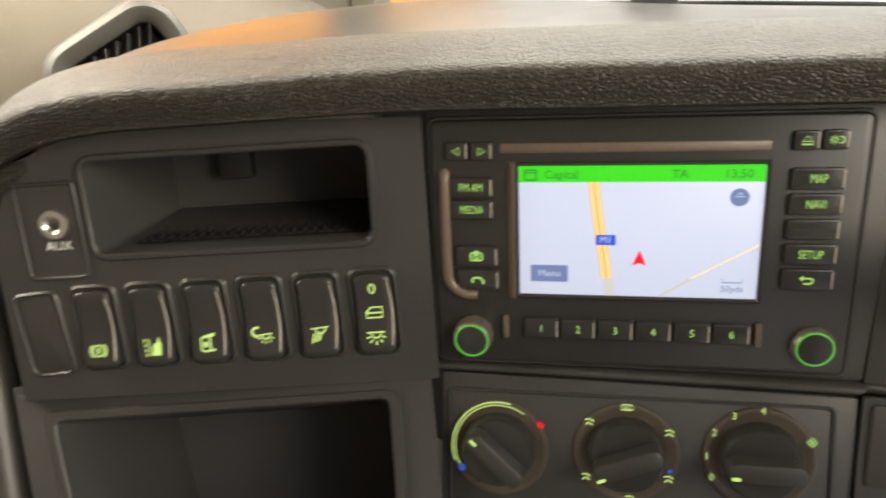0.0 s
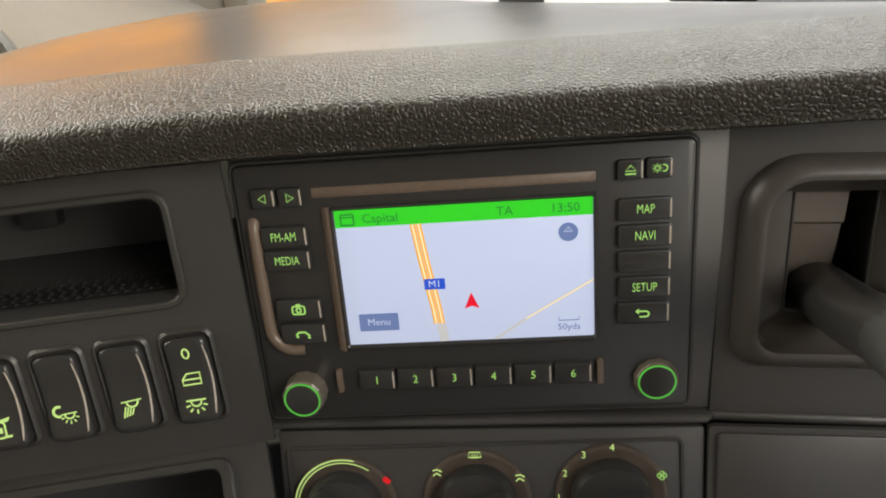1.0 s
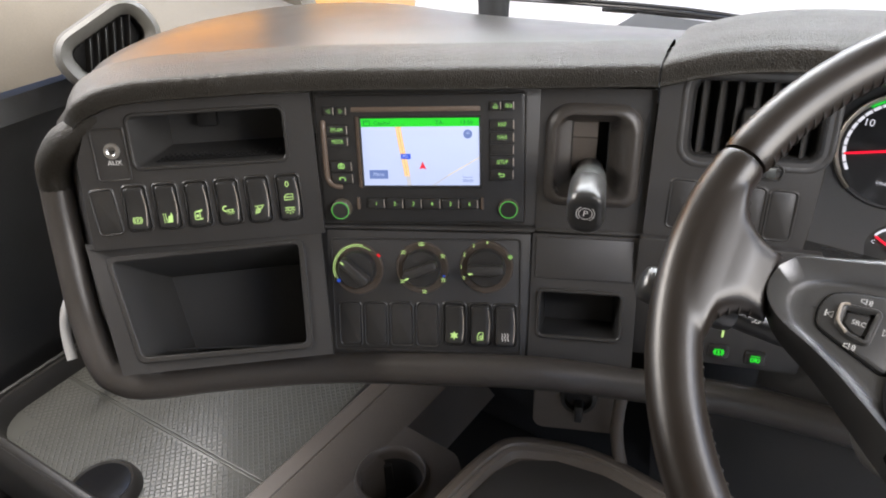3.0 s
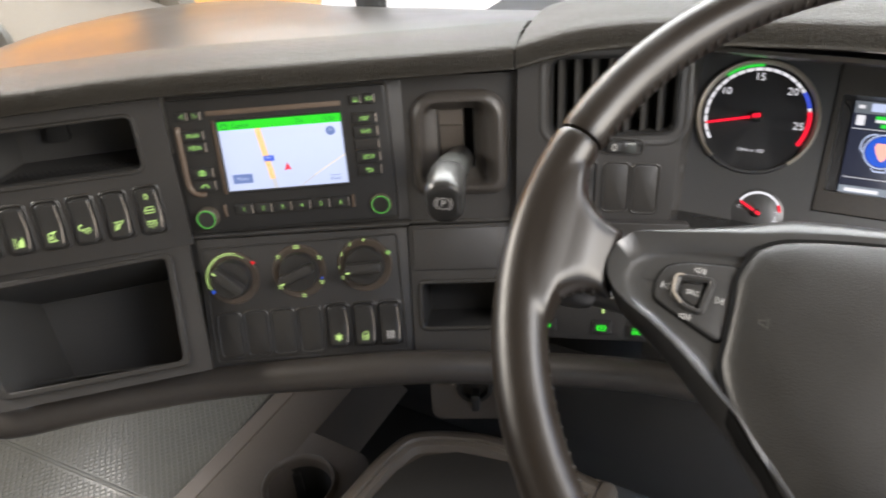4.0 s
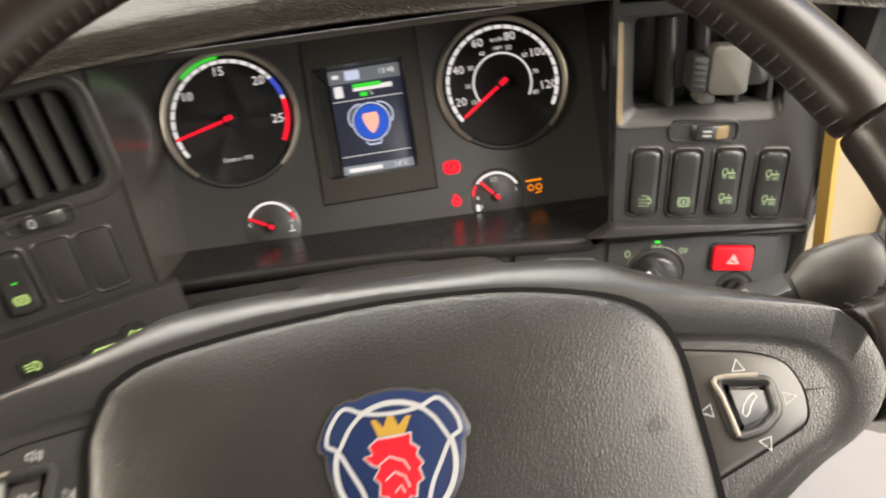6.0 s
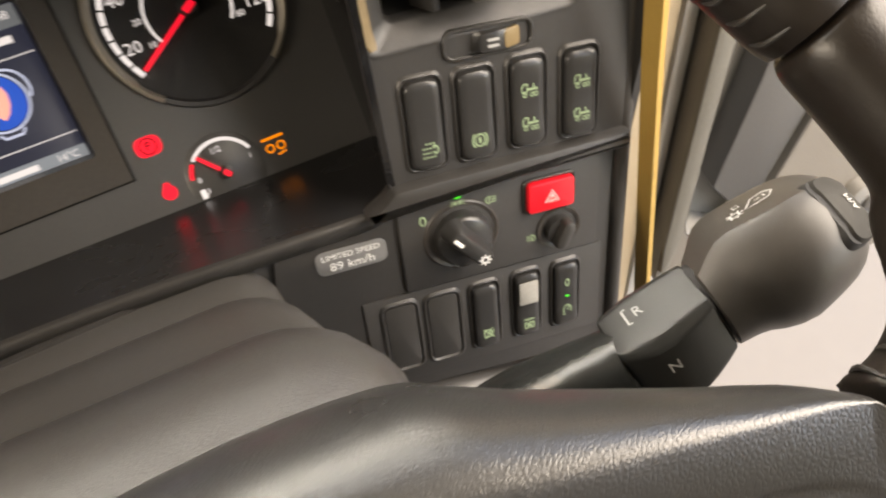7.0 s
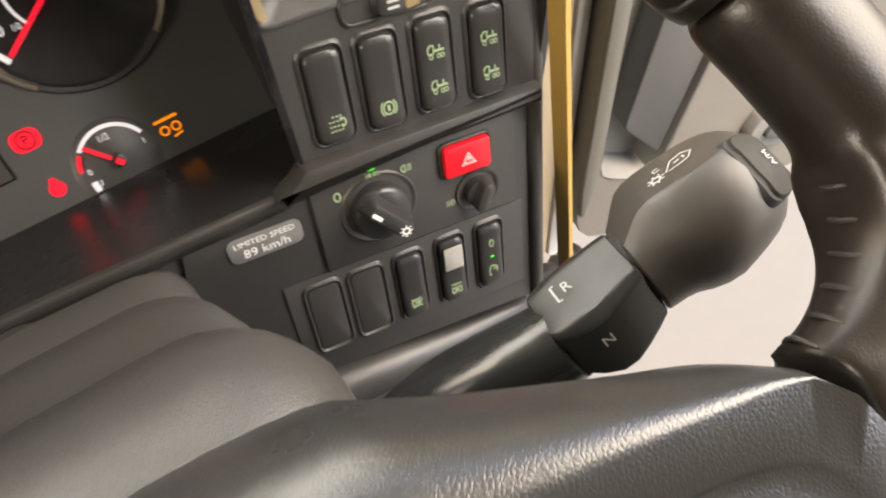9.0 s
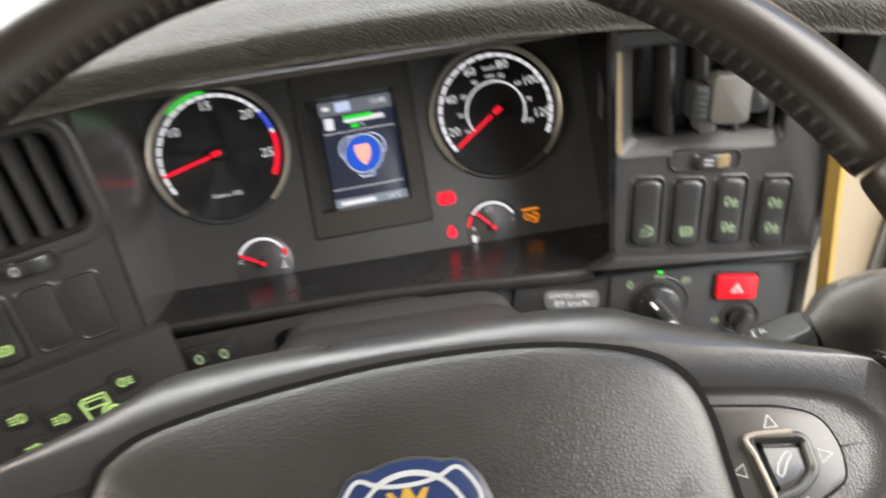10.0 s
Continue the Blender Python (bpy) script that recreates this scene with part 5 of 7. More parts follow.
k2 = part("knob", bm, BUTTON, lights, "small black dimmer knob", m=at(0.037, -0.0125) @ pose(0, 0, 0, 0, 0, 65))
bm = B()
plate(bm, rr(0.0205, 0.0088, 0.004, 4), 0.006, 0.0145, 0.003)
part("grip", bm, PANEL_SOFT, k2)
symbol("headlamp", lights, at(0.0185, -0.0155, 0.0012), GREEN_PALE, 0.7)
hz = thing("hazard_switch", RIGHT @ at(0.0318, -0.0318, -0.001, -3.6), "red hazard light switch with a white triangle", "hazard switch")
bm = B()
hoop(bm, rr(0.034, 0.0245, 0.004, 4), rr(0.0305, 0.021, 0.003, 4), -0.001, 0.0022, 0.0006)
part("surround", bm, PANEL_SOFT, hz)
bm = B()
plate(bm, rr(0.0302, 0.0206, 0.0028, 4), 0.0, 0.0055, 0.0016)
b = part("rocker", bm, RED_BUTTON, hz, "red button")
symbol("warning", b, at(0.0, 0.0, 0.0056), WHITE, 1.0)
low = thing("lower_switch_plate", RIGHT @ at(-0.016, -0.1145, -0.003, -3.6), "black plate that holds the lower row of switches", "switch plate")
bm = B()
plate(bm, rr(0.162, 0.0725, 0.0015, 2), -0.002, 0.0005, 0.0004)
part("plate", bm, PANEL, low)
for u, v in ((-0.0745, -0.108), (-0.0468, -0.1104)):
    switch(RIGHT @ at(u, v, -0.002, -3.6), None, "black blank cover in the lower switch plate", RG, scale=(0.92, 1.12))
for u, v, marks, lamps, words in (
    (-0.0185, -0.112, [("slash", -0.0115)], (0.004,), "black rocker switch with a pale crossed out symbol"),
    (0.0105, -0.1135, [("axle", -0.0135)], (), "black rocker switch with a pale axle symbol and label"),
    (0.0385, -0.1158, [("off", 0.0105), ("cruise", -0.0105)], (0.0,), "black rocker switch with a green lamp and cruise symbol"),
):
    s = switch(RIGHT @ at(u, v, -0.002, -3.6), marks, words, RG, ROCKER_R, GREEN_PALE, lamps if u > 0.02 else (), scale=(0.8, 1.1))
    if 0 < u < 0.02:
        bm = B()
        plate(bm, rr(0.0165, 0.0165, 0.0012, 2), 0, 0.0008, 0.0003)
        for k in range(4):
            line(bm, [(-0.006, 0.005 - 0.0033 * k), (0.006, 0.005 - 0.0033 * k)], 0.0004, 0.0009)
        part("label_window", bm, mat("milky label", (0.3, 0.29, 0.265), 0.5), s, "milky white label window", m=at(0, 0.011, 0.0052))
sign = thing("speed_limit_plate", RIGHT @ at(-0.0925, -0.0362, -0.0035, -2.5), "grey speed limiter plate with white lettering", "label plate")
bm = B()
plate(bm, rr(0.0425, 0.0165, 0.005, 4), 0, 0.0006, 0.0002)
part("plate", bm, mat("brushed grey label", (0.2, 0.2, 0.2), 0.35, metal=0.3), sign)
lettering("lettering", "LIMITED SPEED", 0.0053, at(0.0, 0.0036, 0.0008), WHITE, sign)
lettering("lettering", "89 km/h", 0.0082, at(0.0, -0.0034, 0.0008), WHITE, sign)

# ---- instrument cluster ----
cl = thing("instrument_cluster", DIALS, "black instrument cluster with lit dials and a small display", "instrument cluster")
bm = B()
lcd_hole = rr(0.083, 0.1000, 0.002, 2, -0.003, 0.0408)
holed(bm, [(-0.214, 0.135), (-0.2095, -0.060), (0.207, -0.070), (0.21, 0.135)], [lcd_hole], -0.004, 0.0)
part("face", bm, CLUSTER, cl)
inv = DIALS.inverted()
front = [inv @ Vector(p) for p in ((-0.2135, 0.3363, 0.878), (-0.2055, 0.2865, 0.7115), (0.1530, 0.2800, 0.7195), (0.158, 0.312, 0.890))]
# polished ledge that mirrors the lit symbols, with a rounded front edge
LEDGE_FRONT = smooth_path([(-0.209, 0.2865, 0.7125), (-0.10, 0.2880, 0.7148), (0.0, 0.2872, 0.7152), (0.0906, 0.2822, 0.7137), (0.1254, 0.2805, 0.7128), (0.1400, 0.2790, 0.7140), (0.1495, 0.2780, 0.7180), (0.1555, 0.2775, 0.7225)], 5)
LEDGE_REAR = [DIALS @ Vector((-0.208 + 0.413 * i / (len(LEDGE_FRONT) - 1), -0.0520 - 0.0105 * i / (len(LEDGE_FRONT) - 1), 0.0004)) for i in range(len(LEDGE_FRONT))]
bm = B()
loft(bm, [[inv @ p for p in LEDGE_REAR], [inv @ (a.lerp(b, 0.5)) for a, b in zip(LEDGE_REAR, LEDGE_FRONT)], [inv @ (p + Vector((0, 0.004, 0.0003))) for p in LEDGE_FRONT]], False, False, closed=False)
part("ledge", bm, LEDGE, cl, "polished black ledge")
bm = B()
loft(bm, [[inv @ (p + Vector((0, dy, dz))) for p in LEDGE_FRONT] for dy, dz in ((0.0045, 0.0002), (0.0022, 0.0003), (0.0008, -0.0001), (0.0, -0.0010), (-0.0002, -0.0025), (0.0004, -0.0110), (0.004, -0.0115))], False, False, closed=False)
part("ledge_lip", bm, PANEL_SOFT, cl, "rounded front edge of the ledge", angle=80)
rear = [Vector(p) for p in ((-0.1855, 0.122, 0), (-0.1820, -0.0535, 0), (0.205, -0.0628, 0), (0.208, 0.116, 0))]
for i, nm in ((0, "side_wall"), (2, "side_wall"), (3, "top_wall")):
    j = (i + 1) % 4
    quad = [front[i], front[j], rear[j], rear[i]]
    mid = sum((Vector(p) for p in quad), Vector()) / 4
    out = (quad[1] - quad[0]).cross(quad[3] - quad[0]).normalized() * 0.004
    if out.dot(mid - Vector((0, 0.03, mid.z))) < 0:
        out = -out
    bm = B()
    loft(bm, [[p for p in quad], [p + out for p in quad]])
    part(nm, bm, GLOSS if i == 2 else SATIN, cl)


def dial(cx, cy, r, ticks_from, ticks_to, ticks, numbers, num_r, num_size, needle, needle_len):
    ring = B()
    rings = []
    for i in range(57):
        a = radians(-50 + 282 * i / 56)
        wide = 1.0 if 3 < i < 53 else 0.75
        rings.append([Vector((q * math.cos(a), q * math.sin(a), z)) for q, z in ((r - 0.0060 * wide, 0.0004), (r - 0.0040 * wide, 0.0062), (r - 0.0024, 0.0072), (r - 0.0008, 0.0058), (r, 0.0))])
    loft(ring, rings, closed=True)
    part("dial_ring", ring, DIALRING, cl, "dull silver dial ring open at its foot", m=at(cx, cy))
    bm = B()
    rings = []
    for i in range(25):
        a = radians(232 + 78 * i / 24)
        rings.append([Vector((q * math.cos(a), q * math.sin(a), z)) for q, z in ((r - 0.0056, 0.0004), (r - 0.0036, 0.0040), (r - 0.0010, 0.0040), (r, 0.0))])
    loft(bm, rings, closed=True)
    part("ring_foot", bm, DIALFACE, cl, m=at(cx, cy))
    bm = B()
    lathe(bm, [(r - 0.005, 0.0006), (0.0, 0.0006)], 56)
    face = part("dial_face", bm, DIALFACE, cl, m=at(cx, cy, 0.0004))
    for k in range(ticks):
        step = (ticks_to - ticks_from) / ticks
        bm = B()
        band(bm, r - 0.0125, r - 0.0092, ticks_from + step * (k + 0.07), ticks_from + step * (k + 0.93), 0.0012, 5)
        part("tick", bm, DIAL_LIT, face)
    for words, deg in numbers:
        lettering("number", words, num_size, at(num_r * math.cos(radians(deg)), num_r * math.sin(radians(deg)), 0.0014), DIAL_LIT, face)
    a = radians(needle)
    c, s = math.cos(a), math.sin(a)
    bm = B()
    line(bm, [(0.006 * c, 0.006 * s), (needle_len * c, needle_len * s)], 0.0026, 0.0052)
    line(bm, [(-0.004 * c, -0.004 * s), (0.004 * c, 0.004 * s)], 0.0042, 0.0095)
    part("needle", bm, LAMP_RED, face)
    bm = B()
    lathe(bm, [(0.0062, 0.001), (0.0058, 0.0075), (0.0045, 0.009), (0, 0.0092)], 24)
    part("needle_hub", bm, BUTTON, face)
    return face


tacho = dial(-0.122, 0.0585, 0.0618, 214, -30, 24, [("10", 145), ("15", 95), ("20", 44), ("25", -8)], 0.0425, 0.0112, 194, 0.051)
for r0, r1, a0, a1, m_ in ((0.0535, 0.0562, 132, 92, DIAL_GREEN), (0.049, 0.053, 36, 16, DIAL_BLUE), (0.049, 0.053, 12, -30, LAMP_RED)):
    bm = B()
    band(bm, r0, r1, a0, a1, 0.0018, 20)
    part("scale_band", bm, m_, tacho)
lettering("lettering", "1/min x 100", 0.0056, at(0.0, -0.036, 0.0014), DIAL_LIT, tacho)
speedo = dial(0.1252, 0.0535, 0.0605, 216, -32, 24, [("20", 197), ("40", 157), ("60", 115), ("80", 73), ("100", 32), ("120", -11)], 0.0415, 0.0106, 214, 0.047)
bm = B()
band(bm, 0.0255, 0.0272, 214, -32, 0.0018, 40)
part("scale_band", bm, DIAL_LIT, speedo)
for words, deg in (("10", 206), ("20", 178), ("30", 148), ("40", 118), ("50", 72), ("60", 42), ("70", 10), ("80", -24)):
    lettering("number", words, 0.0056, at(0.0315 * math.cos(radians(deg)), 0.0315 * math.sin(radians(deg)), 0.0014), DIAL_LIT, speedo)
lettering("lettering", "km/h", 0.0055, at(0, 0.0385, 0.0014), DIAL_LIT, speedo)
lettering("lettering", "mph", 0.005, at(0, 0.0315, 0.0014), DIAL_LIT, speedo)


def small_dial(cx, cy, a0, a1, red0, red1, needle):
    bm = B()
    lathe(bm, [(0.026, 0.0), (0.0255, 0.0004), (0, 0.0004)], 40)
    f = part("small_dial", bm, CLUSTER, cl, m=at(cx, cy))
    for r0, x0, x1, m_ in ((0.0205, a0, a1, DIAL_LIT), (0.0205, red0, red1, LAMP_RED)):
        bm = B()
        band(bm, r0, r0 + 0.0024, x0, x1, 0.0018, 20)
        part("scale_band", bm, m_, f)
    c, s = math.cos(radians(needle)), math.sin(radians(needle))
    bm = B()
    line(bm, [(0.004 * c, 0.004 * s), (0.021 * c, 0.021 * s)], 0.0024, 0.004)
    line(bm, [(-0.003 * c, -0.003 * s), (0.002 * c, 0.002 * s)], 0.0034, 0.0062)
    part("needle", bm, LAMP_RED, f)
    bm = B()
    lathe(bm, [(0.0045, 0.001), (0.0042, 0.005), (0, 0.006)], 18)
    part("needle_hub", bm, BUTTON, f)
    return f


temp = small_dial(-0.1025, -0.0425, 150, 30, 30, 10, 152)
lettering("lettering", "C", 0.005, at(-0.019, 0.004, 0.0016), DIAL_LIT, temp)
lettering("lettering", "H", 0.005, at(0.0185, 0.003, 0.0016), DIAL_LIT, temp)
bm = B()
line(bm, [(0.018, -0.006), (0.018, -0.001)], 0.001, 0.0016)
line(bm, [(0.015, -0.0065), (0.021, -0.0065)], 0.0009, 0.0016)
part("symbol", bm, DIAL_LIT, temp)
fuel = small_dial(0.105, -0.0475, 140, 25, 172, 145, 132)
lettering("lettering", "1/2", 0.0058, at(-0.001, 0.0155, 0.0016), DIAL_LIT, fuel)
lettering("lettering", "0", 0.0052, at(-0.0175, 0.001, 0.0016), DIAL_LIT, fuel)
lettering("lettering", "1", 0.0052, at(0.0185, 0.004, 0.0016), DIAL_LIT, fuel)
bm = B()
shape(bm, rr(0.0036, 0.0062, 0.0005, 2, -0.0185, -0.008), 0.0016)
line(bm, [(-0.0162, -0.009), (-0.0148, -0.008), (-0.0148, -0.0055)], 0.0007, 0.0016)
part("symbol", bm, DIAL_LIT, fuel)
# warning lamps
bm = B()
shape(bm, rr(0.0165, 0.0125, 0.005, 4), 0.0006)
lamp = part("warning_lamp", bm, LAMP_RED, cl, "lit red parking brake lamp", m=at(0.068, -0.0148))
lettering("lettering", "P", 0.0075, at(0, 0, 0.0012), GAP, lamp)
drawn("ring", lambda b: line(b, ring_pts(0.0050, n=18), 0.0007, 0.0012), GAP, lamp)
bm = B()
shape(bm, [(-0.0028, -0.006), (0.0028, -0.006), (0.0034, 0.0), (0.0016, 0.005), (-0.0016, 0.005), (-0.0034, 0.0)], 0.0006)
shape(bm, ring_pts(0.0048, n=14, cy=-0.002)[:-1], 0.0004)
part("warning_lamp", bm, LAMP_RED, cl, "lit red belt lamp", m=at(0.0676, -0.0445))
bm = B()
line(bm, [(-0.0075, 0.006), (0.0075, 0.006)], 0.0018, 0.0006)
for x in (-0.0035, 0.004):
    line(bm, ring_pts(0.0026, n=12, cx=x, cy=-0.0005), 0.0012, 0.0006)
line(bm, [(0.0, -0.006), (0.006, -0.005)], 0.0012, 0.0006)
part("warning_lamp", bm, LAMP_AMBER, cl, "lit amber axle lamp", m=at(0.1408, -0.044))
# driver display
lcd = part("display_frame", (lambda b: (bin_box(b, lcd_hole, 0.014, 0.003), b)[1])(B()), PANEL_SOFT, cl, m=at(0, 0, 0.0))
lcd_frame = [(0.0535, 0.1240), (-0.0500, 0.1240), (-0.0515, -0.0305), (0.0515, -0.0305)]
bm = B()
holed(bm, [(x + (0.0012 if x > 0 else -0.0012), y + (0.0012 if y > 0 else -0.0012)) for x, y in lcd_frame], [lcd_hole], -0.001, 0.0008)
part("frame_joint", bm, GAP, cl)
bm = B()
holed(bm, lcd_frame, [lcd_hole], -0.001, 0.0022)
part("display_surround", bm, SATIN, cl, "plain black surround of the display")
bm = B()
plate(bm, rr(0.066, 0.0965, 0.001, 2), -0.0138, -0.011, 0.0003)
lcd = part("display", bm, LCD_DARK, cl, "small dark colour display with a shield picture", m=at(0.002, 0.0402))
LZ = -0.0106
bits = [
    (lambda b: shape(b, rr(0.0655, 0.0125, 0.0002, 1, 0, 0.0415), LZ), glow("dim grey display", (0.12, 0.14, 0.17), 0.9)),
    (lambda b: shape(b, rr(0.0135, 0.0085, 0.0008, 2, -0.011, 0.042), LZ + 0.0003), MAP_BG),
    (lambda b: shape(b, rr(0.006, 0.0035, 0.0004, 1, -0.0265, 0.042), LZ + 0.0003), DIAL_LIT),
    (lambda b: shape(b, rr(0.036, 0.0042, 0.0002, 1, 0.006, 0.0292), LZ), DIAL_LIT),
    (lambda b: shape(b, rr(0.026, 0.0036, 0.0002, 1, 0.001, 0.0318), LZ + 0.0002), DIAL_GREEN),
    (lambda b: shape(b, rr(0.0068, 0.0038, 0.0002, 1, -0.003, 0.0238), LZ), DIAL_GREEN),
    (lambda b: shape(b, rr(0.008, 0.0105, 0.0008, 1, -0.0255, 0.0282), LZ), DIAL_LIT),
    (lambda b: line(b, [(-0.032, 0.0195), (0.032, 0.0195)], 0.0006, LZ), DIAL_LIT),
    (lambda b: line(b, [(-0.032, -0.031), (0.032, -0.031)], 0.0006, LZ), DIAL_LIT),
    (lambda b: shape(b, rr(0.0655, 0.0085, 0.0002, 1, 0, -0.0438), LZ), glow("slate display", (0.2, 0.24, 0.3), 0.9)),
    (lambda b: shape(b, rr(0.031, 0.0036, 0.0002, 1, -0.012, -0.0438), LZ + 0.0003), DIAL_LIT),
    (lambda b: shape(b, ring_pts(0.0158, n=28, cy=-0.002)[:-1], LZ), glow("bright blue display", (0.01, 0.09, 0.6), 0.9)),
    (lambda b: line(b, ring_pts(0.0172, n=32, cy=-0.002), 0.0013, LZ + 0.0003), MAP_BG),
    (lambda b: [line(b, ring_pts(0.0125, a - 62, a + 62, 12, 0.0092 * math.cos(radians(a)), 0.0092 * math.sin(radians(a)) - 0.002), 0.0014, LZ + 0.0005) for a in (150, 30)], MAP_BG),
    (lambda b: line(b, [(-0.0072, -0.0195), (-0.0050, -0.0225), (0.0050, -0.0225), (0.0072, -0.0195)], 0.0016, LZ + 0.0005), MAP_BG),
    (lambda b: shape(b, [(-0.0066, 0.0062), (-0.0078, 0.0020), (-0.0060, -0.0040), (-0.0030, -0.0096), (0.0, -0.0126), (0.0034, -0.0096), (0.0062, -0.0046), (0.0072, 0.0014), (0.0058, 0.0064)], LZ + 0.0005), glow("pale red display", (0.95, 0.42, 0.36), 1.0)),
]
for fn, m_ in bits:
    drawn("display_picture", fn, m_, lcd)
lettering("lettering", "13:48", 0.0068, at(0.0205, 0.042, LZ + 0.0004), DIAL_LIT, lcd)
lettering("lettering", "%", 0.005, at(0.004, 0.0238, LZ + 0.0004), DIAL_LIT, lcd)
lettering("lettering", "14°C", 0.0064, at(0.021, -0.0438, LZ + 0.0004), DIAL_LIT, lcd)

# ---- lower panels round the steering column ----
lowl = spot(-0.262, 0.226, 0.665, 20, 9)
bm = B()
plate(bm, rr(0.17, 0.135, 0.004, 3, 0.005, 0.0), -0.01, 0.0, 0.001)
part("lamp_panel", bm, PANEL, dash, m=lowl)
li = lowl.inverted()
lt = thing("lamp_buttons", lowl, "black panel of buttons with lit lamp symbols", "button panel")
for kind, u, v, size, turn in (("headlamp", -0.0255, 0.0405, 1.3, 0), ("headlamp", -0.0013, 0.0275, 1.3, 0), ("headlamp", -0.0260, 0.0120, 1.25, 0), ("bulbtruck", 0.0240, 0.0255, 1.75, 0), ("headlamp", 0.0477, 0.0380, 1.25, 180), ("headlamp", 0.0457, 0.0090, 1.25, 180)):
    bm = B()
    plate(bm, rr(0.03, 0.031, 0.004, 3) if kind == "bulbtruck" else rr(0.0205, 0.0175, 0.005, 4), -0.001, 0.0025, 0.0010)
    b = part("button", bm, BUTTON, lt, m=at(u, v))
    symbol(kind, b, at(0, 0, 0.0026) @ pose(0, 0, 0, 0, 0, turn), GREEN_LIT, size)
for kind, p, size in (("brake", (-0.243, 0.209, 0.617), 1.0), ("axle", (-0.207, 0.215, 0.615), 1.0), ("axle", (-0.3, 0.2, 0.617), 0.85)):
    q = li @ Vector(p)
    bm = B()
    plate(bm, rr(0.02, 0.0165, 0.003, 3), -0.001, 0.0025, 0.0008)
    b = part("button", bm, BUTTON, lt, m=at(q.x, q.y))
    symbol(kind, b, at(0, 0, 0.0026), GREEN_LED, size)
bm = B()
plate(bm, rr(0.0022, 0.008, 0.0004, 2), 0, 0.0006, 0.0002)
part("mark", bm, GREEN_LIT, lt, m=at(*(li @ Vector((-0.243, 0.212, 0.638)))[:2], 0.001))
lowc = spot(-0.03, 0.275, 0.66, 4, 12)
bm = B()
holed(bm, [(-0.18, -0.09), (0.172, -0.09), (0.172, 0.0495), (-0.18, 0.0495)], [rr(0.190, 0.132, (0.024, 0.012, 0.01, 0.01), 6, 0.0125, -0.0245)], -0.004, 0.0)
part("column_panel", bm, PANEL, dash, m=lowc)
bm = B()
plate(bm, rr(0.042, 0.02, 0.004, 3), 0, 0.004, 0.001)
tw = solo("rheostat", bm, BUTTON, lowc @ at(-0.1298, 0.0342, 0, 3), "black box of two small round dimmer buttons", "dimmer")
for k in (-0.0097, 0.0097):
    bm = B()
    lathe(bm, [(0.007, 0.003), (0.0065, 0.0055), (0, 0.006)], 20)
    b = part("button", bm, BUTTON, tw, m=at(k, 0))
    symbol("off", b, at(0, 0, 0.0062), GREEN_PALE, 1.5)
for i, (u, v) in enumerate(((-0.138, 0.0135), (-0.118, 0.0155))):
    bm = B()
    plate(bm, rr(0.012, 0.01, 0.002, 3), -0.001, 0.003, 0.0008)
    b = solo("dimmer_button", bm, BUTTON, lowc @ at(u, v), "small black button with a pale symbol", "button")
    symbol("off", b, at(0, 0, 0.0032), GREEN_PALE, 1.2)

# ---- steering column cowl ----
cow = thing("column_cowl", pose(0, 0, 0), "dark grey plastic cowl over the steering column", "steering column")


def shell(path, w, h, r, material, name, n=6):
    bm = B()
    rings = []
    pts = [Vector(p) for p in path]
    for i, p in enumerate(pts):
        t = (pts[min(i + 1, len(pts) - 1)] - pts[max(i - 1, 0)]).normalized()
        x = Vector((1, 0, 0))
        y = t.cross(x).normalized() * -1
        if y.z < 0:
            y = -y
        ww = w[i] if isinstance(w, list) else w
        hh = h[i] if isinstance(h, list) else h
        rings.append([p + x * a + y * b for a, b in rr(ww, hh, (r, r, r * 0.6, r * 0.6), n)])
    loft(bm, rings)
    return part(name, bm, material, cow)


shell([(-0.015, 0.33, 0.636), (-0.015, 0.29, 0.651), (-0.015, 0.281, 0.6545), (-0.015, 0.275, 0.657), (-0.014, 0.262, 0.661), (-0.013, 0.236, 0.669), (-0.013, 0.226, 0.672)], [0.176, 0.180, 0.184, 0.186, 0.186, 0.186, 0.18], [0.086, 0.092, 0.097, 0.099, 0.100, 0.100, 0.096], 0.03, COWL, "rear_cover")
shell([(-0.012, 0.246, 0.668), (-0.012, 0.243, 0.669), (-0.012, 0.236, 0.672), (-0.010, 0.215, 0.680), (-0.008, 0.19, 0.689), (-0.008, 0.17, 0.695)], [0.176, 0.190, 0.199, 0.206, 0.207, 0.204], [0.086, 0.096, 0.102, 0.106, 0.107, 0.105], 0.036, COWL, "middle_cover")
shell([(-0.004, 0.176, 0.688), (-0.004, 0.1745, 0.6886), (-0.004, 0.1725, 0.6895), (-0.004, 0.1690, 0.6915), (-0.003, 0.160, 0.697), (-0.002, 0.148, 0.7045), (-0.001, 0.128, 0.712), (0.0, 0.10, 0.722), (0.0, 0.085, 0.73)], [0.214, 0.2175, 0.2195, 0.2205, 0.226, 0.231, 0.228, 0.21, 0.18], [0.131, 0.1345, 0.1365, 0.1375, 0.1425, 0.146, 0.142, 0.12, 0.10], 0.048, COWL, "front_cover")
bm = B()
tube(bm, [(0, 0.05, 0.76), (0, 0.01, 0.84)], 0.05, 24)
part("hub_boss", bm, DARK, cow)
bm = B()
tube(bm, [(-0.01, 0.24, 0.64), (-0.01, 0.42, 0.30)], 0.05, 20)
part("column_tube", bm, DARK, cow)

# ---- steering wheel ----
sw = thing("steering_wheel", WHEEL, "black leather truck steering wheel with a stitched rim", "steering wheel")
RW, RT = 0.2368, 0.0164
to_hub = WHEEL.inverted() @ PADDED
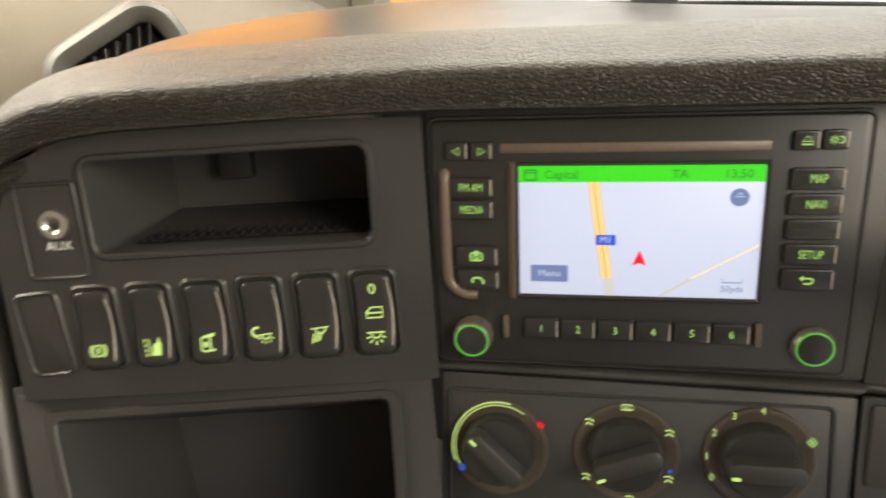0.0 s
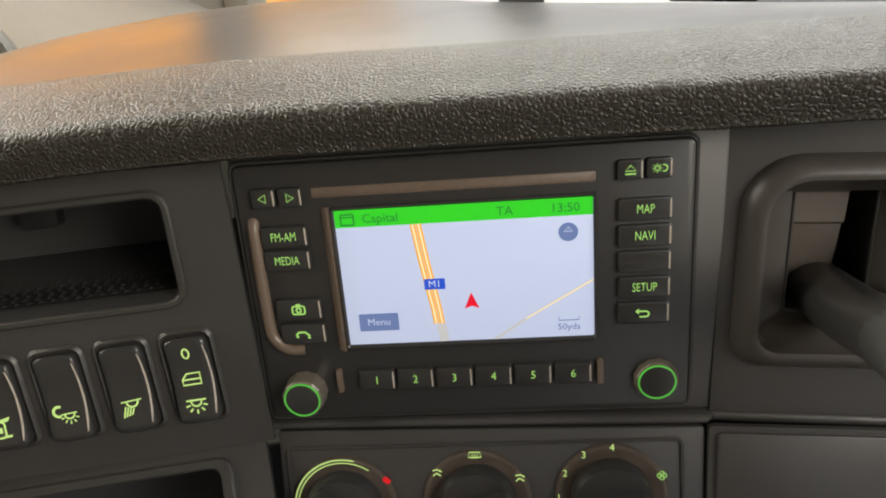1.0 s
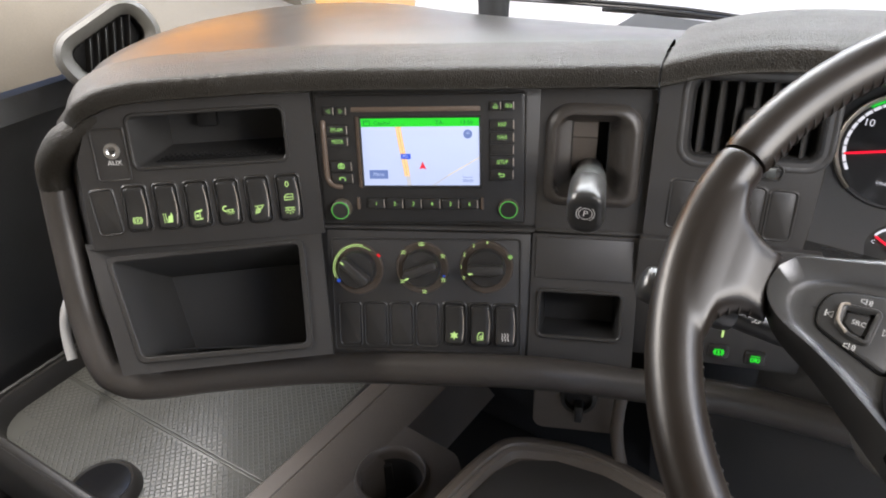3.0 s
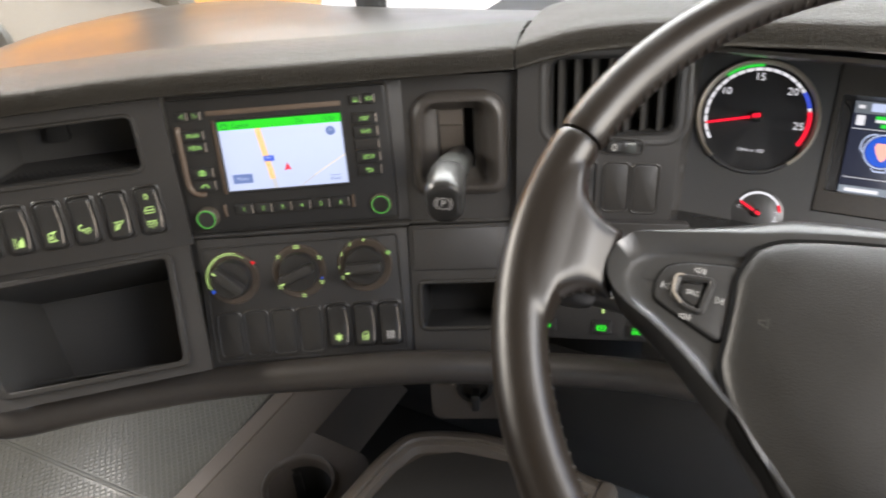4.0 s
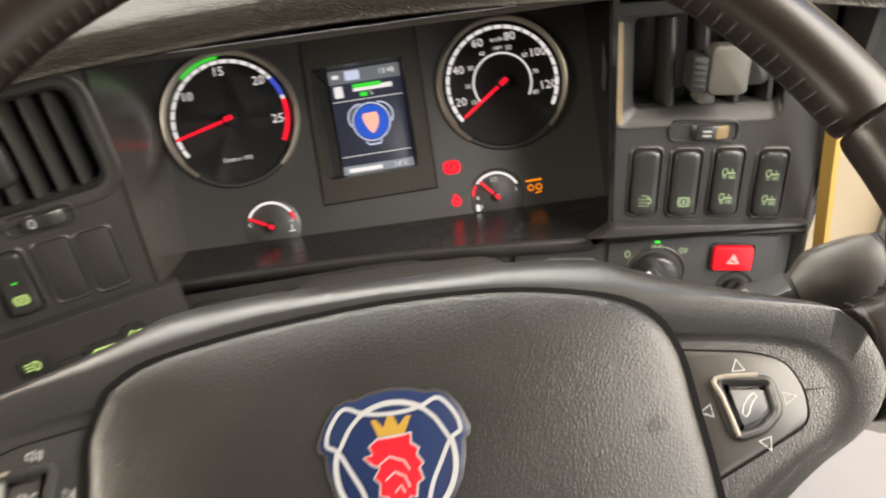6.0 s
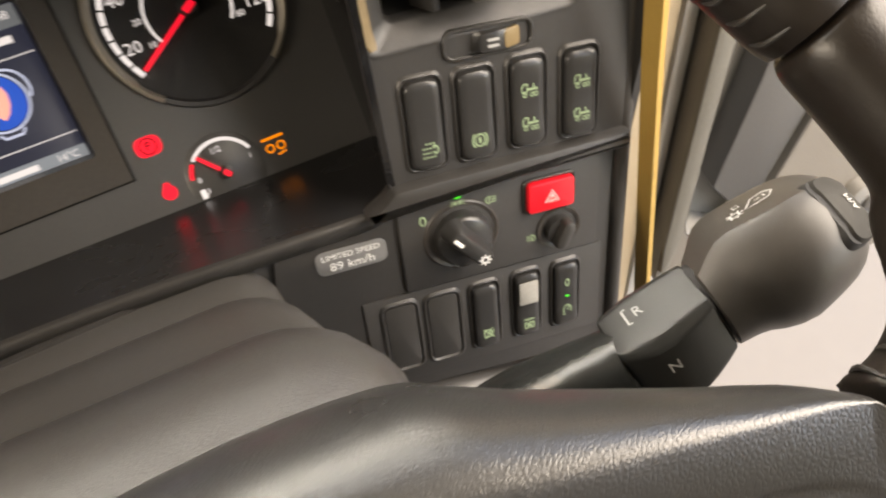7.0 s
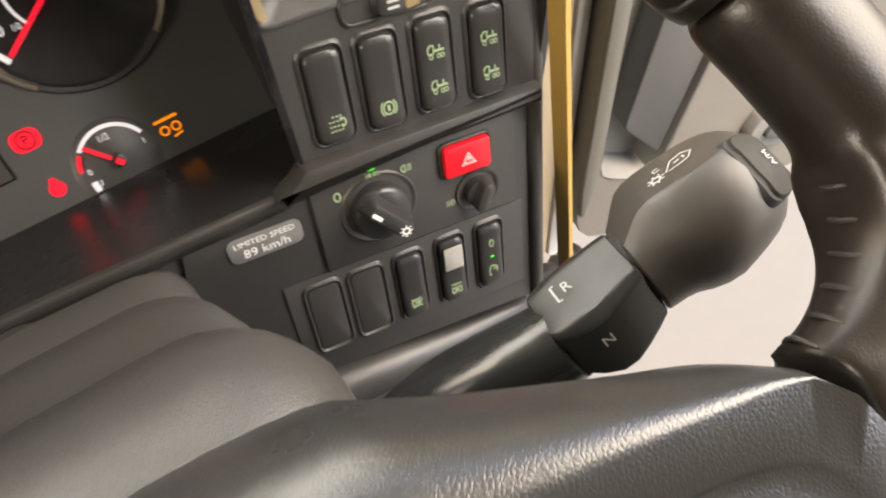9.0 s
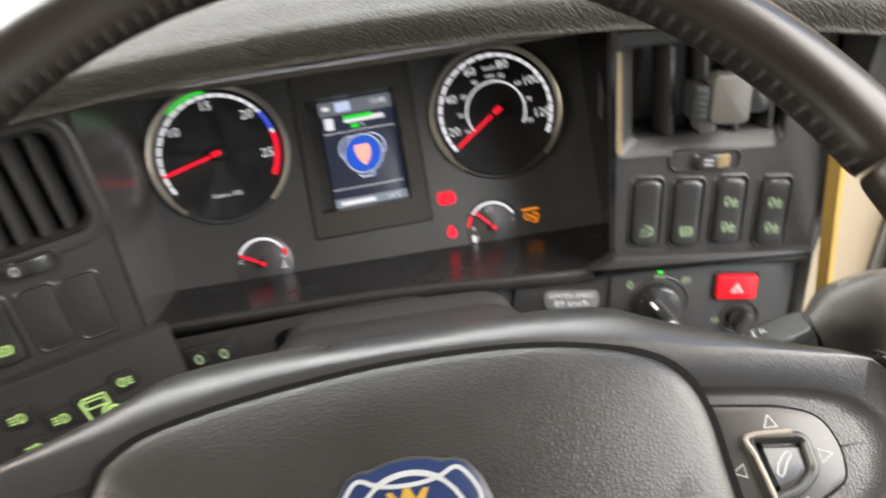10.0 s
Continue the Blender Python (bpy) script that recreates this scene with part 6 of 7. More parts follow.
lay = lambda o, z: [(x, y, z) for x, y in o]


def ccw(poly):
    """The outline turned so that it runs against the clock."""
    area = sum(a[0] * b[1] - b[0] * a[1] for a, b in zip(poly, poly[1:] + poly[:1]))
    return poly[::-1] if area < 0 else list(poly)


def rim_ring(a, tube_r, k=28):
    o = Vector((math.cos(a), math.sin(a), 0))
    return [RW * o + tube_r * (math.cos(2 * math.pi * j / k) * o) + Vector((0, 0, 0.95 * tube_r * math.sin(2 * math.pi * j / k))) for j in range(k)]


GRIPS = []
spans = ((19, 161, "rim_top"), (161, 229, "rim_grip"), (229, 311, "rim_bottom"), (311, 379, "rim_grip"))
for a0, a1, nm in spans:
    n = max(16, int((a1 - a0) / 1.0))
    rings = []
    for i in range(n + 1):
        f = i / n
        edge = 0.0012 if i in (0, n) else 0.0003 if i in (1, n - 1) else 0.0
        bulge = 0.0008 * math.sin(math.pi * f) if nm == "rim_grip" else 0.0
        rings.append(rim_ring(radians(a0 + (a1 - a0) * f + (0.15 if i == 0 else -0.15 if i == n else 0)), RT - edge + bulge))
    if nm == "rim_grip":
        GRIPS.append(rings)
        continue
    bm = B()
    loft(bm, rings)
    part(nm, bm, LEATHER, sw, "worn black leather")


def stitch(bm, p, inward, along):
    """A short raised thread loop across the leather's seam."""
    up = Vector((0, 0, 1))
    a = p + up * 0.0062 - inward * 0.0016 - along * 0.0008
    c = p - up * 0.0052 - inward * 0.0012 + along * 0.0014
    tube(bm, [a, (a + p) / 2 + inward * 0.0007, p + inward * 0.0007, (c + p) / 2 + inward * 0.0006, c], [0.0004, 0.0007, 0.0008, 0.0007, 0.0004], 6, up=along)


for a0, a1 in ((19.5, 160.5), (229.5, 310.5), (197, 228.5), (311.5, 336)):
    bm = B()
    for i in range(int((a1 - a0) / 1.95)):
        a = radians(a0 + 1.95 * (i + 0.5))
        o = Vector((math.cos(a), math.sin(a), 0))
        stitch(bm, o * (RW - RT), -o, Vector((-o.y, o.x, 0)))
    tagged(part("stitching", bm, STITCH, sw, "dark looped stitching"), kind="stuff")

# leather lobes that widen from the spokes into the rim with rounded corners
INNER = RW - RT
for s in (-1, 1):
    seam = to_hub @ Vector((s * 0.1835 - 0.003, 0.0115, -0.0175))
    ang = math.atan2(seam.y, seam.x)
    er, et = Vector((math.cos(ang), math.sin(ang), 0)), Vector((-math.sin(ang), math.cos(ang), 0)) * (1 if s > 0 else -1)
    r0 = math.hypot(seam.x, seam.y)
    edges = []
    for h, rf in ((0.0225, 0.029), (0.0232, 0.023)):
        cx = math.sqrt((INNER - rf) ** 2 - (h + rf) ** 2)
        k = INNER / (INNER - rf)
        edges.append((h, rf, cx, cx * k, (h + rf) * k))

    def reach(e, r):
        h, rf, cx, end, top = e
        if r <= cx:
            return h
        if r >= end:
            return top + (r - end) * 0.2
        return h + rf - math.sqrt(max(0.0, rf * rf - (r - cx) ** 2))

    ease = lambda v: max(0.0, min(1.0, v)) ** 2 * (3 - 2 * max(0.0, min(1.0, v)))
    stations = [r0 + (RW - r0) * (i / 22) ** 0.9 for i in range(23)]
    rings = []
    for r in stations:
        f = (r - r0) / (RW - r0)
        up, dn = reach(edges[0], r), reach(edges[1], r)
        zh = 0.0132
        zc = seam.z * (1 - min(1, f * 1.15)) ** 1.5
        ring_ = []
        for y, z in rr(up + dn, 2 * zh, zh * 0.97, 9, (up - dn) / 2, 0):
            bow = 0.0065 * (1 - (y / 0.024) ** 2) * max(0.0, 1 - 3 * f)
            far = math.hypot(r + bow, y)
            swell = 1 + 0.135 * ease((far - (RW - 0.024)) / 0.021)
            pull = min(1.0, (RW + 0.001) / far)
            ring_.append((er * (r + bow) + et * y) * pull + Vector((0, 0, zc + z * swell)))
        rings.append(ring_)
    bm = B()
    loft(bm, rings)
    loft(bm, GRIPS[0 if s < 0 else 1])
    grip = part("rim_grip", bm, LEATHER, sw, "worn black leather that widens into the spoke")
    skin = grip.modifiers.new("skin", "REMESH")
    skin.mode, skin.voxel_size, skin.use_smooth_shade = "VOXEL", 0.0016, True
    soft_ = grip.modifiers.new("soft", "SMOOTH")
    soft_.factor, soft_.iterations = 0.5, 14
    bm = B()
    for e, sign in ((edges[0], 1), (edges[1], -1)):
        h, rf, cx, end, top = e
        for i in range(6):
            a = radians(-84 + 15.5 * i)
            p = er * (cx + rf * math.cos(a)) + et * sign * (h + rf + rf * math.sin(a))
            f = (cx + rf * math.cos(a) - r0) / (RW - r0)
            inward = -(er * math.cos(a) + et * sign * math.sin(a))
            along = er * -math.sin(a) + et * sign * math.cos(a)
            stitch(bm, p + Vector((0, 0, seam.z * (1 - min(1, f * 1.15)) ** 1.5)), inward, along)
    tagged(part("lobe_stitching", bm, STITCH, sw, "dark looped stitching"), kind="stuff")

hub = [(-0.1105, 0.0355), (-0.1165, 0.018), (-0.1158, 0.0), (-0.1152, -0.0255), (-0.1145, -0.040), (-0.1085, -0.054), (-0.098, -0.069), (-0.082, -0.086), (-0.05, -0.112), (0.05, -0.112), (0.082, -0.086), (0.098, -0.069), (0.1085, -0.054), (0.1140, -0.040), (0.1145, -0.022), (0.1138, 0.0), (0.1130, 0.0215), (0.1075, 0.036), (0.096, 0.0455), (0.075, 0.0525), (0.045, 0.0572), (0, 0.0582), (-0.045, 0.0545), (-0.08, 0.049), (-0.099, 0.0435)]
hub = ccw([(p.x, p.y) for p in smooth_path([(x, y, 0) for x, y in hub + hub[:1]], 3)][:-1])
bm = B()
curve = lambda x: 1 - 0.62 * min(1.1, abs(x) / 0.18) ** 2
base = lambda x, y: -0.0090 * curve(x) if y > -0.02 else -0.0090 * curve(x) - 0.06 * (-0.02 - y)
lift = lambda o, dz: [(x, y, base(x, y) + dz) for x, y in o]
dome = lambda s, z, f: [(x * s, -0.03 + (y + 0.03) * s, z + f * (base(x, y) + 0.0048 - z)) for x, y in hub]
loft(bm, [lay(hub, -0.045), lift(hub, -0.0012), lift(grow(hub, -0.0006), 0.0007), lift(grow(hub, -0.0018), 0.0020), lift(grow(hub, -0.0045), 0.0034), lift(grow(hub, -0.0085), 0.0046), dome(0.85, -0.0012, 0.42), dome(0.72, 0.0003, 0.12), dome(0.5, 0.0009, 0), dome(0.25, 0.001, 0)], True, True)
part("airbag_cover", bm, HUB, sw, "grained grey-black airbag cover", m=to_hub)
# dark joint round the cover
bm = B()
gap = [(x * (1 + 0.0019 / max(0.04, abs(x)) if abs(x) > 0.09 else 1.012), y + (0.0013 if y > 0.03 else 0.0)) for x, y in hub]
loft(bm, [lay(gap, -0.04), lift(gap, 0.0009), lift(grow(hub, -0.001), 0.0009)], True, True)
part("cover_gap", bm, GAP, sw, m=to_hub)
# shell behind the cover: a broad rounded body whose top shows over the cover
EDGE = [(0.0, 0.0600, 0.081), (0.05, 0.0570, 0.0825), (0.09, 0.0495, 0.0785), (0.105, 0.0460, 0.0715), (0.12, 0.0430, 0.0632), (0.14, 0.0390, 0.0535), (0.158, 0.0350, 0.0450), (0.171, 0.0322, 0.0392), (0.179, 0.0295, 0.0335)]
LOW = [(0.1855, 0.0215), (0.188, 0.0095), (0.186, -0.001), (0.179, -0.0105), (0.168, -0.0180), (0.155, -0.0245), (0.14, -0.034), (0.124, -0.046), (0.111, -0.056), (0.098, -0.066), (0.083, -0.083), (0.05, -0.111), (0.0, -0.118)]


RIDGE = [(0.0, 0.050), (0.05, 0.048), (0.09, 0.036), (0.105, 0.0322), (0.12, 0.0302), (0.14, 0.0268), (0.154, 0.0238), (0.1645, 0.0200), (0.1705, 0.0165)]
RIDGE_LOW = [(0.1755, 0.0105), (0.1770, 0.0030), (0.1755, -0.0045), (0.1710, -0.0120), (0.164, -0.0172), (0.152, -0.0232), (0.138, -0.0322), (0.122, -0.0442), (0.109, -0.0542), (0.096, -0.0638), (0.081, -0.0808), (0.05, -0.108), (0.0, -0.115)]


def both_sides(half, n):
    mirrored = [Vector((-p.x, p.y, 0)) for p in reversed(half[1:-1])]
    return [(p.x - 0.003 * abs(p.x) / 0.18, p.y, n * curve(p.x)) for p in half + mirrored][::-1]


def shell_ring(f, n):
    up = [Vector((x, a + (b - a) * f, 0)) for x, a, b in EDGE]
    return both_sides(smooth_path(up, 3) + smooth_path([Vector((x, y, 0)) for x, y in LOW], 3), n)


def ridge_ring(inset, n):
    half = smooth_path([Vector((x, y, 0)) for x, y in RIDGE], 3) + smooth_path([Vector((x, y, 0)) for x, y in RIDGE_LOW], 3)
    return both_sides([Vector((p.x * (1 - inset * 0.55), p.y - inset * (p.y - 0.002), 0)) for p in half], n)


bm = B()
flat_ring = lambda k: [(x, 0.002 + (y - 0.002) * k, z) for x, y, z in ridge_ring(0.10, -0.0140)]
loft(bm, [flat_ring(k) for k in (0.02, 0.3, 0.65)] + [ridge_ring(0.10, -0.0140), ridge_ring(0.055, -0.0136), ridge_ring(0.025, -0.0118), ridge_ring(0.0, -0.0098)] + [shell_ring(f, n) for f, n in ((-0.04, -0.0088), (0.06, -0.0084), (0.14, -0.0090), (0.25, -0.0105), (0.38, -0.0132), (0.52, -0.0175), (0.65, -0.0228), (0.77, -0.0295), (0.87, -0.0375), (0.94, -0.0465), (1.0, -0.062), (0.97, -0.08))], False, True)
part("spoke_shell", bm, SPOKE, sw, "satin grained dark plastic spokes", m=to_hub, angle=70)
for s in (-1, 1):
    side_ = lambda pts: ccw([(s * x - 0.003, y) for x, y in pts])
    mid = Matrix.Translation((s * 0.1365 - 0.003, 0, -0.0082)) @ pose(0, 0, 0, 0, -3.9 * s, 0)
    pod = [(x - (s * 0.1365 - 0.003), y) for x, y in side_([(0.1135, 0.0238), (0.1430, 0.0185), (0.1545, 0.0135), (0.1580, 0.0015), (0.1560, -0.0092), (0.1485, -0.0128), (0.1145, -0.0268)])]
    pod = rounded(pod, 0.006, 4)
    bm = B()
    plate(bm, grow(pod, 0.0010), -0.008, 0.0004, 0.0002)
    part("pod_gap", bm, GAP, sw, m=to_hub @ mid)
    bm = B()
    plate(bm, pod, -0.006, 0.0018, 0.0012)
    p_ = part("button_pod", bm, BUTTON if s < 0 else WINGR, sw, "black button pod with pale symbols", m=to_hub @ mid)
    cx, cy, lz = -s * 0.0007, -0.0005, 0.0036
    trap = rounded(ccw([(cx + s * x, cy + y) for x, y in ((0.0098, 0.0075), (-0.0088, 0.0100), (-0.0066, -0.0112), (0.0030, -0.0095), (0.0100, -0.0040))]), 0.0026, 4)
    bm = B()
    loft(bm, [lay(grow(trap, 0.0024), lz - 0.003), lay(grow(trap, 0.0020), lz - 0.0002), lay(grow(trap, 0.0012), lz + 0.0010), lay(grow(trap, 0.0), lz + 0.0011), lay(grow(trap, -0.0011), lz + 0.0003), lay(grow(trap, -0.0019), lz - 0.0016), lay(grow(trap, -0.0024), lz - 0.0024)], False, False)
    part("toggle_frame", bm, BUTTON, p_)
    # handled corner of the frame, worn pale
    out = 1 if s < 0 else -1
    run = [(cx + s * out * x, cy + y) for x, y in (((0.0070, 0.0092), (0.0108, 0.0080), (0.0112, 0.0030), (0.0100, -0.0035), (0.0045, -0.0090)) if s < 0 else ((-0.0060, 0.0098), (0.0092, 0.0106), (0.0086, 0.0040), (0.0074, -0.0040), (0.0064, -0.0112)))]
    bm = B()
    tube(bm, smooth_path([(x, y, lz + 0.0005) for x, y in run], 4), 0.0010, 8)
    part("pale_edge", bm, WORNEDGE, p_, "worn pale edge")
    bm = B()
    plate(bm, grow(trap, -0.0028), lz - 0.004, lz - 0.0008, 0.0008)
    part("toggle", bm, BUTTON, p_)
    if s < 0:
        lettering("lettering", "SRC", 0.0044, at(cx + 0.0003, cy - 0.0005, lz - 0.0006), GREY_INK, p_)
    else:
        symbol("handset", p_, at(cx, cy - 0.0005, lz - 0.0009), GREY_INK, 0.9)
    marks = (("volume", 0.0005, 0.0152), ("back", -0.0155, 0.0005), ("forward", 0.0150, -0.0008), ("volume", -0.0010, -0.0158)) if s < 0 else (("tri", 0.0005, 0.0148), ("tri", -0.0150, -0.0005), ("tri", 0.0158, 0.0005), ("tri", 0.0035, -0.0150))
    for kind, dx, dy in marks:
        turn = math.degrees(math.atan2(dy, dx)) - 90 if s > 0 else 0
        symbol(kind, p_, at(cx + dx, cy + dy, 0.0017, turn), GREY_INK, 0.95 if s < 0 else 1.05)
    # faint moulded horn marks on the cover
    symbol("horn", sw, to_hub @ at(s * 0.098, -0.004 if s > 0 else -0.012, 0.0004, 15 if s > 0 else 0), HUBMARK, 1.2)
# emblem, as plain shapes: a rounded three-cornered badge with interlaced silver lines
BADGE = [(0.0, 0.0262), (0.0075, 0.0254), (0.0130, 0.0236), (0.0168, 0.0238), (0.0205, 0.0222), (0.0245, 0.0168), (0.0272, 0.0096), (0.0268, 0.0075), (0.0248, 0.0058), (0.0242, 0.0), (0.0222, -0.0072), (0.0180, -0.0142), (0.0124, -0.0190), (0.0112, -0.0222), (0.0098, -0.0256), (0.0050, -0.0268), (0.0, -0.0270)]
badge = ccw(BADGE + [(-x, y) for x, y in BADGE[-2:0:-1]])
bm = B()
plate(bm, grow(badge, 0.0012), 0.0, 0.0014, 0.0006)
em = part("emblem", bm, BEZEL, sw, "navy badge with interlaced silver lines", m=to_hub @ at(0.0016, -0.0062, 0.0008))
bm = B()
plate(bm, badge, 0.0008, 0.0020, 0.0004)
part("enamel", bm, EMBLEM_BLUE, em)
EZ = 0.0022
CIRCLE = 0.0215
for k, (a0, a1) in enumerate(((56, 124), (163, 238), (302, 377))):
    drawn("ring_arc", lambda b: band(b, CIRCLE - 0.0009, CIRCLE + 0.0011, a0, a1, EZ + 0.0002, 16), SILVERLINE, em)
for pts in (
    [(-0.0246, 0.0085), (-0.0240, 0.0130), (-0.0205, 0.0190), (-0.0168, 0.0214), (-0.0110, 0.0190), (-0.0040, 0.0178), (0.0040, 0.0178), (0.0110, 0.0190), (0.0168, 0.0214), (0.0205, 0.0190), (0.0240, 0.0130), (0.0246, 0.0085)],
    [(-0.0246, 0.0085), (-0.0205, 0.0060), (-0.0165, -0.0010), (-0.0125, -0.0085), (-0.0100, -0.0165), (-0.0085, -0.0225), (0.0, -0.0240), (0.0085, -0.0225), (0.0100, -0.0165), (0.0125, -0.0085), (0.0165, -0.0010), (0.0205, 0.0060), (0.0246, 0.0085)],
    [(-0.0112, 0.0186), (-0.0158, 0.0140), (-0.0190, 0.0085), (-0.0204, 0.0062)],
    [(0.0112, 0.0186), (0.0158, 0.0140), (0.0190, 0.0085), (0.0204, 0.0062)],
    [(-0.0104, -0.0172), (-0.0050, -0.0196), (0.0, -0.0202), (0.0050, -0.0196), (0.0100, -0.0172)],
):
    drawn("silver_line", lambda b: line(b, [(p.x, p.y) for p in smooth_path([(*p, 0) for p in pts], 3)], 0.0015, EZ), SILVERLINE, em)
drawn("crown_shape", lambda b: (shape(b, [(-0.0056, 0.0098), (0.0040, 0.0098), (0.0070, 0.0160), (0.0050, 0.0162), (0.0022, 0.0130), (0.0004, 0.0168), (-0.0018, 0.0168), (-0.0034, 0.0130), (-0.0062, 0.0162), (-0.0080, 0.0160)], EZ)), EMBLEM_GOLD, em)
# plain flame-edged red shape with a pale outline
FLAME = [(-0.0060, 0.0088), (0.0030, 0.0092), (0.0062, 0.0098), (0.0058, 0.0064), (0.0086, 0.0040), (0.0074, 0.0022), (0.0096, -0.0012), (0.0080, -0.0026), (0.0092, -0.0066), (0.0070, -0.0076), (0.0062, -0.0122), (0.0040, -0.0116), (0.0020, -0.0162), (0.0, -0.0178), (-0.0010, -0.0140), (-0.0032, -0.0152), (-0.0034, -0.0112), (-0.0064, -0.0106), (-0.0058, -0.0066), (-0.0078, -0.0044), (-0.0056, -0.0012), (-0.0084, 0.0004), (-0.0112, 0.0030), (-0.0078, 0.0036), (-0.0090, 0.0066)]
drawn("flame_outline", lambda b: shape(b, grow(ccw(FLAME), 0.0007), EZ), SILVERLINE, em)
drawn("flame_shape", lambda b: shape(b, grow(ccw(FLAME), -0.0001), EZ + 0.0002), EMBLEM_RED, em)
for pts in ([(-0.0064, -0.0004), (-0.0020, 0.0024), (0.0030, 0.0004), (0.0050, -0.0030)], [(-0.0040, -0.0056), (-0.0005, -0.0030), (0.0030, -0.0050), (0.0044, -0.0088)], [(-0.0010, -0.0100), (0.0012, -0.0078), (0.0026, -0.0104)]):
    drawn("pale_line", lambda b: line(b, pts, 0.0006, EZ + 0.0004), SILVERLINE, em)

# ---- stalks ----
gs = thing("gear_stalk", pose(0, 0, 0), "dark grey gear selector stalk with a rounded knob", "gear stalk")
o = Vector((0.165, 0.103, 0.789))
d = (Vector((0.246, 0.096, 0.826)) - Vector((0.165, 0.102, 0.789))).normalized()
side = Vector((-0.35, -0.28, 0.89))
side = (side - d * side.dot(d)).normalized()
cross = d.cross(side)
q = Matrix((side, cross, d)).transposed().to_4x4()
q.translation = o
bm = B()
arm = [(0.1745, 0.0978, 0.7935), (0.1620, 0.1022, 0.7838), (0.1485, 0.1085, 0.7730), (0.1345, 0.1152, 0.7605), (0.1215, 0.1210, 0.7440), (0.1066, 0.1260, 0.7180), (0.095, 0.13, 0.69)]
arm = smooth_path(arm, 5)
tube(bm, arm, [0.0142 + 0.0016 * min(1, i / 6) - 0.0002 * max(0, i - 12) for i in range(len(arm))], 28, up=cross)
part("arm", bm, STALK, gs, "glossy black arm")


def support(a, b, c, f):
    """How far an oval with the given half axes and shifted centre reaches in direction f."""
    u, v = math.cos(radians(f)), math.sin(radians(f))
    return math.hypot(b * u, a * v) + c * v


def faceted(bm, stations, facets, k=120, shut=False):
    """A bar along z of oval section with flat sides: stations (z, near half, far half, side half)."""
    rings = []
    for z, up, down, broad in stations:
        a, c = (up + down) / 2, (down - up) / 2
        ring_ = []
        for i in range(k):
            th = 2 * math.pi * i / k
            x, y = broad * math.cos(th), c + a * math.sin(th)
            for f, depth in facets:
                u, v = math.cos(radians(f)), math.sin(radians(f))
                over = x * u + y * v - depth * support(a, broad, c, f)
                if over > 0:
                    x, y = x - over * u, y - over * v
            ring_.append((x, y, z))
        rings.append(ring_)
    loft(bm, rings, True, shut)


bm = B()
RING = [(0.007, 0.0125, 0.013, 0.0135), (0.0078, 0.0138, 0.0155, 0.0152), (0.0095, 0.0143, 0.018, 0.0162), (0.013, 0.0149, 0.0208, 0.0170), (0.0185, 0.0156, 0.0236, 0.0178), (0.024, 0.0156, 0.0238, 0.0180), (0.030, 0.0154, 0.0220, 0.0176), (0.036, 0.0152, 0.0196, 0.0168), (0.040, 0.0149, 0.0177, 0.0160), (0.0407, 0.0142, 0.0168, 0.0152)]
FLATS = [(-32, 0.84), (44, 0.84), (112, 0.92), (-105, 0.96), (-170, 0.9)]
faceted(bm, RING, FLATS)
ring = part("selector_ring", bm, RINGBLACK, gs, "turning ring with pale letters", m=q, angle=24)
bm = B()
lathe(bm, [(0.0138, 0.0400), (0.0138, 0.0425)], 32)
part("ring_gap", bm, DARK, gs, m=q)
bm = B()
faceted(bm, [(0.0415, 0.0142, 0.0166, 0.0146), (0.0421, 0.0152, 0.0172, 0.0156), (0.045, 0.0176, 0.0174, 0.0163), (0.0485, 0.0208, 0.0177, 0.0172), (0.052, 0.0234, 0.0185, 0.0186), (0.056, 0.0246, 0.0204, 0.0202), (0.061, 0.0245, 0.0219, 0.0218), (0.0665, 0.0241, 0.0224, 0.0226), (0.072, 0.0235, 0.0214, 0.0226), (0.077, 0.0230, 0.0203, 0.0217), (0.082, 0.0220, 0.0189, 0.0200), (0.0865, 0.0206, 0.0167, 0.0174), (0.090, 0.0186, 0.0137, 0.0142), (0.093, 0.0160, 0.0098, 0.0105), (0.0952, 0.0125, 0.0055, 0.0068), (0.0962, 0.007, 0.001, 0.003)], [(-58, 0.84)], shut=True)
knob = part("knob", bm, KNOB, gs, "rounded dark grey knob", m=q, angle=24)


def sticker(p, normal, up):
    n = normal.normalized()
    y = (up - n * up.dot(n)).normalized()
    m = Matrix((y.cross(n), y, n)).transposed().to_4x4()
    m.translation = p
    return m


def round_stalk(z, deg, r):
    n = side * math.cos(radians(deg)) + cross * math.sin(radians(deg))
    t = -side * math.sin(radians(deg)) + cross * math.cos(radians(deg))
    return sticker(o + d * z + n * r, n, -t)


lettering("lettering", "R", 0.0056, q.inverted() @ round_stalk(0.0205, -32, 0.0148), GREY_INK, ring)
drawn("bracket", lambda b: line(b, [(-0.0022, -0.0035), (-0.0035, -0.0035), (-0.0035, 0.003), (-0.0022, 0.003)], 0.0007, 0.0003), GREY_INK, ring, q.inverted() @ round_stalk(0.0195, -32, 0.0148))
lettering("lettering", "N", 0.0056, q.inverted() @ round_stalk(0.0205, 44, 0.0190), GREY_INK, ring)
bm = B()
line(bm, [(-0.0025, 0), (0.0025, 0)], 0.0008)
part("mark", bm, WHITE, gs, m=round_stalk(0.0035, 42, 0.0135))
tm = sticker(o + d * 0.0888 + side * 0.0146, d * 0.70 + side * 0.71, -cross)


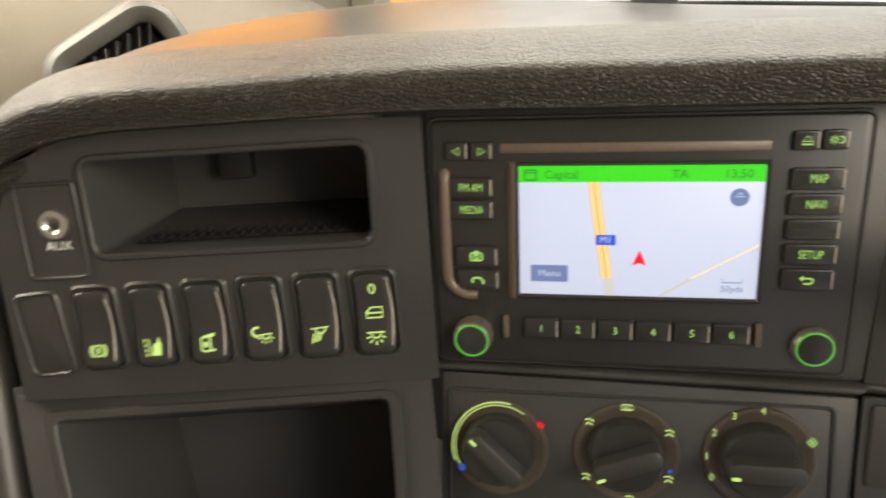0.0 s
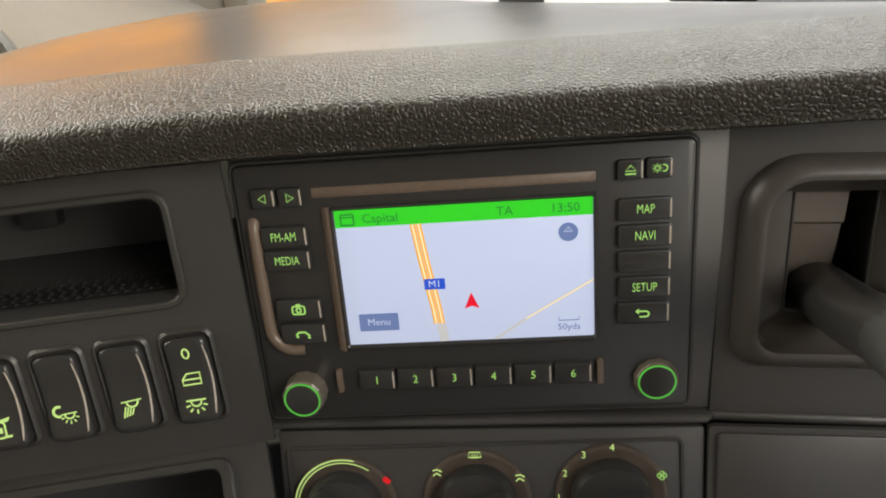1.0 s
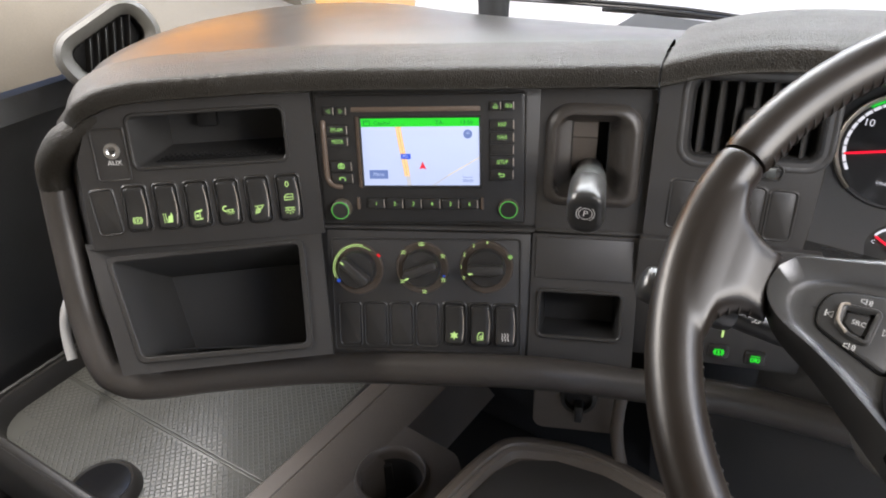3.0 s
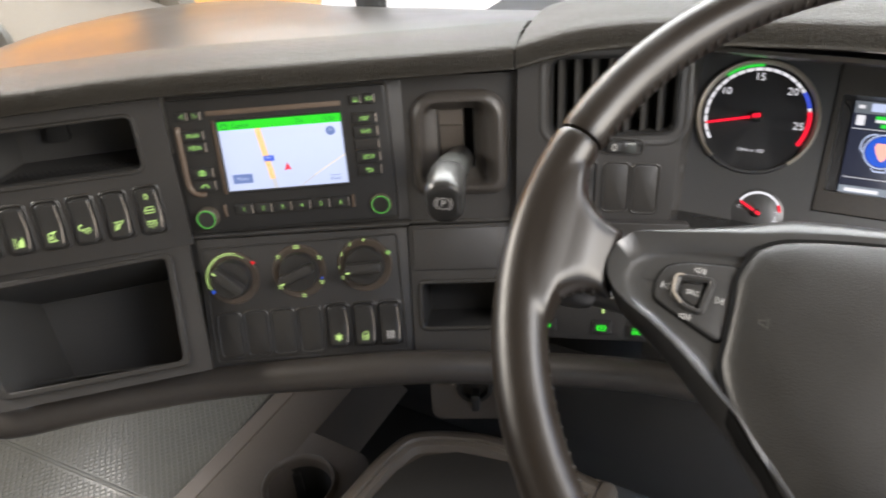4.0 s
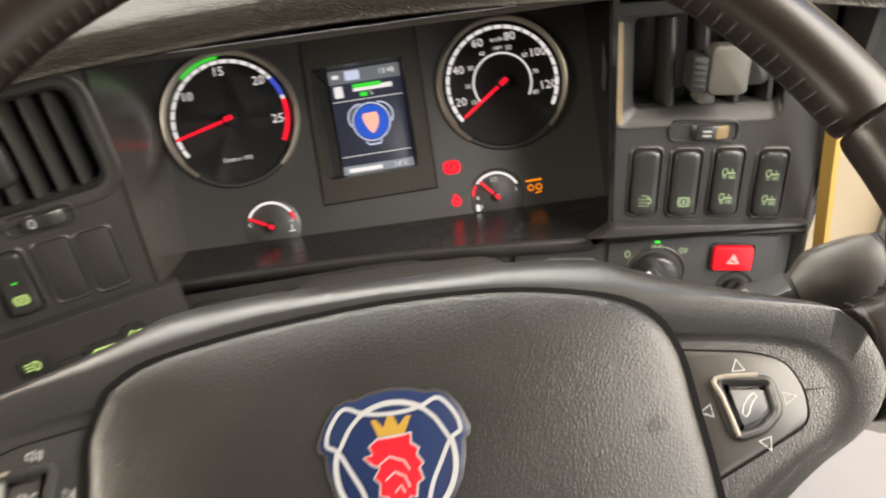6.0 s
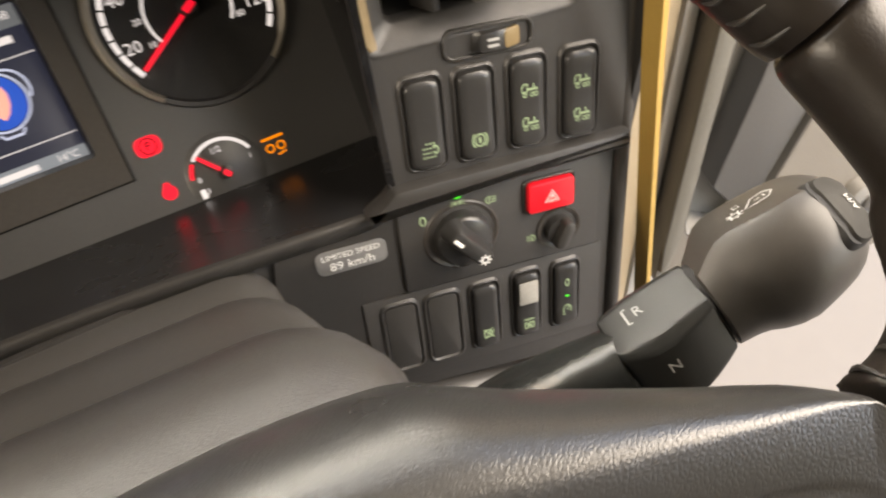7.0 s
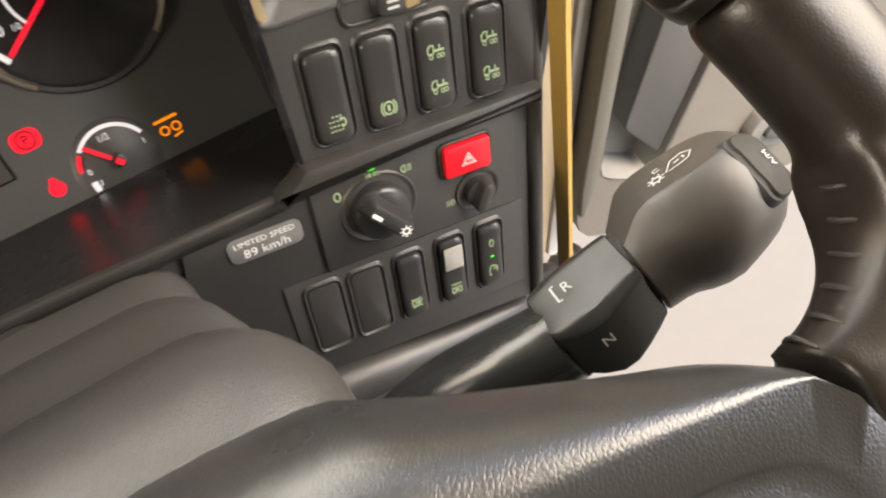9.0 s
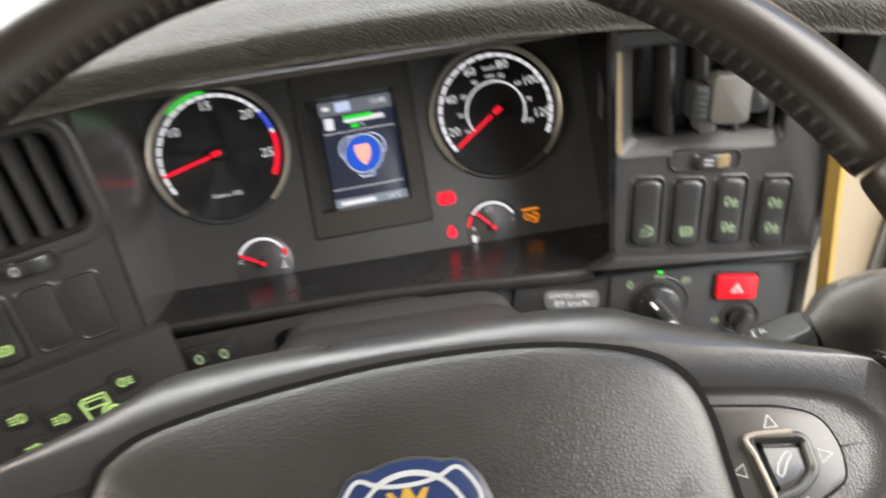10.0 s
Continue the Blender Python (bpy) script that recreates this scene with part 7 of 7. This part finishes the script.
def curved_patch(bm, w, h, lift, rx, ry, edge):
    """A rounded pad that follows a curved end."""
    rings = []
    for f, up in ((1.0, -edge), (0.985, -0.3 * edge), (0.93, 0.0), (0.7, 0.0), (0.4, 0.0), (0.1, 0.0)):
        rings.append([(x, y, lift + up - x * x / (2 * rx) - y * y / (2 * ry)) for x, y in rr(w * f, h * f, 0.005 * f, 6)])
    loft(bm, rings, True, True)


bm = B()
curved_patch(bm, 0.0143, 0.0255, 0.0011, 0.03, 0.024, 0.006)
part("button_gap", bm, DARK, gs, m=tm @ at(-0.0009, 0.0))
bm = B()
curved_patch(bm, 0.0134, 0.0246, 0.0024, 0.03, 0.024, 0.005)
tb = part("thumb_button", bm, THUMB, gs, "dark thumb button", m=tm @ at(0.0004, 0.0))
lettering("lettering", "A/M", 0.0034, at(0.0, 0, 0.0027, 90), GREY_INK, tb)
gm = round_stalk(0.068, -58, 0.0201)
symbol("gear", knob, q.inverted() @ gm @ at(-0.0052, -0.0022), GREY_INK, 0.9)
drawn("arrows", lambda b: (line(b, [(-0.003, -0.002), (0.001, 0.003), (0.005, 0.003), (0.0075, 0.0), (0.005, -0.003), (0.001, -0.003)], 0.0006, 0.0003, True), line(b, [(0.001, 0), (0.003, 0)], 0.0006, 0.0003), line(b, [(0.0045, -0.001), (0.0045, 0.001)], 0.0006, 0.0003), line(b, [(-0.003, 0.003), (-0.005, 0.003), (-0.005, 0.005), (-0.003, 0.005)], 0.0006, 0.0003)), GREY_INK, knob, q.inverted() @ gm @ at(0.0015, -0.0005))

ws = thing("wiper_stalk", pose(0, 0, 0), "dark grey wiper stalk beside the steering column", "wiper stalk")
bm = B()
tube(bm, smooth_path([(-0.09, 0.12, 0.735), (-0.16, 0.095, 0.755), (-0.225, 0.07, 0.778)], 5), 0.0095, 14)
part("arm", bm, SPOKE, ws)
bm = B()
tube(bm, smooth_path([(-0.215, 0.073, 0.774), (-0.245, 0.063, 0.784), (-0.27, 0.055, 0.791), (-0.282, 0.051, 0.795)], 4), [0.011, 0.0135, 0.015, 0.0155, 0.0155, 0.0155, 0.0155, 0.0155, 0.015, 0.0145, 0.014, 0.0125, 0.008], 18)
grip = part("grip", bm, SPOKE, ws)
wm = sticker(Vector((-0.262, 0.048, 0.8025)), Vector((-0.2, -0.6, 0.75)), Vector((0, 0.6, 0.6)))
drawn("symbol", lambda b: (line(b, [(-0.004, -0.002), (-0.003, 0.003), (0.003, 0.003), (0.004, -0.002)], 0.0007, 0.0006, True), line(b, [(-0.001, -0.004), (0.002, 0.002)], 0.0007, 0.0006)), WHITE, grip, wm)

wp = sticker(Vector((-0.1995, 0.0745, 0.7772)), Vector((0.1, -0.5, 0.85)), Vector((0.1, 0.8, 0.5)))
drawn("symbol", lambda b: (line(b, [(-0.0045, 0.0025), (-0.0030, -0.0030), (0.0030, -0.0030), (0.0045, 0.0025), (0.0, 0.0040)], 0.0007, 0.0004, True), line(b, [(-0.001, -0.0045), (0.0022, 0.0022)], 0.0007, 0.0004)), WHITE, ws, wp)
drawn("mark", lambda b: line(b, [(0.0, -0.0035), (0.0012, 0.0035)], 0.0009, 0.0004), WHITE, ws, wp @ at(-0.0145, 0.0015))

# ---- below the dashboard ----
tray = thing("storage_tray", pose(-1.0, 0.115, 0.29, 0, 0, 4), "black tray with a herringbone rubber mat beside the dashboard", "storage tray")
bm = B()
plate(bm, rr(0.48, 0.57, 0.06, 6), -0.03, 0.0, 0.004)
part("base", bm, RUBBER, tray)
bm = B()
outer, inner = rr(0.535, 0.625, 0.085, 8), rr(0.478, 0.568, 0.06, 8)
loft(bm, [lay(grow(outer, 0.012), -0.07), lay(grow(outer, 0.01), 0.012), lay(grow(outer, 0.004), 0.028), lay(grow(outer, -0.004), 0.035), lay(grow(outer, -0.008), 0.033), lay(grow(outer, -0.0095), 0.029), lay(grow(outer, -0.012), 0.031), lay(grow(outer, -0.018), 0.031), lay(grow(outer, -0.023), 0.024), lay(inner, -0.002)], False, False)
part("rim", bm, PANEL_SOFT, tray, "rounded black rim")
for y0, y1 in ((-0.28, -0.149), (-0.137, 0.28)):
    bm = B()
    w_, l_ = 0.0028, 0.0088
    for i in range(int((y1 - y0) / 0.0056)):
        for j in range(83):
            x, y = -0.232 + j * 0.0056, y0 + (i + 0.5) * 0.0056
            if (x - 0.03) ** 2 + (y + 0.27) ** 2 < 0.0031 or (abs(x) > 0.185 and abs(y) > 0.235):
                continue
            a = radians(45 if (i + j) % 2 else -45)
            c, sn = math.cos(a), math.sin(a)
            vs = [bm.verts.new((x + c * dx - sn * dy, y + sn * dx + c * dy, z)) for dx, dy, z in ((-l_ / 2, -w_ / 2, 0.0), (l_ / 2, -w_ / 2, 0.0), (l_ / 2, w_ / 2, 0.0), (-l_ / 2, w_ / 2, 0.0), (-l_ / 2.6, -w_ / 5, 0.0009), (l_ / 2.6, -w_ / 5, 0.0009), (l_ / 2.6, w_ / 5, 0.0009), (-l_ / 2.6, w_ / 5, 0.0009))]
            for f in ((4, 5, 6, 7), (0, 1, 5, 4), (1, 2, 6, 5), (2, 3, 7, 6), (3, 0, 4, 7)):
                bm.faces.new([vs[k] for k in f])
    tagged(part("mat_ribs", bm, RUBBER, tray, angle=20), kind="stuff")
for dy in (-0.1455, -0.1405):
    bm = B()
    plate(bm, rr(0.47, 0.0036, 0.0012, 2, 0, dy), 0, 0.003, 0.001)
    part("mat_joint", bm, RUBBER, tray)
bm = B()
lathe(bm, [(0.054, 0.0), (0.05, 0.012), (0.044, 0.017), (0.038, 0.012), (0.035, -0.02), (0, -0.028)], 36)
part("cup_hole", bm, PANEL_SOFT, tray, m=at(0.03, -0.27, 0.001))
bm = B()
lathe(bm, [(0.0405, 0.0145), (0.037, 0.010), (0.034, 0.0025), (0, 0.002)], 32)
part("cup_floor", bm, GLOSS, tray, m=at(0.03, -0.27, 0.0015))

console = thing("centre_console", pose(0, 0, 0), "dark console between the seats with a cup holder", "console")
bm = B()
loft(bm, [[(-0.762, y, 0.25), (-0.748, y, 0.322), (-0.738, y, 0.333), (-0.711, y, 0.336), (-0.709, y, 0.3345), (-0.7075, y, 0.336), (-0.655, y, 0.332), (-0.640, y, 0.326), (-0.635, y, 0.31), (-0.635, y, 0.2)] for y in (-0.5, -0.2, 0.1, 0.3, 0.5)])
part("rail", bm, RAIL, console, "brownish grey rail with a seam", angle=25)
CUP = (-0.6005, 0.0775)
bm = B()
holed(bm, rounded([(-0.655, -0.5), (-0.47, -0.5), (-0.47, 0.05), (-0.50, 0.115), (-0.548, 0.160), (-0.655, 0.162)], 0.012, 3), [ring_pts(0.0440, n=36, cx=CUP[0], cy=CUP[1])[:-1]], 0.20, 0.327)
part("deck", bm, RAIL, console, "brownish grey deck with a rounded end")
turned = lambda profile: [[(CUP[0] + r * math.cos(radians(10 * i)), CUP[1] + r * math.sin(radians(10 * i)), z) for i in range(36)] for r, z in profile]
bm = B()
loft(bm, turned([(0.0520, 0.3265), (0.0505, 0.332), (0.0478, 0.335), (0.0450, 0.333), (0.0435, 0.326), (0.0430, 0.315)]), False, False)
cup = part("cup_holder", bm, RAIL, console, "round grey cup holder rim", angle=80)
bm = B()
loft(bm, turned([(0.0432, 0.3160), (0.0395, 0.245), (0.037, 0.240)]), False, True)
part("cup_well", bm, FLOOR, cup, "black cup well")
for turn in (20, 140, 260):
    bm = B()
    plate(bm, rr(0.012, 0.05, 0.003, 3), -0.002, 0.004, 0.0015)
    part("cup_spring", bm, BUTTON, cup, m=pose(CUP[0], CUP[1], 0.282, 0, 0, turn) @ pose(0.0405, 0, 0, 90, 0, -90))
bm = B()
edge = [(p.x, p.y) for p in smooth_path([(-0.20, 0.165, 0), (-0.33, 0.178, 0), (-0.40, 0.163, 0), (-0.448, 0.137, 0), (-0.464, 0.10, 0), (-0.472, 0.04, 0), (-0.478, -0.1, 0), (-0.48, -0.5, 0)], 5)] + [(-0.2, -0.5)]
if sum(a[0] * b[1] - b[0] * a[1] for a, b in zip(edge, edge[1:] + edge[:1])) < 0:
    edge.reverse()
loft(bm, [lay(edge, 0.25), lay(edge, 0.437), lay(grow(edge, -0.003), 0.446), lay(grow(edge, -0.008), 0.45), lay(grow(edge, -0.016), 0.45), lay(grow(edge, -0.0185), 0.447), lay(grow(edge, -0.0205), 0.449), lay(grow(edge, -0.026), 0.447), lay(grow(edge, -0.03), 0.438)], True)
knee = part("knee_box", bm, RAIL, console, "black box with a rounded raised edge")
bm = B()
plate(bm, [(-0.21, 0.14), (-0.32, 0.151), (-0.385, 0.138), (-0.42, 0.115), (-0.436, 0.085), (-0.445, 0.02), (-0.452, -0.12), (-0.454, -0.49), (-0.21, -0.49)], 0.43, 0.4405)
part("knee_lid", bm, PANEL, knee, "black grained lid")
so = thing("power_socket", spot(-0.383, 0.185, 0.508, 25, 10), "black power socket plate under the dashboard lip", "power socket")
bm = B()
plate(bm, rr(0.105, 0.10, 0.012, 4), -0.006, 0.0, 0.003)
part("plate", bm, RAIL, so)
bm = B()
lathe(bm, [(0.022, 0.0), (0.021, 0.006), (0.0165, 0.007), (0.015, 0.002), (0.0145, -0.02), (0, -0.02)], 28)
part("socket", bm, BUTTON, so)
bm = B()
band(bm, 0.0175, 0.0196, 35, 145, 0.0076, 14)
part("lit_arc", bm, GREEN_LIT, so)
bm = B()
plate(bm, rr(0.010, 0.022, 0.003, 3), -0.01, 0.016, 0.002)
part("plug", bm, BUTTON, so, m=at(0.001, -0.016))
bm = B()
tube(bm, smooth_path([(-0.329, 0.186, 0.562), (-0.331, 0.182, 0.52), (-0.329, 0.179, 0.48), (-0.318, 0.174, 0.442), (-0.30, 0.166, 0.425)], 5), 0.0075, 10)
part("knee_edge", bm, RAIL, dash)
bm = B()
loft(bm, [[(x, 0.235, 0.56), (x, 0.23, 0.50), (x, 0.28, 0.3), (x, 0.45, 0.1), (x, 0.46, 0.1), (x, 0.30, 0.56)] for x in (-0.31, -0.1, 0.10)])
part("knee_panel", bm, PANEL, dash)
bm = B()
loft(bm, [[(x, 0.30, 0.60), (x, 0.34, 0.30), (x, 0.5, 0.02), (x, 0.55, 0.02), (x, 0.50, 0.60)] for x in (-1.05, -0.31)])
part("bulkhead_cover", bm, DARK, dash)
# shelf strip under the right switches
bm = B()
tube(bm, smooth_path([(0.10, 0.25, 0.556), (0.16, 0.242, 0.551), (0.22, 0.237, 0.540), (0.278, 0.236, 0.531)], 4), [0.020 - 0.001 * i for i in range(13)], 12)
part("right_lip", bm, PANEL_SOFT, dash)
bm = B()
lean = lambda z: 0.3045 + 0.0725 * (z - 0.775)
loft(bm, [[(lean(z), 0.266, z), (lean(z) + 0.007, 0.268, z), (lean(z) + 0.0112, 0.276, z), (lean(z) + 0.0112, 0.75, z), (lean(z), 0.75, z)] for z in (0.53, 0.7, 0.90)])
part("end_panel", bm, ENDDARK, dash)

# ---- left side ----
vl = spot(-1.2, 0.188, 0.812, 66, 15, 24)
lv = thing("side_vent", vl @ Matrix.Diagonal((0.86, 0.86, 1, 1)), "grey side air vent with dark slats at the door end", "air vent")
hole = rr(0.13, 0.056, 0.02, 5)
bm = B()
loft(bm, [lay(grow(hole, 0.03), -0.01), lay(grow(hole, 0.026), 0.008), lay(grow(hole, 0.018), 0.014), lay(grow(hole, 0.008), 0.01), lay(hole, 0.0)], False, False)
part("frame", bm, mat("grey vent plastic", (0.1, 0.096, 0.085), 0.45), lv, "rounded grey frame")
bm = B()
bin_box(bm, grow(hole, 0.001), 0.04, 0.004)
part("duct", bm, DARK, lv)
bm = B()
plate(bm, rr(0.0022, 0.066, 0.0006, 2), -0.010, 0.008, 0.0005)
sl = meshed("slat", bm, PANEL_SOFT)
for k in range(6):
    part("slat", sl, None, lv, m=at(-0.042 + 0.0168 * k, 0, -0.012, -38) @ pose(0, 0, 0, 0, 25, 0))
bm = B()
loft(bm, [[(-1.36, y, 0.05), (-1.36, y, 0.66), (-1.33, y, 0.70), (-1.335, y, 0.74), (-1.37, y, 0.76), (-1.40, y, 0.76), (-1.40, y, 0.05)] for y in (-1.2, 0.0, 0.3, 0.45)])
solo("passenger_door", bm, DOORDARK, Matrix(), "dark grey inner panel of the passenger door", "door")
bm = B()
sheet(bm, [[(-1.36, -0.6, 0.76), (-1.40, -0.6, 0.86), (-1.46, -0.6, 0.95)], [(-1.34, 0.0, 0.75), (-1.38, 0.0, 0.86), (-1.45, 0.0, 0.95)], [(-1.22, 0.30, 0.78), (-1.32, 0.32, 0.86), (-1.44, 0.34, 0.94)], [(-1.19, 0.55, 0.765), (-1.28, 0.6, 0.77), (-1.42, 0.64, 0.79)], [(-1.15, 0.74, 0.72), (-1.28, 0.78, 0.70), (-1.42, 0.82, 0.68)]])
solo("door_capping", bm, CAPPING, Matrix(), "beige plastic capping at the end of the dashboard", "trim", kind="structure")
bm = B()
tube(bm, smooth_path([(-1.15, -0.055, 0.375), (-1.17, -0.042, 0.41), (-1.178, -0.025, 0.445), (-1.18, 0.0, 0.468), (-1.19, 0.045, 0.473), (-1.21, 0.10, 0.455)], 6), 0.008, 10)
solo("grab_strap", bm, mat("pale grey plastic", (0.5, 0.5, 0.5), 0.4), Matrix(), "pale grey curved handle by the passenger door", "handle")

# ---- windscreen wipers, mount ----
for pts in ([(-1.15, 0.80, 0.765), (-0.62, 0.80, 0.792), (-0.40, 0.80, 0.79)], [(-0.68, 0.84, 0.772), (-0.36, 0.84, 0.783), (-0.1, 0.84, 0.783)]):
    w_ = thing("wiper", pose(0, 0, 0), "black windscreen wiper outside the glass", "wiper", "windscreen wipers")
    bm = B()
    tube(bm, smooth_path(pts, 4), 0.004, 8)
    part("arm", bm, BUTTON, w_)
    bm = B()
    tube(bm, smooth_path([(x + 0.02, y - 0.004, z + 0.007) for x, y, z in pts], 4), 0.003, 6)
    part("blade", bm, DARK, w_)
bm = B()
tube(bm, smooth_path([(-0.80, 0.66, 0.76), (-0.81, 0.68, 0.84), (-0.83, 0.72, 0.95), (-0.84, 0.76, 1.05)], 4), [0.024 + 0.0012 * i for i in range(13)], 18)
solo("windscreen_mount", bm, DARK, Matrix(), "dark round post standing behind the dashboard", "post")

# ---- driver's door, standing open ----
DOOR = spot(0.40, 0.42, 0.0, -12, 0)
dr = thing("driver_door", DOOR, "pale beige driver's door standing open with a dark pocket", "door")
bm = B()
hole = [(0.30, 0.95), (0.126, 0.95), (0.121, 0.60), (0.1235, 0.385), (0.128, 0.368), (0.142, 0.357), (0.188, 0.336), (0.2, 0.338), (0.207, 0.355), (0.243, 0.545)]
holed(bm, [(0.95, 1.1), (0.103, 1.1), (0.1, 0.34), (0.102, 0.30), (0.109, 0.272), (0.125, 0.252), (0.155, 0.242), (0.95, 0.262)], [hole], -0.05, 0.0)
part("panel", bm, DOORGREY, dr, "pale beige door panel")
bm = B()
bin_box(bm, hole, 0.045, 0.002)
part("pocket", bm, CABGREY, dr, "grey recessed door pocket")
bm = B()
plate(bm, [(0.285, 0.94), (0.2, 0.94), (0.168, 0.57), (0.15, 0.432), (0.154, 0.424), (0.2, 0.372), (0.206, 0.372), (0.239, 0.545)], -0.044, -0.006, 0.003)
part("pocket_wall", bm, DOORDARK, dr, "dark grey inner wall")
# border of the door panel, with its shade put into the olive grey
bm = B()
plate(bm, [(0.1195, 0.95), (0.1, 0.95), (0.1, 0.36), (0.103, 0.31), (0.112, 0.31), (0.1195, 0.37)], 0.0, 0.006, 0.003)
part("edge_strip", bm, mat("olive grey shaded plastic", (0.13, 0.125, 0.11), 0.5), dr, "door edge coloured olive grey for its shade")
bm = B()
plate(bm, rr(0.085, 0.062, 0.022, 5), 0.0, 0.018, 0.007)
latch = part("latch_pod", bm, CABGREY, dr, "grey rounded latch housing", m=at(0.362, 0.365, 0, -20))
bm = B()
plate(bm, rr(0.05, 0.026, 0.01, 4), 0.016, 0.024, 0.004)
part("latch_lever", bm, DOORDARK, latch)
bm = B()
loft(bm, [[(x, 0.24, z), (x + 0.0045, 0.2415, z), (x + 0.0055, 0.252, z), (x - 0.002, 0.252, z)] for x, z in ((0.3365, 0.455), (0.327, 0.53), (0.2935, 0.78), (0.289, 0.82))])
solo("door_frame", bm, DOORYELLOW, Matrix(), "yellow painted edge of the door opening", "trim", kind="structure")
bm = B()
plate(bm, [(0.083, 1.15), (-0.14, 1.15), (-0.14, -0.2), (0.083, -0.2)], -0.06, -0.03, 0.004)
solo("door_pillar", bm, mat("cream painted metal", (0.4, 0.33, 0.235), 0.5, vary=0.08), DOOR, "cream painted front pillar beside the open door", "pillar", kind="structure")
bm = B()
plate(bm, [(0.099, 1.15), (0.0835, 1.15), (0.0835, 0.2), (0.099, 0.2)], -0.06, -0.026, 0.004)
solo("pillar_edge", bm, WALLW, DOOR, "white flange along the front pillar", "trim", kind="structure")
gt = thing("cable_gaiter", pose(0, 0, 0), "black corrugated cable gaiter at the door hinge", "gaiter")
bm = B()
n = 26
pth = smooth_path([(0.26, 0.30, 0.44), (0.32, 0.29, 0.43), (0.40, 0.30, 0.425)], n // 2)
tube(bm, pth, [0.011 + 0.003 * (i % 2) for i in range(len(pth))], 14)
part("sleeve", bm, BUTTON, gt)

# closing strip between the switch panel and the hood above it
bm = B()
loft(bm, [[(x, y0, 0.80), (x, y0, 0.897), (x, y0 + 0.02, 0.897), (x, y0 + 0.02, 0.80)] for x, y0 in ((0.165, 0.345), (0.28, 0.335), (0.40, 0.32))])
part("closing_strip", bm, PANEL, dash)
